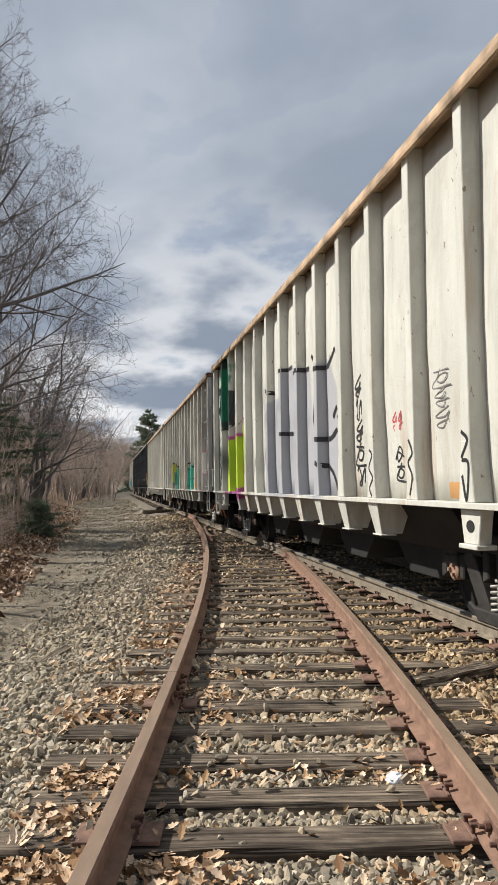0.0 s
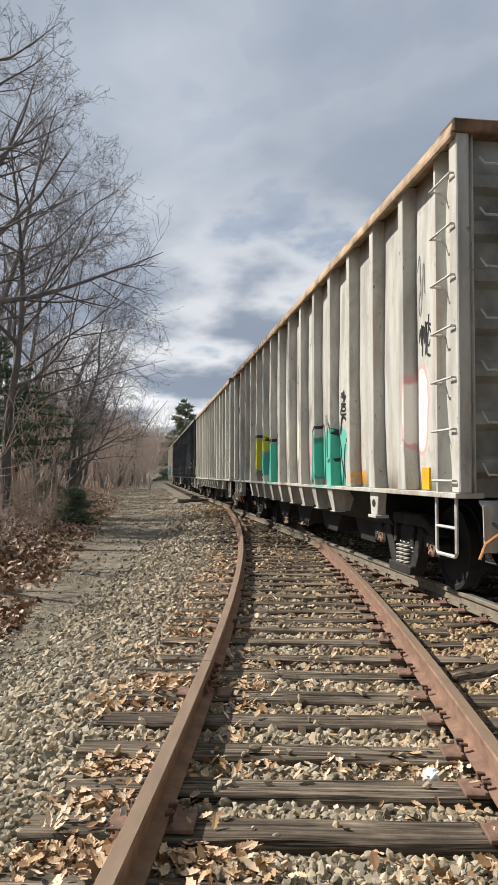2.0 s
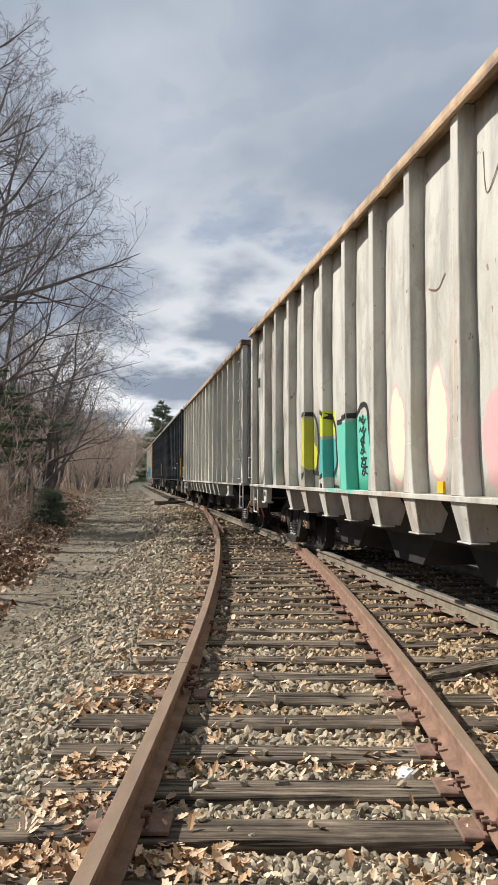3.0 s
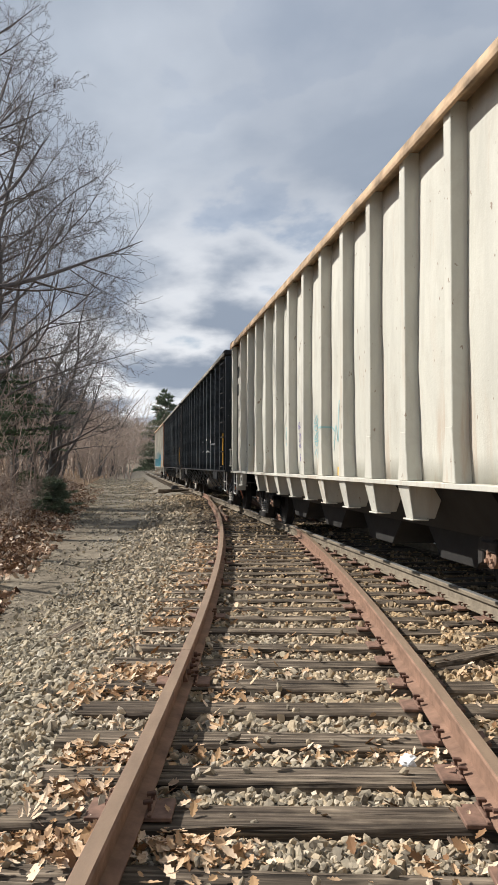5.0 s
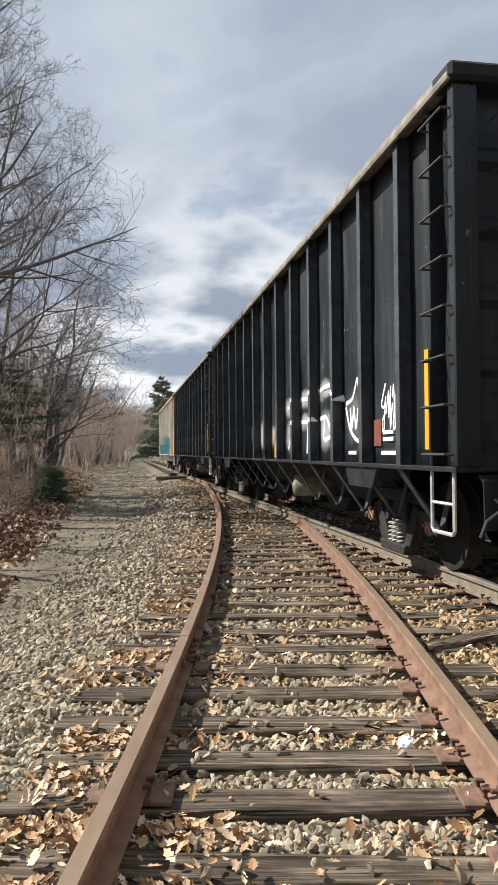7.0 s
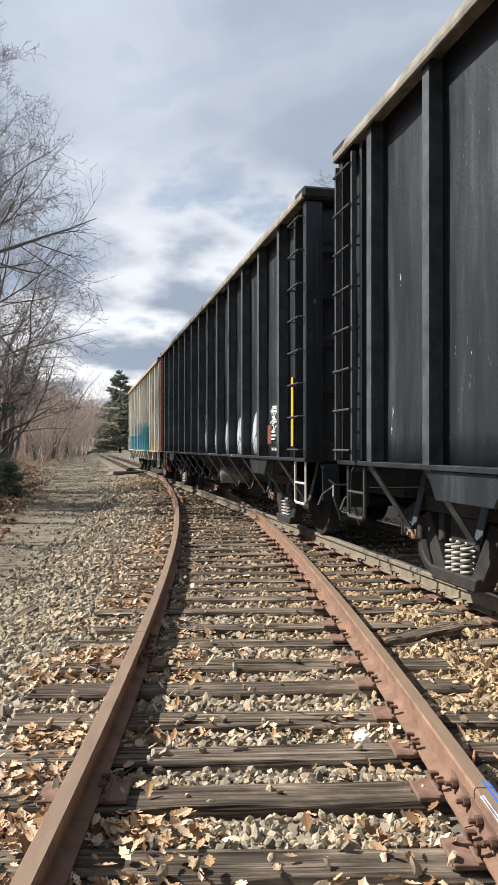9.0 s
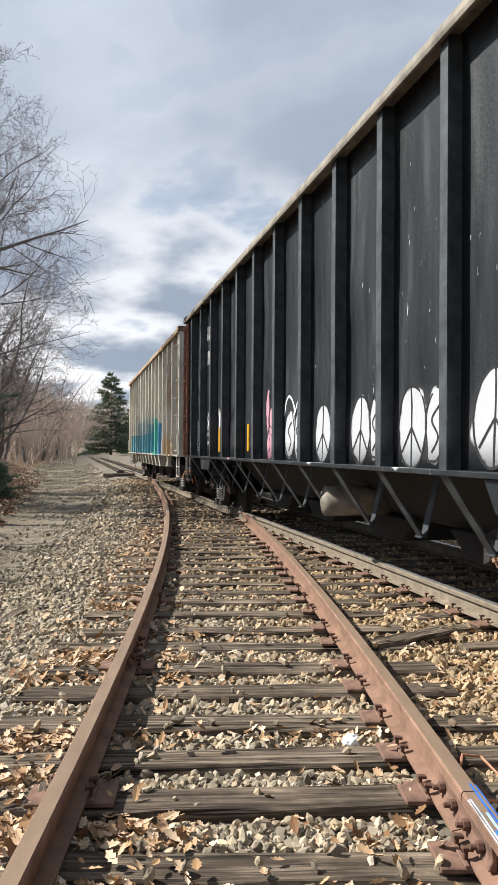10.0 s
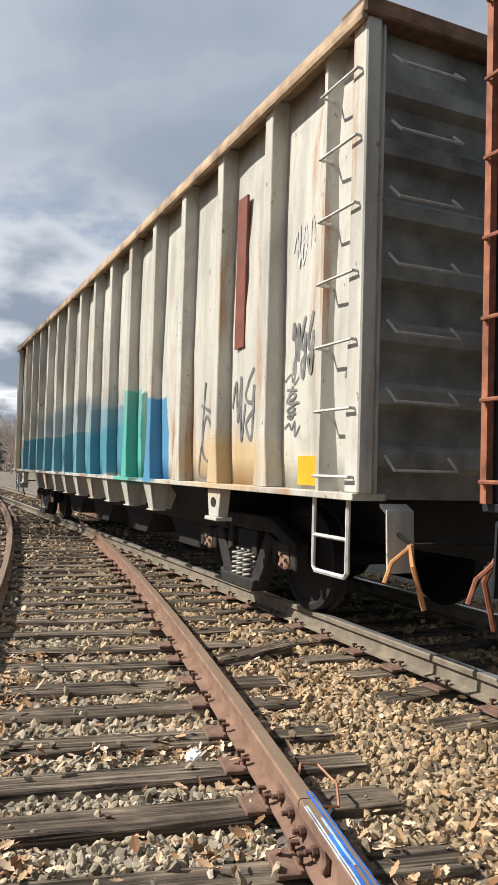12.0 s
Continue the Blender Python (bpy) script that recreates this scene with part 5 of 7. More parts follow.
def write_on_cars():
    # first white car
    a = white_a
    strokes(a, "graffiti_outline", [[(1.91, 1.08), (1.76, 2.68), (1.3, 2.70)], [(0.95, 2.98), (0.05, 2.96)], [(-0.02, 2.86), (-0.86, 2.80)], [(0.98, 2.03), (0.03, 1.98)], [(-0.17, 1.9), (-0.15, 1.1)], [(-1.00, 2.95), (-1.15, 2.75), (-1.06, 2.19), (-1.18, 1.80), (-1.21, 1.55), (-1.5, 1.5), (-1.82, 1.36), (-2.0, 1.12)],
                                    [(-1.20, 2.72), (-1.75, 2.70), (-2.1, 2.85)], [(-1.22, 1.82), (-1.75, 1.80), (-2.04, 1.89)], [(-1.9, 2.05), (-2.06, 2.16)], [(-2.09, 2.06), (-2.22, 1.68), (-2.15, 1.09)]], 0.06, M_SPRAY_BLACK, "black spray outline of the silver letters")
    strokes(a, "graffiti_outline", [ring(5.02, 1.75, 0.24, 0.68, 0.05, 3), [(5.96, 1.05), (5.95, 2.2), (5.6, 2.28), (5.2, 2.24)], [(4.8, 2.28), (4.4, 2.26), (4.24, 2.3)], ring(4.08, 1.80, 0.25, 0.76, 0.05, 4), [(5.15, 1.5), (5.25, 1.35), (5.1, 1.15)]], 0.05, M_SPRAY_MAGENTA, "magenta outline of the lime letters")
    strokes(a, "graffiti_outline", [[(7.28, 4.0), (7.30, 3.0), (7.0, 2.62), (6.6, 2.5), (6.2, 2.6), (6.02, 2.9), (6.05, 4.0)], [(6.0, 3.9), (5.98, 2.7), (5.6, 2.45), (5.42, 2.6), (5.38, 3.9)], [(6.8, 3.3), (6.6, 3.5), (6.6, 3.1)]], 0.045, M_SPRAY_BLACK, "black outline of the green letters")
    tag(a, -2.70, -2.99, 1.22, 2.42, 5, 1, 0.026, M_SPRAY_BLACK, "black scrawled tag", True)
    strokes(a, "graffiti_tag", [[(-3.47, 1.58), (-3.55, 1.52), (-3.46, 1.4), (-3.56, 1.3), (-3.47, 1.2), (-3.53, 1.12)]], 0.024, M_SPRAY_BLACK, "black scrawled tag")
    tag(a, -3.82, -4.08, 1.74, 1.92, 2, 3, 0.018, M_SPRAY_RED, "faded red tag")
    tag(a, -3.86, -4.06, 1.28, 1.6, 2, 2, 0.020, M_SPRAY_BLACK, "black scrawled tag", True)
    strokes(a, "graffiti_tag", [[(-4.47, 1.62), (-4.55, 1.5), (-4.46, 1.42), (-4.54, 1.3), (-4.48, 1.14)]], 0.026, M_SPRAY_BLACK, "black scrawled tag")
    tag(a, -4.74, -5.08, 1.7, 2.2, 3, 5, 0.012, M_SPRAY_GREY, "thin faded tag", True)
    strokes(a, "graffiti_tag", [[(-5.46, 1.62), (-5.55, 1.55), (-5.46, 1.42), (-5.56, 1.38), (-5.52, 1.12), (-5.46, 1.3)]], 0.03, M_SPRAY_BLACK, "black scrawled tag")
    tag(a, 7.62, 7.38, 1.25, 2.2, 4, 6, 0.03, M_SPRAY_BLACK, "black scrawled tag", True)
    tag(a, 6.95, 6.62, 1.25, 2.0, 3, 7, 0.04, M_SPRAY_BLACK, "blurred dark tag", True)
    for z in (3.42, 2.95):
        reporting(a, 7.60, z, 0.17)
    mark(a, "marking", 5.85, 5.70, 1.2, 1.36, M_INK, "small data panel")
    tag(a, 2.95, 2.68, 1.3, 1.85, 4, 8, 0.02, M_SPRAY_BLACK, "thin dark tag", True)
    # second white car
    b = white_b
    strokes(b, "graffiti_outline", [[(-2.12, 1.7), (-2.2, 1.3), (-2.6, 1.12)], [(-2.12, 1.72), (-2.45, 1.9), (-2.72, 1.98), (-2.80, 1.6), (-2.7, 1.15)], [(-2.95, 1.5), (-3.0, 1.9), (-3.4, 2.0), (-3.62, 1.8), (-3.7, 1.5), (-3.3, 1.42)], [(-3.75, 1.45), (-3.8, 1.25), (-3.72, 1.1)], [(-3.72, 1.8), (-3.9, 2.02), (-4.05, 1.98)], ring(-4.0, 1.4, 0.14, 0.30, 0.1, 6)], 0.045, M_SPRAY_BLACK, "dark outline of the mint letters")
    strokes(b, "graffiti_outline", [[(2.1, 1.92), (1.5, 1.94), (0.92, 2.0), (0.89, 1.1)], ring(2.6, 1.65, 0.45, 0.45, 0.1, 7), ring(3.5, 1.7, 0.45, 0.45, 0.12, 8), [(3.9, 1.2), (3.2, 1.3), (2.6, 1.15), (2.15, 1.1)]], 0.06, M_SPRAY_BLACK, "black outline of the letters")
    tag(b, 1.24, 1.02, 1.25, 1.95, 6, 9, 0.022, M_SPRAY_BLACK, "black scrawled tag", True)
    tag(b, -3.86, -4.06, 2.08, 2.4, 2, 11, 0.03, M_SPRAY_BLACK, "blurred black tag", True)
    tag(b, -6.72, -7.05, 2.42, 2.74, 3, 12, 0.028, M_SPRAY_BLACK, "black scrawled tag")
    tag(b, -6.65, -6.95, 2.85, 3.4, 1, 13, 0.016, M_SPRAY_GREY, "thin grey scrawl")
    tag(b, -2.85, -3.15, 1.95, 2.15, 4, 14, 0.016, M_SPRAY_GREY, "thin grey tag")
    strokes(b, "graffiti_tag", [[(-1.75, 3.7), (-1.85, 3.35), (-2.2, 3.75)], [(-0.75, 2.9), (-0.95, 2.85), (-1.1, 2.95)]], 0.014, M_CHORD_DARK, "thin rusty scratch")
    reporting(b, 7.60, 3.0, 0.17)
    mark(b, "reflector_panel", -0.86, -0.98, 1.11, 1.21, M_YELLOW, "small yellow square panel")
    mark(b, "reflector_panel", -6.76, -6.94, 1.11, 1.32, M_YELLOW, "yellow square panel")
    # third white car
    c = white_c
    tag(c, 1.20, 1.0, 1.3, 1.92, 4, 14, 0.018, M_SPRAY_PURPLE, "thin purple tag", True)
    tag(c, 0.22, -0.05, 1.3, 1.95, 3, 15, 0.020, M_SPRAY_TEAL, "pale blue tag", True)
    strokes(c, "graffiti_tag", [[(-0.05, 1.6), (-0.3, 1.72), (-0.6, 1.74), (-0.8, 1.68)], [(-0.73, 1.43), (-0.85, 1.75), (-0.95, 1.55), (-1.05, 2.0), (-1.12, 1.98), (-1.08, 1.5), (-1.18, 1.45)]], 0.022, M_SPRAY_TEAL, "pale blue scrawl")
    strokes(c, "graffiti_tag", [[(4.97, 2.0), (4.90, 1.7), (4.95, 1.5), (4.86, 1.4), (4.92, 1.17)]], 0.03, M_SPRAY_PURPLE, "thin purple stroke")
    tag(c, 2.12, 1.80, 1.25, 1.9, 3, 17, 0.022, M_SPRAY_TEAL, "pale blue tag", True)
    tag(c, 7.58, 7.36, 2.0, 2.66, 4, 18, 0.022, M_SPRAY_BLACK, "black scrawled tag", True)
    tag(c, 6.28, 5.98, 1.62, 2.1, 4, 19, 0.022, M_SPRAY_BLACK, "black scrawled tag", True)
    tag(c, 5.3, 4.98, 1.42, 2.1, 4, 20, 0.022, M_SPRAY_TEAL, "pale teal scrawl", True)
    strokes(c, "graffiti_tag", [[(2.9, 3.4), (2.75, 2.9), (2.65, 2.75)], [(1.2, 3.0), (0.9, 3.3), (0.75, 3.45)]], 0.016, M_CHORD_DARK, "thin rusty scratch")
    for z in (3.32, 2.9):
        reporting(c, 7.60, z, 0.26)
    for z in (1.50, 1.36):
        mark(c, "marking", 6.26, 6.02, z, z + 0.045, M_INK, "small dark data line")
    for x in (5.30, 3.10, -0.94):
        mark(c, "reflector_panel", x, x - 0.14, 1.11, 1.22, M_YELLOW, "small yellow square panel")
    mark(c, "marking", 5.3, 5.14, 1.25, 1.36, M_INK, "small data panel")
    # first black car
    k = black_a
    strokes(k, "graffiti_outline", [[(-4.45, 1.76), (-4.6, 1.5), (-4.85, 1.36), (-5.0, 1.36)], [(-4.45, 1.8), (-4.7, 1.86), (-4.9, 2.06), (-4.98, 1.9)], [(-4.6, 1.74), (-4.66, 1.5), (-4.74, 1.74), (-4.82, 1.5), (-4.92, 1.72)]], 0.05, M_SPRAY_WHITE, "white sprayed bubble outline")
    tag(k, -5.72, -6.18, 1.45, 1.92, 3, 22, 0.03, M_SPRAY_WHITE, "white scrawled tag")
    strokes(k, "graffiti_outline", [[(-1.15, 1.93), (-1.68, 2.0), (-2.33, 2.01), (-2.81, 1.99), (-3.37, 2.06), (-4.07, 2.07), (-4.40, 1.84)], [(-1.97, 1.67), (-2.96, 1.66), (-3.56, 1.69)], [(-3.56, 1.69), (-3.75, 1.5), (-3.9, 1.15)], [(-3.5, 1.68), (-3.45, 1.4), (-3.75, 1.42)], [(-1.57, 1.71), (-1.25, 1.26)], [(-1.57, 1.71), (-1.62, 1.3)], [(-2.5, 1.6), (-2.5, 1.2)], [(0.67, 1.75), (0.57, 1.3)], [(1.77, 1.7), (1.57, 1.3)], [(-0.5, 1.7), (-0.7, 1.3)]], 0.06, M_SPRAY_WHITE, "blurred white sprayed lines")
    mark(k, "reflector_panel", -5.52, -5.74, 1.28, 1.56, M_BROWNRED, "red-brown square panel")
    mark(k, "reflector_strip", -0.18, -0.28, 1.12, 1.6, M_YELLOW, "yellow reflector strip")
    tall_strip(k)
    for x0, x1, z in ((-5.8, -6.1, 1.40), (-5.8, -6.1, 1.33), (-5.75, -6.2, 1.19), (-4.6, -4.9, 1.19)):
        mark(k, "marking", x0, x1, z, z + 0.04, M_LETTER, "small white data line")
    # second black car
    d = black_b
    tall_strip(d)
    mark(d, "reflector_panel", -5.52, -5.74, 1.27, 1.54, M_BROWNRED, "red-brown square panel")
    mark(d, "reflector_strip", 2.16, 2.06, 1.21, 1.63, M_YELLOW, "yellow reflector strip")
    mark(d, "reflector_strip", 4.44, 4.34, 1.19, 1.62, M_YELLOW, "yellow reflector strip")
    for i in range(4):
        mark(d, "marking", -6.08, -6.19, 1.48 + 0.11 * i, 1.54 + 0.11 * i, M_LETTER, "small white lettering")
    for i in range(3):
        mark(d, "marking", -5.72, -5.92 - 0.05 * (i % 2), 1.33 + 0.05 * i, 1.355 + 0.05 * i, M_LETTER, "small white data line")
    tag(d, -5.66, -6.02, 1.46, 1.82, 4, 30, 0.016, M_SPRAY_WHITE, "thin white tag", True)
    lettering(d, "2 INCH HF COMP", -5.72, 1.18, 0.06, M_LETTER, "small white stencil lettering")
    strokes(d, "graffiti_tag", [[(-7.24, 1.46), (-7.31, 1.28)], [(-7.19, 1.38), (-7.37, 1.38)], [(-7.44, 1.42), (-7.52, 1.35), (-7.42, 1.3)]], 0.022, M_SPRAY_WHITE, "small white star and arrow")
    for n, (x, z, rx, rz) in enumerate(BUBBLES):
        if rx > 0.2:
            strokes(d, "graffiti_outline", [ring(x, z, rx, rz, 0.03, 30 + n), [(x, z + rz), (x, z - rz)], [(x, z), (x + rx * 0.7, z - rz * 0.6)], [(x, z), (x - rx * 0.7, z - rz * 0.6)]], 0.020, M_SPRAY_BLACK, "black outline of a white bubble")
        else:
            strokes(d, "graffiti_outline", [ring(x, z, rx, rz, 0.12, 41 + n), [(x - 0.08, z + 0.16), (x + 0.05, z + 0.05), (x - 0.06, z - 0.08), (x + 0.04, z - 0.2)]], 0.020, M_SPRAY_BLACK, "black outline of a white bubble")
    strokes(d, "graffiti_outline", [[(0.12, 1.66), (0.05, 1.84), (-0.08, 1.90), (-0.24, 1.78), (-0.30, 1.66)], [(-0.30, 1.68), (-0.4, 1.84), (-0.52, 1.9)]], 0.032, M_SPRAY_WHITE, "white sprayed arc")
    strokes(d, "graffiti_outline", [ring(0.98, 1.76, 0.10, 0.32, 0.06, 44), ring(0.80, 1.62, 0.14, 0.19, 0.06, 45), ring(0.86, 1.32, 0.17, 0.24, 0.06, 46), [(0.96, 1.5), (0.86, 1.3), (0.92, 1.2)]], 0.018, M_SPRAY_BLACK, "dark outline of the pink figure")
    strokes(d, "graffiti_outline", [[(3.04, 1.72), (3.05, 1.4), (2.95, 1.27), (2.85, 1.4), (2.9, 1.72)], [(2.98, 1.65), (2.98, 1.4)], [(3.0, 1.75), (2.94, 1.78), (2.8, 1.76)], [(3.17, 1.9), (3.18, 1.3), (3.02, 1.1), (2.85, 1.14), (2.78, 1.3), (2.72, 1.4)]], 0.02, M_SPRAY_BLACK, "dark lines in the pink figure")
    for z in (3.40, 2.92):
        for i in range(4):
            x = 5.66 - i * 0.145
            mark(d, "marking", x, x - 0.055, z, z + 0.27, M_LETTER, "large white reporting mark")
    strokes(d, "marking", [[(4.26, 3.30), (4.26, 3.62)], [(4.26, 3.62), (4.06, 3.62)], [(4.06, 3.62), (4.06, 3.30)], [(4.06, 3.30), (4.26, 3.30)]], 0.02, M_LETTER, "white outlined square")
    lettering(d, "C", 4.22, 3.36, 0.15, M_LETTER, "white letter in a square")
    lettering(d, "PLATE", 4.24, 3.53, 0.055, M_LETTER, "small white stencil lettering")
    lettering(d, "LD LMT  213800", 5.66, 1.50, 0.095, M_LETTER, "white stencil lettering")
    lettering(d, "LT WT     722", 5.66, 1.33, 0.095, M_LETTER, "white stencil lettering")
    lettering(d, "2 INCH HF COMP", 6.72, 1.20, 0.075, M_LETTER, "small white stencil lettering")
    strokes(d, "graffiti_tag", [[(6.84, 1.80), (6.80, 1.32), (6.66, 1.30), (6.66, 1.42), (6.74, 1.45), (6.78, 1.82), (6.84, 1.80)], [(6.62, 1.80), (6.56, 1.33), (6.44, 1.33), (6.44, 1.83), (6.62, 1.80)], [(6.54, 1.58), (6.46, 1.58)], [(6.36, 1.82), (6.34, 1.32), (6.22, 1.35), (6.16, 1.86)], ring(6.39, 1.95, 0.12, 0.07, 0.02, 50)], 0.024, M_SPRAY_WHITE, "white outlined tag")
    tag(d, 5.66, 5.12, 1.62, 1.98, 4, 51, 0.035, M_SPRAY_WHITE, "white scrawled tag")
    tag(d, 4.48, 4.0, 1.60, 1.98, 3, 52, 0.035, M_SPRAY_WHITE, "white scrawled tag")
    # last white car
    e = white_d
    mark(e, "patch_plate", -5.80, -5.99, 2.28, 3.60, M_BROWNRED, "tall red-brown patch")
    mark(e, "reflector_panel", -6.92, -7.22, 1.13, 1.34, M_YELLOW, "yellow square panel")
    tag(e, -6.78, -7.18, 1.95, 2.36, 3, 60, 0.04, M_SPRAY_GREY, "grey scrawled tag")
    tag(e, -6.68, -6.88, 1.5, 2.0, 4, 61, 0.02, M_SPRAY_GREY, "grey scrawled tag", True)
    tag(e, -4.86, -5.24, 1.2, 2.05, 1, 62, 0.035, M_SPRAY_GREY, "grey looping tag", True)
    tag(e, -5.70, -6.2, 1.5, 2.1, 2, 63, 0.035, M_SPRAY_GREY, "grey looping tag")
    tag(e, -6.8, -7.15, 2.75, 3.1, 3, 64, 0.018, M_BAR, "faint tag")
    tag(e, -7.60, -7.76, 1.72, 2.05, 1, 65, 0.04, M_SPRAY_GREY, "grey tag behind the ladder")
    tag(e, -7.60, -7.76, 1.29, 1.58, 1, 66, 0.04, M_SPRAY_GREY, "grey tag behind the ladder")


repaint_cars()
write_on_cars()


# ---------------------------------------------------------------- stones and leaves
def rotations(k, rs):
    """k random rotation matrices."""
    q = rs.normal(size=(k, 4))
    q /= np.linalg.norm(q, axis=1)[:, None]
    w, x, y, z = q.T
    return np.stack([np.stack([1 - 2 * (y * y + z * z), 2 * (x * y - z * w), 2 * (x * z + y * w)], 1),
                     np.stack([2 * (x * y + z * w), 1 - 2 * (x * x + z * z), 2 * (y * z - x * w)], 1),
                     np.stack([2 * (x * z - y * w), 2 * (y * z + x * w), 1 - 2 * (x * x + y * y)], 1)], 1)


def base_shape(kind):
    bm = bmesh.new()
    if kind == "ico":
        bmesh.ops.create_icosphere(bm, subdivisions=1, radius=1)
    else:
        bmesh.ops.create_cube(bm, size=1.25)
        bmesh.ops.triangulate(bm, faces=bm.faces[:])
    v = np.array([p.co[:] for p in bm.verts])
    f = np.array([[q.index for q in p.verts] for p in bm.faces])
    bm.free()
    return v, f


def scatter(name, base, faces, place, size, rs, material, squash=(1, 1, 1), jitter=0.3, turn=True):
    k, n = len(place), len(base)
    v = np.repeat(base[None], k, 0)
    v = v * (1 + rs.uniform(-jitter, jitter, (k, n, 1)))
    v = v * (rs.uniform(0.65, 1.2, (k, 1, 3)) * np.array(squash))
    if turn:
        v = np.einsum("kij,knj->kni", rotations(k, rs), v)
    v = v * size[:, None, None] + place[:, None, :]
    f = faces[None] + (np.arange(k) * n)[:, None, None]
    me = bpy.data.meshes.new(name)
    me.from_pydata(v.reshape(-1, 3).tolist(), [], f.reshape(-1, faces.shape[1]).tolist())
    me.materials.append(material)
    return new(name, me)


def on_sleeper(x, y, grow=0.0):
    hit = np.zeros(len(x), bool)
    for cx, cy, ux, uy, hl, hw in TIES:
        dx, dy = x - cx, y - cy
        hit |= (np.abs(dx * ux + dy * uy) < hl - 0.03) & (np.abs(dy * ux - dx * uy) < hw + grow)
    return hit


LEFT = np.vectorize(left_rail_x)
EDGE = np.vectorize(bed_edge)


def on_rail(x, y, r=0.075):
    lx = LEFT(y)
    o = x * NV.x + y * NV.y
    return (np.abs(x - lx) < r) | (np.abs(x - lx - 2 * HALF) < r) | (np.abs(o - MAIN + HALF) < r) | (np.abs(o - MAIN - HALF) < r)


def make_stones():
    rs = np.random.RandomState(5)
    ico, icof = base_shape("ico")
    cub, cubf = base_shape("cube")
    for y0, y1, dens, r0, r1, fine in ((1.9, 4.2, 1750, 0.015, 0.031, True), (4.2, 7.5, 1100, 0.018, 0.036, True), (7.5, 12.5, 480, 0.022, 0.040, False), (12.5, 21, 170, 0.03, 0.052, False), (21, 36, 55, 0.045, 0.08, False)):
        x0, x1 = -0.40 * y1 - 0.5, min(5.4, 0.80 * y1 + 0.4)
        k = int((x1 - x0) * (y1 - y0) * dens)
        x, y = rs.uniform(x0, x1, k), rs.uniform(y0, y1, k)
        o = x * NV.x + y * NV.y
        keep = ~on_rail(x, y) & (x > -0.40 * y - 0.5) & (x < 0.80 * y + 0.4)
        keep &= ~on_sleeper(x, y) | (rs.uniform(size=k) < 0.02)
        out = (EDGE(y) - o) / 1.25                      # how far past the shoulder
        keep &= rs.uniform(size=k) < np.clip(1.15 - out, 0.012, 1)
        keep &= o < 6.2
        x, y = x[keep], y[keep]
        size = rs.uniform(r0, r1, len(x)) * np.where(rs.uniform(size=len(x)) < 0.25, 0.6, 1.0)
        z = np.array([ground_z(a, b) for a, b in zip(x, y)]) + np.where(on_sleeper(x, y), 0.055, 0.0) + size * rs.uniform(-0.2, 0.7, len(x))
        half = rs.uniform(size=len(x)) < (0.75 if fine else 0.0)
        for pick, shape, tri, jit in ((half, ico, icof, 0.22), (~half, cub, cubf, 0.24)):
            if pick.any():
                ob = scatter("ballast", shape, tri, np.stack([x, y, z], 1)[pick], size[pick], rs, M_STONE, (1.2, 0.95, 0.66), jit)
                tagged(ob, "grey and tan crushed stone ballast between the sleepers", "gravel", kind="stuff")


def leaf_shape():
    us = [0.0, 0.2, 0.3, 0.45, 0.55, 0.72, 0.82, 1.0]
    vs = [0.02, 0.20, 0.15, 0.32, 0.20, 0.28, 0.13, 0.0]
    v, f = [], []
    for u, w in zip(us, vs):
        bend = 0.35 * (u - 0.4) ** 2
        v += [(u - 0.5, -w, bend + w * 0.45), (u - 0.5, 0, bend), (u - 0.5, w, bend + w * 0.3)]
    for i in range(len(us) - 1):
        a = 3 * i
        f += [(a, a + 3, a + 4, a + 1), (a + 1, a + 4, a + 5, a + 2)]
    return np.array(v), np.array(f)


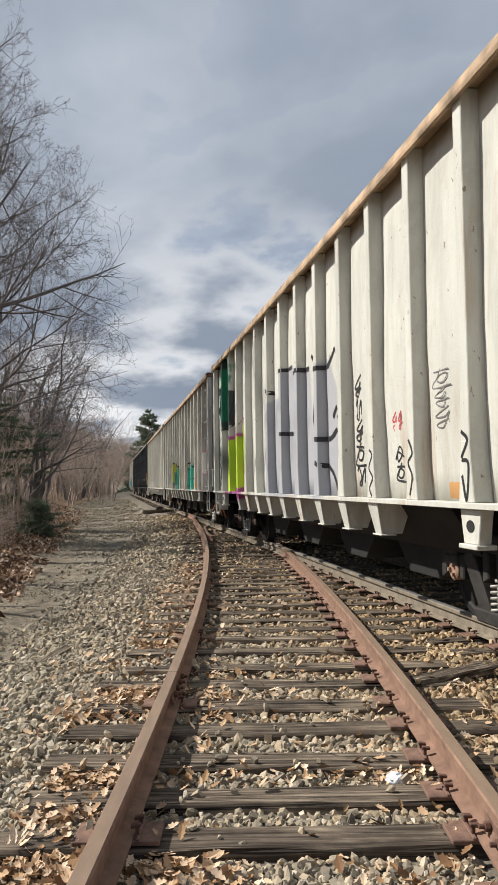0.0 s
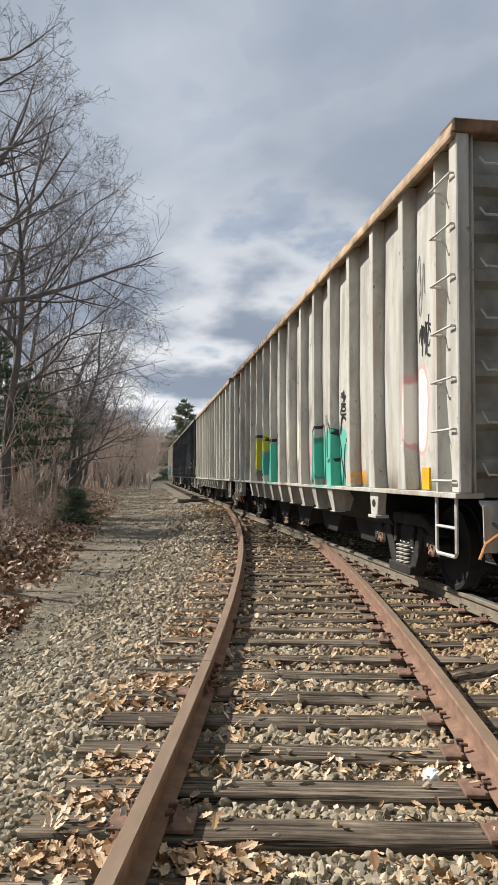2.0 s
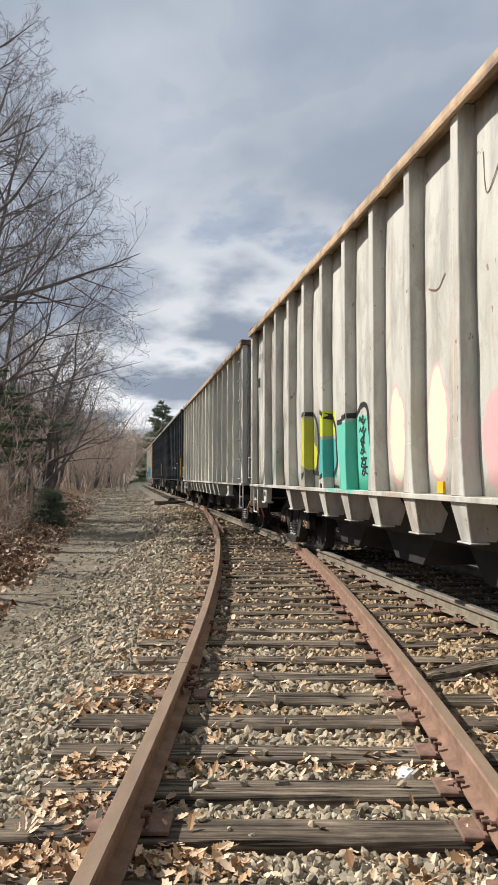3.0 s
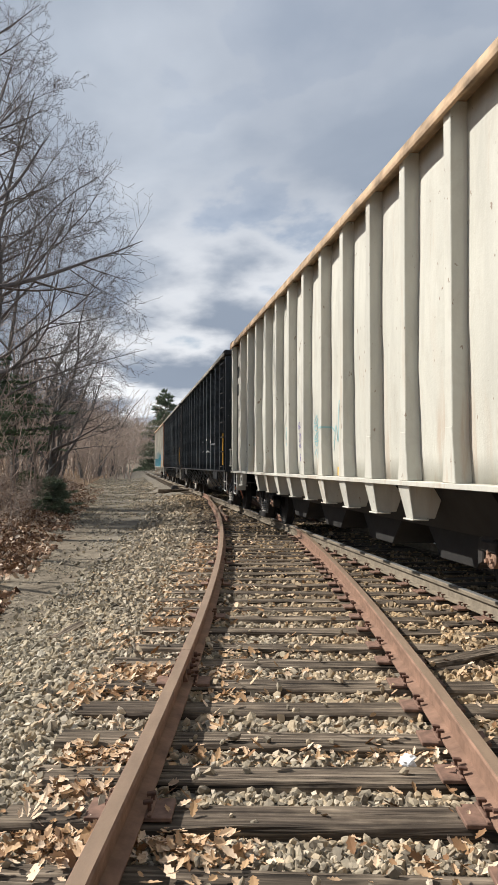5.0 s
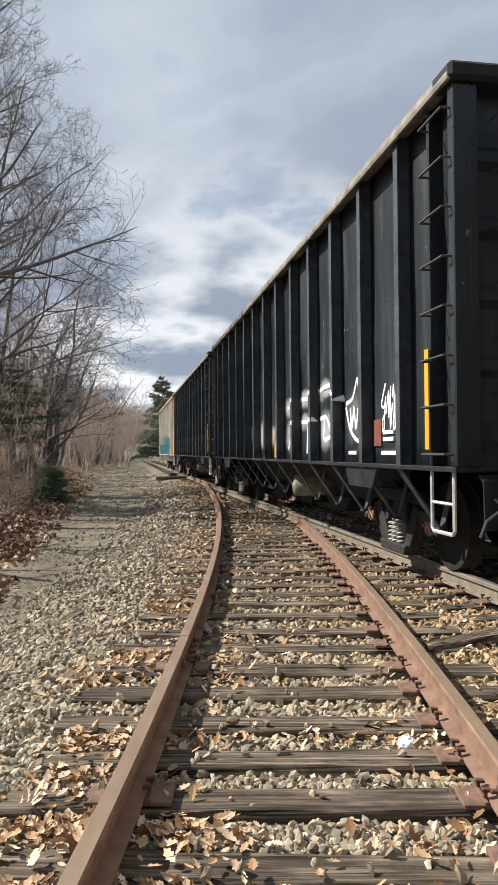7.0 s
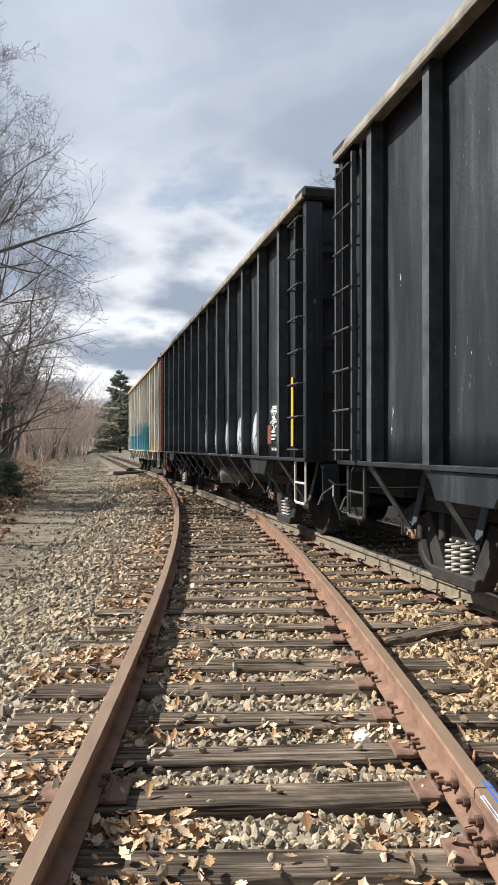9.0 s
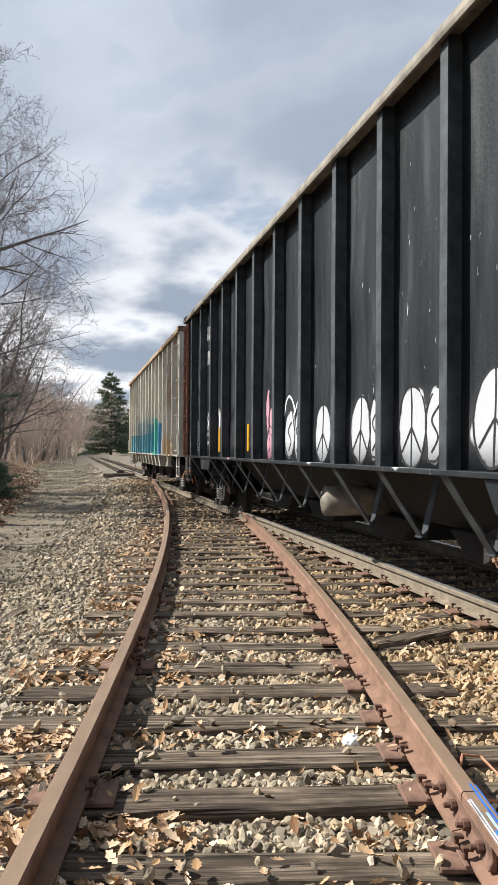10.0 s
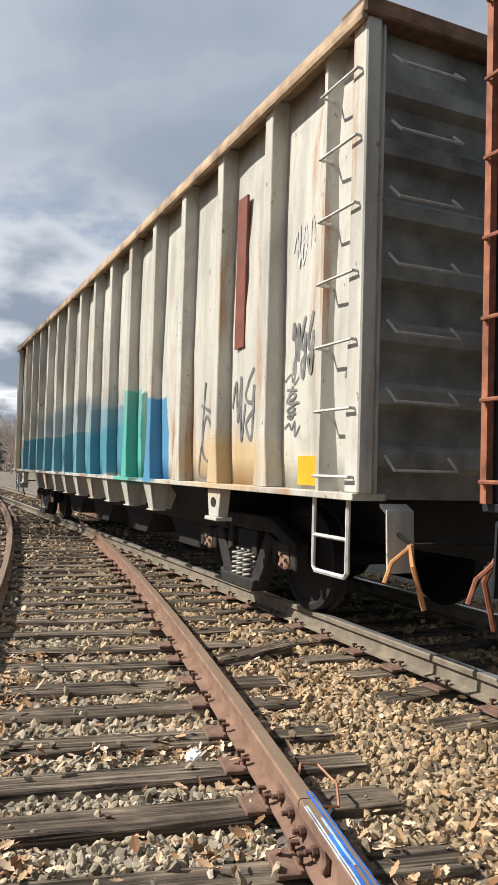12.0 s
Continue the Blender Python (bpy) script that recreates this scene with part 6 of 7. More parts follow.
def make_leaves():
    rs = np.random.RandomState(9)
    v, f = leaf_shape()
    k = 150000
    x, y = rs.uniform(-2.2, 4.6, k), 1.9 + 12 * rs.uniform(size=k) ** 1.3
    lx = LEFT(y)
    d = x - lx
    p = np.array([noise.noise((a * 1.3, b * 1.3, 2.0)) for a, b in zip(x, y)])
    want = 0.012 + 0.05 * np.clip(p * 2.5, 0, 1)
    want += 0.75 * np.exp(-((d + 0.33) / 0.24) ** 2) * np.clip(p * 3 + 0.7, 0.06, 1.3)
    want += 0.42 * np.exp(-((d - 0.28) / 0.2) ** 2) * np.clip(p * 3 + 0.45, 0.02, 1.2)
    want += 0.30 * np.exp(-((x - 0.75) / 0.4) ** 2 - ((y - 3.72) / 0.22) ** 2)
    want += 0.25 * np.exp(-((x - 1.0) / 0.5) ** 2 - ((y - 2.55) / 0.3) ** 2)
    want += 0.25 * np.exp(-((x + 0.2) / 0.35) ** 2 - ((y - 2.6) / 0.3) ** 2)
    want *= np.where(d < -0.75, 0.22, 1) * np.where(y > 7, 0.5, 1)
    keep = (rs.uniform(size=k) < want * 1.0) & ~on_rail(x, y, 0.045) & (~on_sleeper(x, y) | (rs.uniform(size=k) < 0.10))
    x, y = x[keep], y[keep]
    z = np.array([ground_z(a, b) for a, b in zip(x, y)]) + rs.uniform(0.02, 0.06, len(x)) + np.where(on_sleeper(x, y), 0.03, 0)
    n = len(x)
    a, tilt = rs.uniform(0, math.tau, n), rs.normal(0, 0.45, (n, 2))
    size = rs.uniform(0.028, 0.07, n)
    verts = np.repeat(v[None], n, 0) * rs.uniform(0.7, 1.3, (n, 1, 3)) * size[:, None, None]
    c, s = np.cos(a)[:, None], np.sin(a)[:, None]
    px, py, pz = verts[..., 0] * c - verts[..., 1] * s, verts[..., 0] * s + verts[..., 1] * c, verts[..., 2]
    pz = pz + px * tilt[:, :1] + py * tilt[:, 1:]
    verts = np.stack([px + x[:, None], py + y[:, None], pz + z[:, None]], 2)
    faces = f[None] + (np.arange(n) * len(v))[:, None, None]
    me = bpy.data.meshes.new("fallen_leaves")
    me.from_pydata(verts.reshape(-1, 3).tolist(), [], faces.reshape(-1, 4).tolist())
    me.materials.append(M_LEAF)
    tagged(new("fallen_leaves", me), "dry tan oak leaves drifted against the rails", "leaves", kind="stuff")


def make_litter():
    """Brown leaves on the bank beside the dirt track, thickest in a heap."""
    rs = np.random.RandomState(3)
    k = 60000
    s, o = 7 + 48 * rs.uniform(size=k) ** 1.6, -1.4 - 5.5 * rs.uniform(size=k)
    p = np.array([noise.noise((a * 0.5, b * 0.6, 7.0)) for a, b in zip(s, o)])
    keep = rs.uniform(size=k) < np.clip(0.35 + p * 1.3 + (-1.5 - o) * 0.5, 0.0, 1) * np.clip(1.2 - (s - 10) / 45, 0.15, 1)
    s, o = s[keep], o[keep]
    x, y = -math.sin(TH) * s + math.cos(TH) * o, math.cos(TH) * s + math.sin(TH) * o
    heap = np.exp(-((o + 3.4) / 0.8) ** 2 - ((s - 14.5) / 3.5) ** 2)
    z = np.array([ground_z(a, b) for a, b in zip(x, y)]) + rs.uniform(0.0, 0.05, len(x)) + heap * rs.uniform(0, 0.45, len(x)) ** 1.5
    v = np.array([(-0.5, -0.3, 0.05), (0.5, -0.3, 0.0), (0.5, 0.3, 0.06), (-0.5, 0.3, 0.0), (0.0, 0.0, -0.12)])
    f = np.array([(0, 1, 4), (1, 2, 4), (2, 3, 4), (3, 0, 4)])
    n = len(x)
    size = rs.uniform(0.05, 0.13, n)
    ob = scatter("leaf_litter", v, f, np.stack([x, y, z], 1), size, rs, M_LITTER, (1, 1, 1), 0.25)
    tagged(ob, "brown dead leaves covering the bank beside the dirt track", "leaves", kind="stuff")


def make_pebbles():
    """Small loose stones on the dirt track."""
    rs = np.random.RandomState(12)
    cub, cubf = base_shape("cube")
    k = 50000
    y = 5 + 85 * rs.uniform(size=k) ** 1.7
    o = rs.uniform(-2.8, 2.6, k)
    x = (o - NV.y * y) / NV.x
    keep = (o < EDGE(y) - 0.4) & (np.array([noise.noise((a * 0.9, b * 0.5, 4.0)) for a, b in zip(x, y)]) + rs.uniform(-0.35, 0.35, k) > 0.1)
    x, y = x[keep], y[keep]
    size = rs.uniform(0.006, 0.022, len(x)) * np.clip(y / 14, 0.8, 3.2)
    z = np.array([ground_z(a, b) for a, b in zip(x, y)]) + size * 0.3
    tagged(scatter("pebbles", cub, cubf, np.stack([x, y, z], 1), size, rs, M_STONE, (1.1, 1, 0.7), 0.25), "small loose stones on the dirt track", "gravel", kind="stuff")


make_stones()
make_pebbles()
make_leaves()
make_litter()


# ---------------------------------------------------------------- trees
def tubes(name, limbs, material, parent=None):
    """One mesh of tapered tubes; limbs are (points, radii, sides)."""
    verts, faces = [], []
    for pts, radii, sides in limbs:
        first = len(verts)
        ref = Vector((0.3, 0.2, 0.93))
        for i, (p, r) in enumerate(zip(pts, radii)):
            d = (pts[min(i + 1, len(pts) - 1)] - pts[max(i - 1, 0)]).normalized()
            a = d.cross(ref)
            a = a.normalized() if a.length > 1e-3 else d.orthogonal().normalized()
            b = d.cross(a)
            for k in range(sides):
                w = k * math.tau / sides
                verts.append(p + (a * math.cos(w) + b * math.sin(w)) * r)
        for i in range(len(pts) - 1):
            for k in range(sides):
                q = (k + 1) % sides
                faces.append((first + i * sides + k, first + i * sides + q, first + (i + 1) * sides + q, first + (i + 1) * sides + k))
    ob = raw(name, verts, faces, material, parent)
    for p in ob.data.polygons:
        p.use_smooth = True
    return ob


def past_clearance(p, off, slack):
    """Whether a branch reaches past the ragged line to which the trees beside the track are cut back."""
    return 7.0 > (p.x + off.x) * NV.x + (p.y + off.y) * NV.y > 1.35 - slack - 0.12 * max(0.0, p.z - 6.0)


def grow(out, p, d, length, r, level, top, rnd, counts, up=0.05, wig=0.16, off=None):
    segs = (10, 8, 6, 5, 3, 2)[level]
    pts, radii = [p.copy()], [r]
    dirs = []
    slack = rnd.uniform(0.0, 1.5) ** 1.4 if level else -3.0
    for i in range(segs):
        d = (d + Vector((rnd.gauss(0, wig), rnd.gauss(0, wig), rnd.gauss(0, wig * 0.7) + up))).normalized()
        dirs.append(d)
        if off is not None and past_clearance(p + d * (length / segs), off, slack):
            segs = i
            break
        p = p + d * (length / segs)
        pts.append(p.copy())
    if segs == 0:
        return
    radii += [max(0.0032, r * (1 - 0.90 * (i + 1) / segs)) for i in range(segs)]
    out.append((pts, radii, 7 if level == 0 else 5 if level == 1 else 3, level))
    if level >= top:
        return
    for c in range(counts[level]):
        f = (0.22 if level else 0.30) + (0.98 - (0.22 if level else 0.30)) * (c + rnd.random()) / counts[level]
        i = min(segs - 1, int(f * segs))
        q = pts[i].lerp(pts[i + 1], f * segs - i)
        axis = Vector((rnd.gauss(0, 1), rnd.gauss(0, 1), rnd.gauss(0, 1))).cross(dirs[i])
        if axis.length < 1e-3:
            continue
        nd = Matrix.Rotation(radians(rnd.uniform(32, 68)), 3, axis.normalized()) @ dirs[i]
        grow(out, q, nd, length * rnd.uniform(0.34, 0.62) * (1.15 - 0.55 * f) * (0.72 if level == 0 else 1.0), max(0.005, radii[i] * rnd.uniform(0.42, 0.66)), level + 1, top, rnd, counts, up, wig, off)


def bare_tree(label, x, y, height, r, lean, seed, counts=(12, 8, 6, 4), stems=1, top=4, up=0.05, extra=()):
    rnd = random.Random(seed)
    tree = thing("bare_tree", label, "tree", "bare trees along the track", pose(x, y, ground_z(x, y) - 0.1))
    out = []
    for k in range(stems):
        d = Vector((lean[0] + (rnd.uniform(-0.25, 0.25) if stems > 1 else 0), lean[1] + (rnd.uniform(-0.25, 0.25) if stems > 1 else 0), 1)).normalized()
        grow(out, Vector((rnd.uniform(-0.2, 0.2) * (stems > 1), rnd.uniform(-0.2, 0.2) * (stems > 1), 0)), d, height * (1 if k == 0 else rnd.uniform(0.6, 0.95)), r * (1 if k == 0 else 0.7), 0, top, rnd, counts, up, 0.045 + 0.025 * stems, Vector((x, y, 0)))
    for z, d, length, rr in extra:        # single strong limbs
        grow(out, Vector((lean[0] * z, lean[1] * z, z)), Vector(d).normalized(), length, rr, 1, top, rnd, counts, 0.03, 0.13, Vector((x, y, 0)))
    tubes("trunk", [o[:3] for o in out if o[3] == 0], M_BARK, tree)
    tubes("crown", [o[:3] for o in out if o[3] > 0], M_TWIG, tree)
    return tree


def px(col, d):
    """x at a distance d for a column of the view."""
    return (col - 444) / 1320 * d


bare_tree("tall bare oak with wide grey limbs", px(-70, 18), 18, 16, 0.22, (0.01, 0.0), 11, (16, 9, 6, 4), 1, 4, 0.02,
          [(5.6, (1, -0.1, 0.12), 2.6, 0.05), (6.4, (1, 0.2, 0.05), 2.4, 0.045), (7.0, (1, 0, 0.25), 2.5, 0.05), (8.2, (1, -0.1, 0.2), 2.4, 0.045), (9.0, (1, 0.1, 0.25), 2.6, 0.05), (10.2, (1, -0.2, 0.3), 2.4, 0.045), (11.2, (1, 0.1, 0.3), 2.5, 0.045), (4.8, (1, 0.1, 0.02), 2.6, 0.045)])
bare_tree("bare tree leaning out over the dirt track", px(4, 22), 22, 11.5, 0.15, (0.05, -0.02), 29, (15, 10, 7, 5), 1, 4, 0.03,
          [(3.4, (1, -0.1, 1.0), 5.4, 0.05), (5.2, (1, 0.1, 0.8), 5.0, 0.045), (2.9, (1, 0, 0.5), 5.0, 0.045), (6.4, (1, 0.2, 0.7), 4.8, 0.042), (4.2, (1, 0.2, 0.45), 5.0, 0.045), (7.4, (1, -0.1, 0.8), 4.2, 0.04), (8.4, (1, 0.1, 0.9), 3.4, 0.036)])
bare_tree("slender bare tree with several stems", px(118, 30), 30, 9.5, 0.10, (0.08, 0), 37, (9, 8, 6, 4), 5, 4, 0.06)
bare_tree("crooked bare tree with one low limb over the track", px(105, 26), 26, 4.6, 0.10, (0.2, 0), 41, (8, 7, 5, 4), 1, 4, 0.05,
          [(1.3, (0.75, -0.1, 0.75), 3.6, 0.07), (2.1, (1, 0.0, 0.35), 3.6, 0.06)])
bare_tree("tall bare tree behind the main line", 9.0, 34, 12.6, 0.2, (0.02, 0.0), 55, (12, 7, 5, 4), 1, 4, 0.08)
# small trees on the bank, whose stems throw the bands of shade across the dirt track
for i, (y, x, hh, r) in enumerate(((12.4, -7.0, 5.2, 0.13), (14.6, -7.4, 6.0, 0.15), (17.2, -7.8, 5.6, 0.14), (20.5, -8.4, 6.4, 0.17), (24.5, -8.8, 6.2, 0.18), (29.5, -9.6, 6.4, 0.20), (35.0, -10.2, 6.4, 0.22), (41.0, -11.0, 6.6, 0.24), (47.0, -12.0, 6.8, 0.26))):
    bare_tree("small bare tree on the bank beside the dirt track", x, y, hh, r, (0.10, 0.01), 90 + i, (9, 6, 4), 1, 3, 0.05)
for i, (c, d, hh, st) in enumerate(((-60, 26, 15, 1), (25, 33, 12.5, 1), (-35, 38, 16, 1), (75, 44, 11, 2), (140, 52, 10, 2), (0, 55, 15, 1), (180, 68, 11, 2), (110, 75, 14, 2), (205, 92, 13, 3), (50, 66, 14, 1), (228, 108, 13, 2), (165, 82, 13, 2), (236, 128, 14, 2))):
    bare_tree("bare grey tree at the edge of the woods" if st == 1 else "bare tree with several thin stems in the woods", px(c, d), d, hh, 0.06 + 0.008 * hh, (0.04, 0), 60 + i, (9, 6, 4, 3) if d < 50 else (9, 6, 4, 3), st, 4 if d < 60 else 3, 0.05)


def make_thicket():
    rnd = random.Random(77)
    limbs = []
    for i in range(900):
        s = 20 + 165 * rnd.random() ** 1.15
        o = -3.0 - 12 * rnd.random() ** 1.3 if i % 6 else rnd.uniform(14, 40)
        if i % 6 == 0:
            s = rnd.uniform(120, 215)
        elif i % 5 == 1:
            s, o = rnd.uniform(125, 215), -2.6 - 9 * rnd.random()
        elif i % 7 == 1:
            s, o = rnd.uniform(185, 235), rnd.uniform(-12, 30)
        elif i % 4 == 2:                 # growth that closes the dirt track far off
            s, o = rnd.uniform(78, 185), rnd.uniform(-5.5, 0.4)
        p = at(s, o)
        p.z = ground_z(p.x, p.y) - 0.05
        hh = rnd.uniform(2.0, 5.0) + min(8.0, s * 0.065) * rnd.random()
        out = []
        grow(out, p, Vector((rnd.gauss(0, 0.16), rnd.gauss(0, 0.16), 1)).normalized(), hh, 0.012 + 0.006 * hh + s * 0.00015, 1, 3, rnd, (0, 9, 4), 0.06, 0.15)
        limbs += [(q, [max(v, 0.004 + s * 0.00012) for v in w], 3) for q, w, _, _ in out]
    for i in range(170):                 # the woods that close the view down the line
        p = at(rnd.uniform(225, 275), -40 + 110 * (i + rnd.random()) / 170)
        p.z = ground_z(p.x, p.y)
        out = []
        grow(out, p, Vector((rnd.gauss(0, 0.08), rnd.gauss(0, 0.08), 1)).normalized(), rnd.uniform(7, 13), 0.16, 1, 3, rnd, (0, 12, 5), 0.06, 0.13)
        limbs += [(q, [max(v, 0.05) for v in w], 3) for q, w, _, _ in out]
    tagged(tubes("thicket", limbs, M_BRUSH), "dense brown leafless thicket along the edge of the woods", "thicket", kind="stuff")
    limbs = []
    for i in range(420):
        s, o = 9 + 30 * rnd.random(), -2.4 - 3.2 * rnd.random()
        p = at(s, o)
        p.z = ground_z(p.x, p.y)
        out = []
        grow(out, p, Vector((rnd.gauss(0, 0.6), rnd.gauss(0, 0.6), 1)).normalized(), rnd.uniform(0.5, 1.5), 0.009, 2, 4, rnd, (0, 0, 4, 3), 0.03, 0.2)
        limbs += [(q, w, 3) for q, w, _, _ in out]
    tagged(tubes("brush", limbs, M_BRUSH), "tangle of thin brown stems on the leafy bank", "brush", kind="stuff")


make_thicket()


def needles(verts, faces, p, d, size, count, rnd, wide=0.07):
    for k in range(count):
        w = (d + Vector((rnd.gauss(0, 0.6), rnd.gauss(0, 0.6), rnd.gauss(0.1, 0.5)))).normalized()
        side = w.orthogonal().normalized() * size * wide
        side = Matrix.Rotation(rnd.uniform(0, math.tau), 3, w) @ side
        i = len(verts)
        verts += [p - side, p + side, p + w * size * rnd.uniform(0.7, 1.2)]
        faces.append((i, i + 1, i + 2))


def pine(label, x, y, height, reach, first, seed, size, per, group="evergreens along the track", wide=0.075, leaf=None):
    """An evergreen: whorls of drooping limbs that carry sprays of needles."""
    rnd = random.Random(seed)
    tree = thing("pine_tree", label, "tree", group, pose(x, y, ground_z(x, y) - 0.1))
    limbs = [([Vector((0, 0, height * k / 6)) for k in range(7)], [0.014 * height * (1 - 0.93 * k / 6) + 0.006 for k in range(7)], 7)]
    verts, faces, wood = [], [], []
    z = first
    while z < height * 0.985:
        f = (z - first) / (height - first)
        r = reach * (1 - f) ** 0.75 * rnd.uniform(0.75, 1.12) + 0.15
        for k in range(rnd.randint(4, 6)):
            a = rnd.uniform(0, math.tau)
            ln = r * rnd.uniform(0.6, 1.1)
            d = Vector((math.cos(a), math.sin(a), rnd.uniform(-0.05, 0.25) + 0.25 * f))
            pts = [Vector((0, 0, z)) + d * ln * j / 4 + Vector((0, 0, -0.10 * ln * (j / 4) ** 2)) for j in range(5)]
            wood.append((pts, [0.006 + 0.012 * ln * (1 - j / 4.6) for j in range(5)], 3))
            steps = max(3, int(per * ln / reach))
            for j in range(steps):
                g = 0.18 + 0.82 * (j + rnd.random()) / steps
                q = pts[min(3, int(g * 4))].lerp(pts[min(4, int(g * 4) + 1)], g * 4 - min(3, int(g * 4)))
                out = Vector((-d.y, d.x, 0.1)) * rnd.choice((-1, 1)) * rnd.uniform(0.0, 0.35) * ln * (1.15 - g)
                needles(verts, faces, q + out, (d + out * 0.5).normalized(), size, 10, rnd, wide)
        z += height * rnd.uniform(0.028, 0.05)
    tubes("trunk", limbs + wood, M_BARK, tree)
    raw("crown", verts, faces, leaf or M_NEEDLE, tree)
    return tree


pine("dark green white pine with loose sprays of needles", px(-12, 23), 23, 5.4, 3.0, 1.9, 5, 0.20, 44, wide=0.05)
pine("small dark green pine behind the bare trees", px(60, 29), 29, 4.8, 2.0, 1.6, 6, 0.20, 34, wide=0.05)
pine("low green juniper bush beside the track", px(128, 25), 25, 1.25, 0.75, 0.1, 8, 0.13, 26, leaf=M_NEEDLE_HAZE)
pine("low green juniper bush beside the track", px(85, 31), 31, 1.0, 0.6, 0.1, 9, 0.2, 14)
for label, (s, o), hh, reach, seed in (("tall full pine standing beyond the tracks", (168, 8.6), 18.0, 7.6, 15), ("tall pine standing beyond the tracks", (176, 15.5), 14, 5.6, 16), ("tall pine standing beyond the tracks", (190, 30), 15, 6.4, 17)):
    p = at(s, o)
    pine(label, p.x, p.y, hh, reach, 0.8, seed, 0.95, 34, "evergreens along the track", 0.12, M_NEEDLE_HAZE)


# ---------------------------------------------------------------- small things by the track
def painted_rail():
    """Blue marking paint on the siding's right rail, past the joint."""
    ob = thing("paint_mark", "blue spray-painted survey mark on the rail", "paint mark")
    for name, a, b, y0, y1, mat in (("paint_stripe", 0.006, 0.0365, 2.10, 2.84, M_BLUE), ("paint_stripe", -0.034, -0.022, 2.12, 2.72, M_PALEBLUE), ("paint_stripe", -0.006, 0.004, 2.3, 2.62, M_PALEBLUE), ("paint_stripe", -0.020, -0.008, 2.1, 2.5, M_BLUE)):
        verts, faces = [], []
        ys = span(y0, y1, 0.06)
        for i, y in enumerate(ys):
            j = 0.004 * noise.noise((y * 9, a * 50, 1))
            for off in (a + j, b + j * 0.5):
                p = siding_point(y, 2 * HALF + off)
                verts.append((p.x, p.y, HEAD - 0.003 + 0.0022 - (0.006 if abs(off) > 0.030 else 0)))
            if i:
                k = len(verts)
                faces.append((k - 4, k - 3, k - 1, k - 2))
        me = raw(name, verts, faces, mat, ob)
        tagged(me, "bright blue paint" if mat == M_BLUE else "pale blue paint")
    # the painted field flank of the head
    verts, faces = [], []
    for i, y in enumerate(span(2.05, 2.82, 0.07)):
        for off, z in ((0.0385, HEAD - 0.012), (0.0385, HEAD - 0.04), (0.060, 0.05)):
            p = siding_point(y, 2 * HALF + off)
            verts.append((p.x, p.y, z))
        if i:
            k = len(verts)
            faces += [(k - 6, k - 5, k - 2, k - 3)]
    tagged(raw("paint_flank", verts, faces, M_BLUE, ob), "bright blue paint")


def bond_wire():
    ob = thing("bond_wire", "thin copper bond wire looped beside the rail joint", "wire")
    bm = bmesh.new()
    p = siding_point(3.1, 2 * HALF + 0.06)
    rod(bm, [(p.x, p.y, 0.10), (p.x + 0.05, p.y + 0.10, 0.13), (p.x + 0.13, p.y + 0.10, 0.12), (p.x + 0.17, p.y - 0.02, 0.08), (p.x + 0.12, p.y - 0.16, 0.05), (p.x + 0.02, p.y - 0.22, 0.09)], 0.006)
    part("wire_loop", bm, M_COPPER, ob)


def paper_cup():
    bm = bmesh.new()
    bmesh.ops.create_icosphere(bm, subdivisions=3, radius=1)
    for v in bm.verts:
        n = noise.noise(v.co * 2.3) * 0.35 + noise.noise(v.co * 5.0) * 0.18
        v.co = Vector((v.co.x * 0.044, v.co.y * 0.036, v.co.z * 0.032)) * (1 + n)
    me = mesh_of("crumpled_paper", bm, M_PAPER)
    ob = new("crumpled_paper", me)
    ob.location = (0.855, 3.62, 0.0)
    tagged(ob, "crumpled white paper scrap among the dry leaves", "litter")


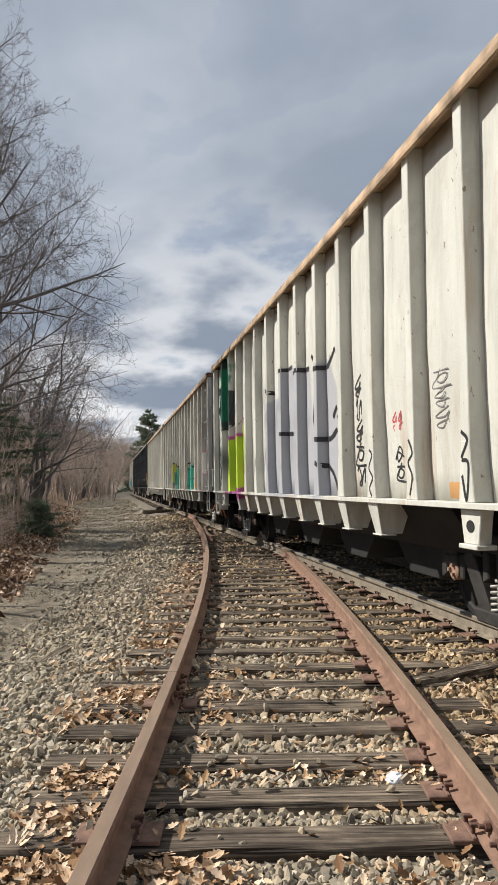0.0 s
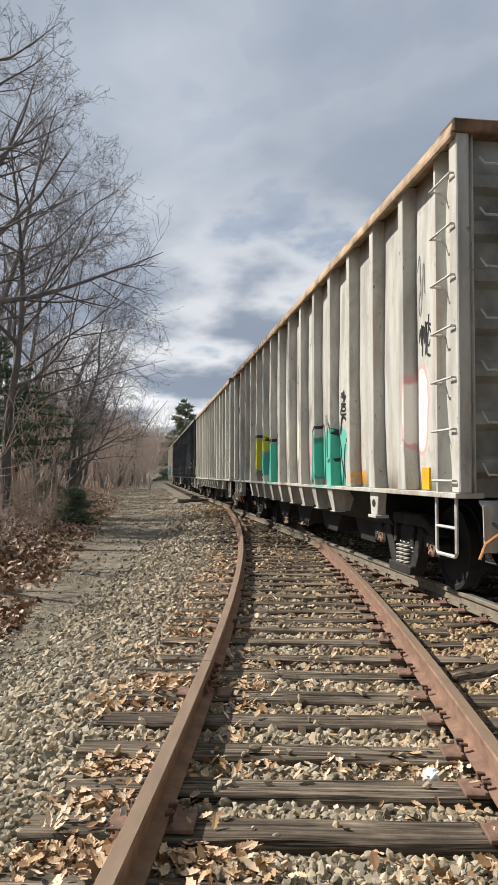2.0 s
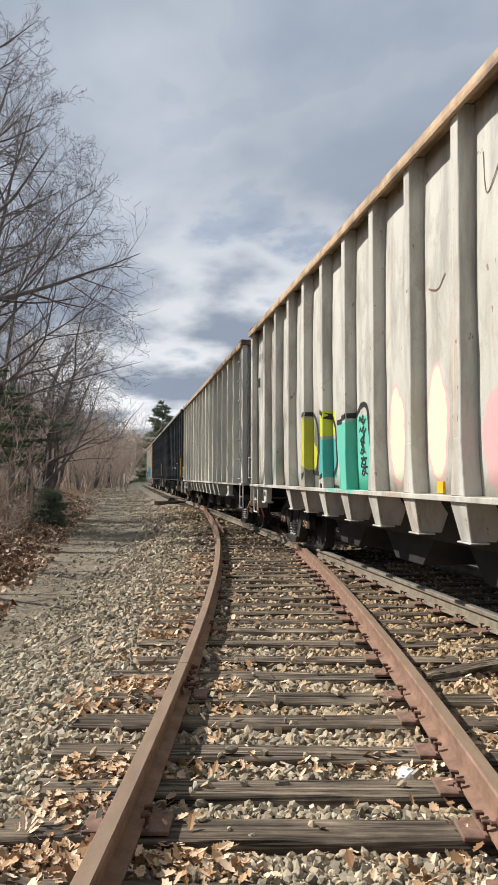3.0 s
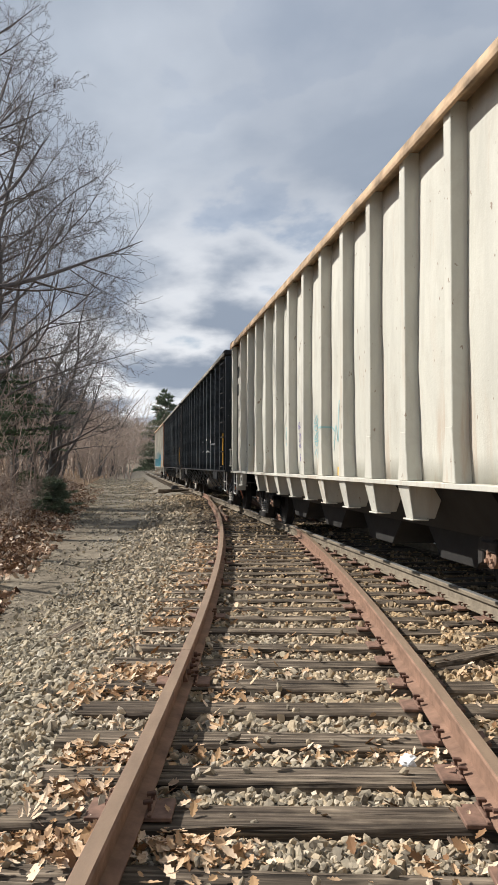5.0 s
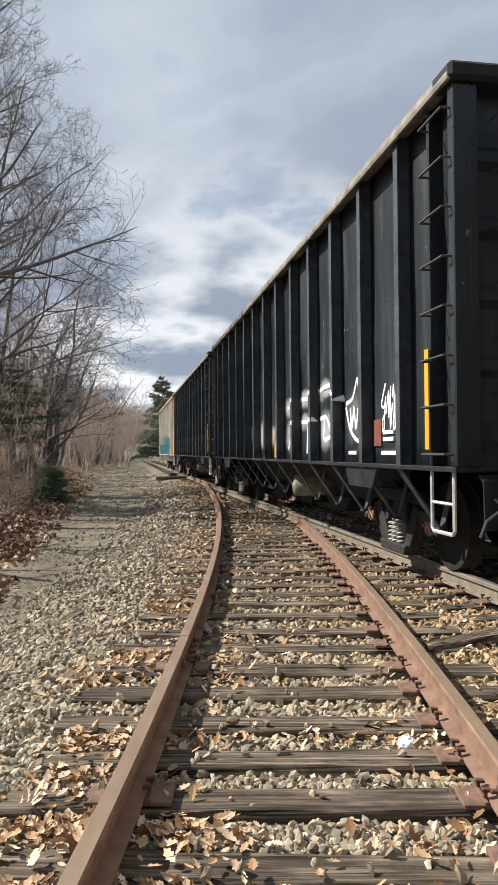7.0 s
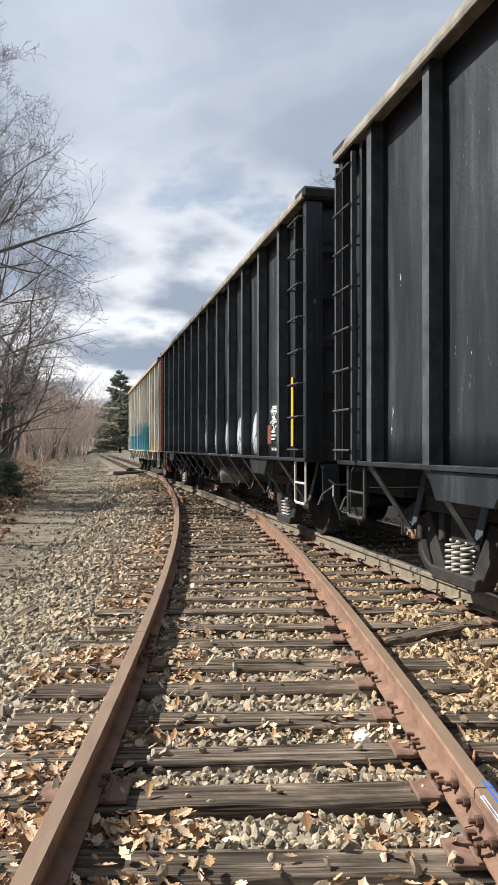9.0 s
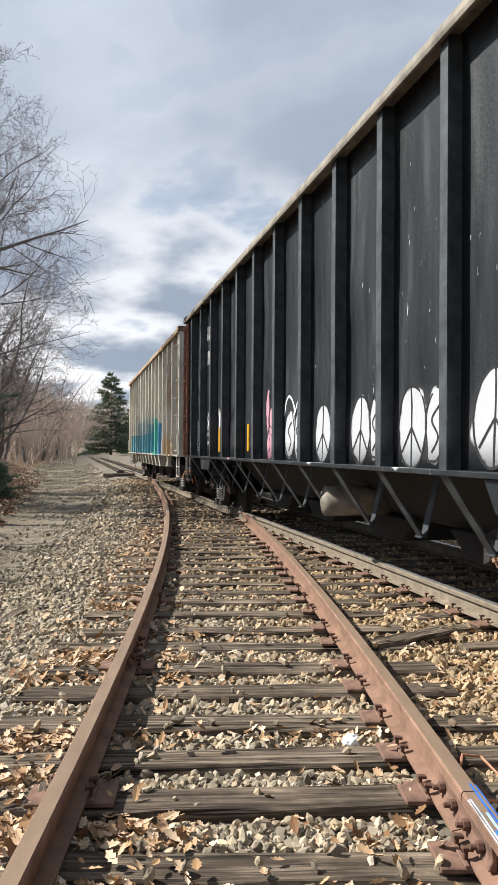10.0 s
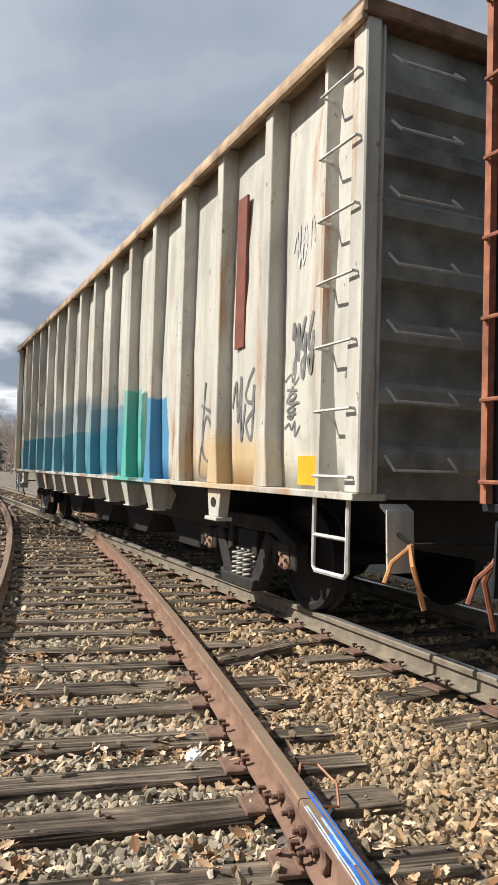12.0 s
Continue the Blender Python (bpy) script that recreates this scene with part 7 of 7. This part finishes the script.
def old_plank():
    ob = tagged(new("broken_plank", plank_mesh(0.62, 0.15, 91)), "split grey piece of old sleeper between the tracks", "timber")
    ob.matrix_basis = pose(1.72, 5.5, 0.035, 4, -3, 22)
    ob = tagged(new("broken_plank", plank_mesh(0.34, 0.11, 92)), "dark broken piece of timber on the gravel", "timber")
    ob.matrix_basis = pose(-1.45, 6.7, ground_z(-1.45, 6.7) + 0.05, 10, -14, 55)


def switch_stand():
    x, y = -3.15, 40.5
    z = ground_z(x, y)
    ob = thing("switch_stand", "low rusty hand switch stand on two timbers", "switch stand", m=pose(x, y, z, 0, 0, math.degrees(TH)))
    for dy in (-0.3, 0.3):
        bm = bmesh.new()
        box(bm, -0.9, 1.0, dy - 0.11, dy + 0.11, -0.05, 0.16)
        part("timber", bm, M_SLEEPER, ob, "", 0.015)
    bm = bmesh.new()
    slab(bm, [(-0.22, -0.2, 0.16), (0.22, -0.2, 0.16), (0.12, -0.1, 0.34), (-0.12, -0.1, 0.34)], (0, 0.3, 0))
    part("stand_base", bm, M_GRIME_SHADE, ob, "dark cast base", 0.02)
    bm = bmesh.new()
    rod(bm, [(0.08, 0.05, 0.32), (0.4, 0.05, 0.29), (0.75, 0.05, 0.22)], 0.02, 6)
    part("lever", bm, M_SPIKE, ob)


painted_rail()
bond_wire()
paper_cup()
old_plank()
switch_stand()


# ---------------------------------------------------------------- what moves
def rear_end(t):
    """The place of the first car's rear end along the main line."""
    return sum(c * (t / 6 - 1) ** i for i, c in enumerate(SPEED))


def motions():
    """The train rolls towards the camera and past it; its wheels turn."""
    times = [i / 5 for i in range(61)]
    fine = [i / 15 for i in range(181)]
    start = rear_end(0)
    for car, off in TRAIN:
        rows = []
        for t in times:
            p = at(rear_end(t) + off, MAIN, HEAD)
            rows.append((t, pose(p.x, p.y, p.z, 0, 0, 90 + math.degrees(TH))))
        walk(car, rows)
        for ob in car.children_recursive:
            if ob.name.startswith("wheelset"):
                x, y, z = ob.location
                walk(ob, [(t, pose(x, y, z, 0, math.degrees((rear_end(t) - start) / WHEEL_R), 0)) for t in fine])


motions()
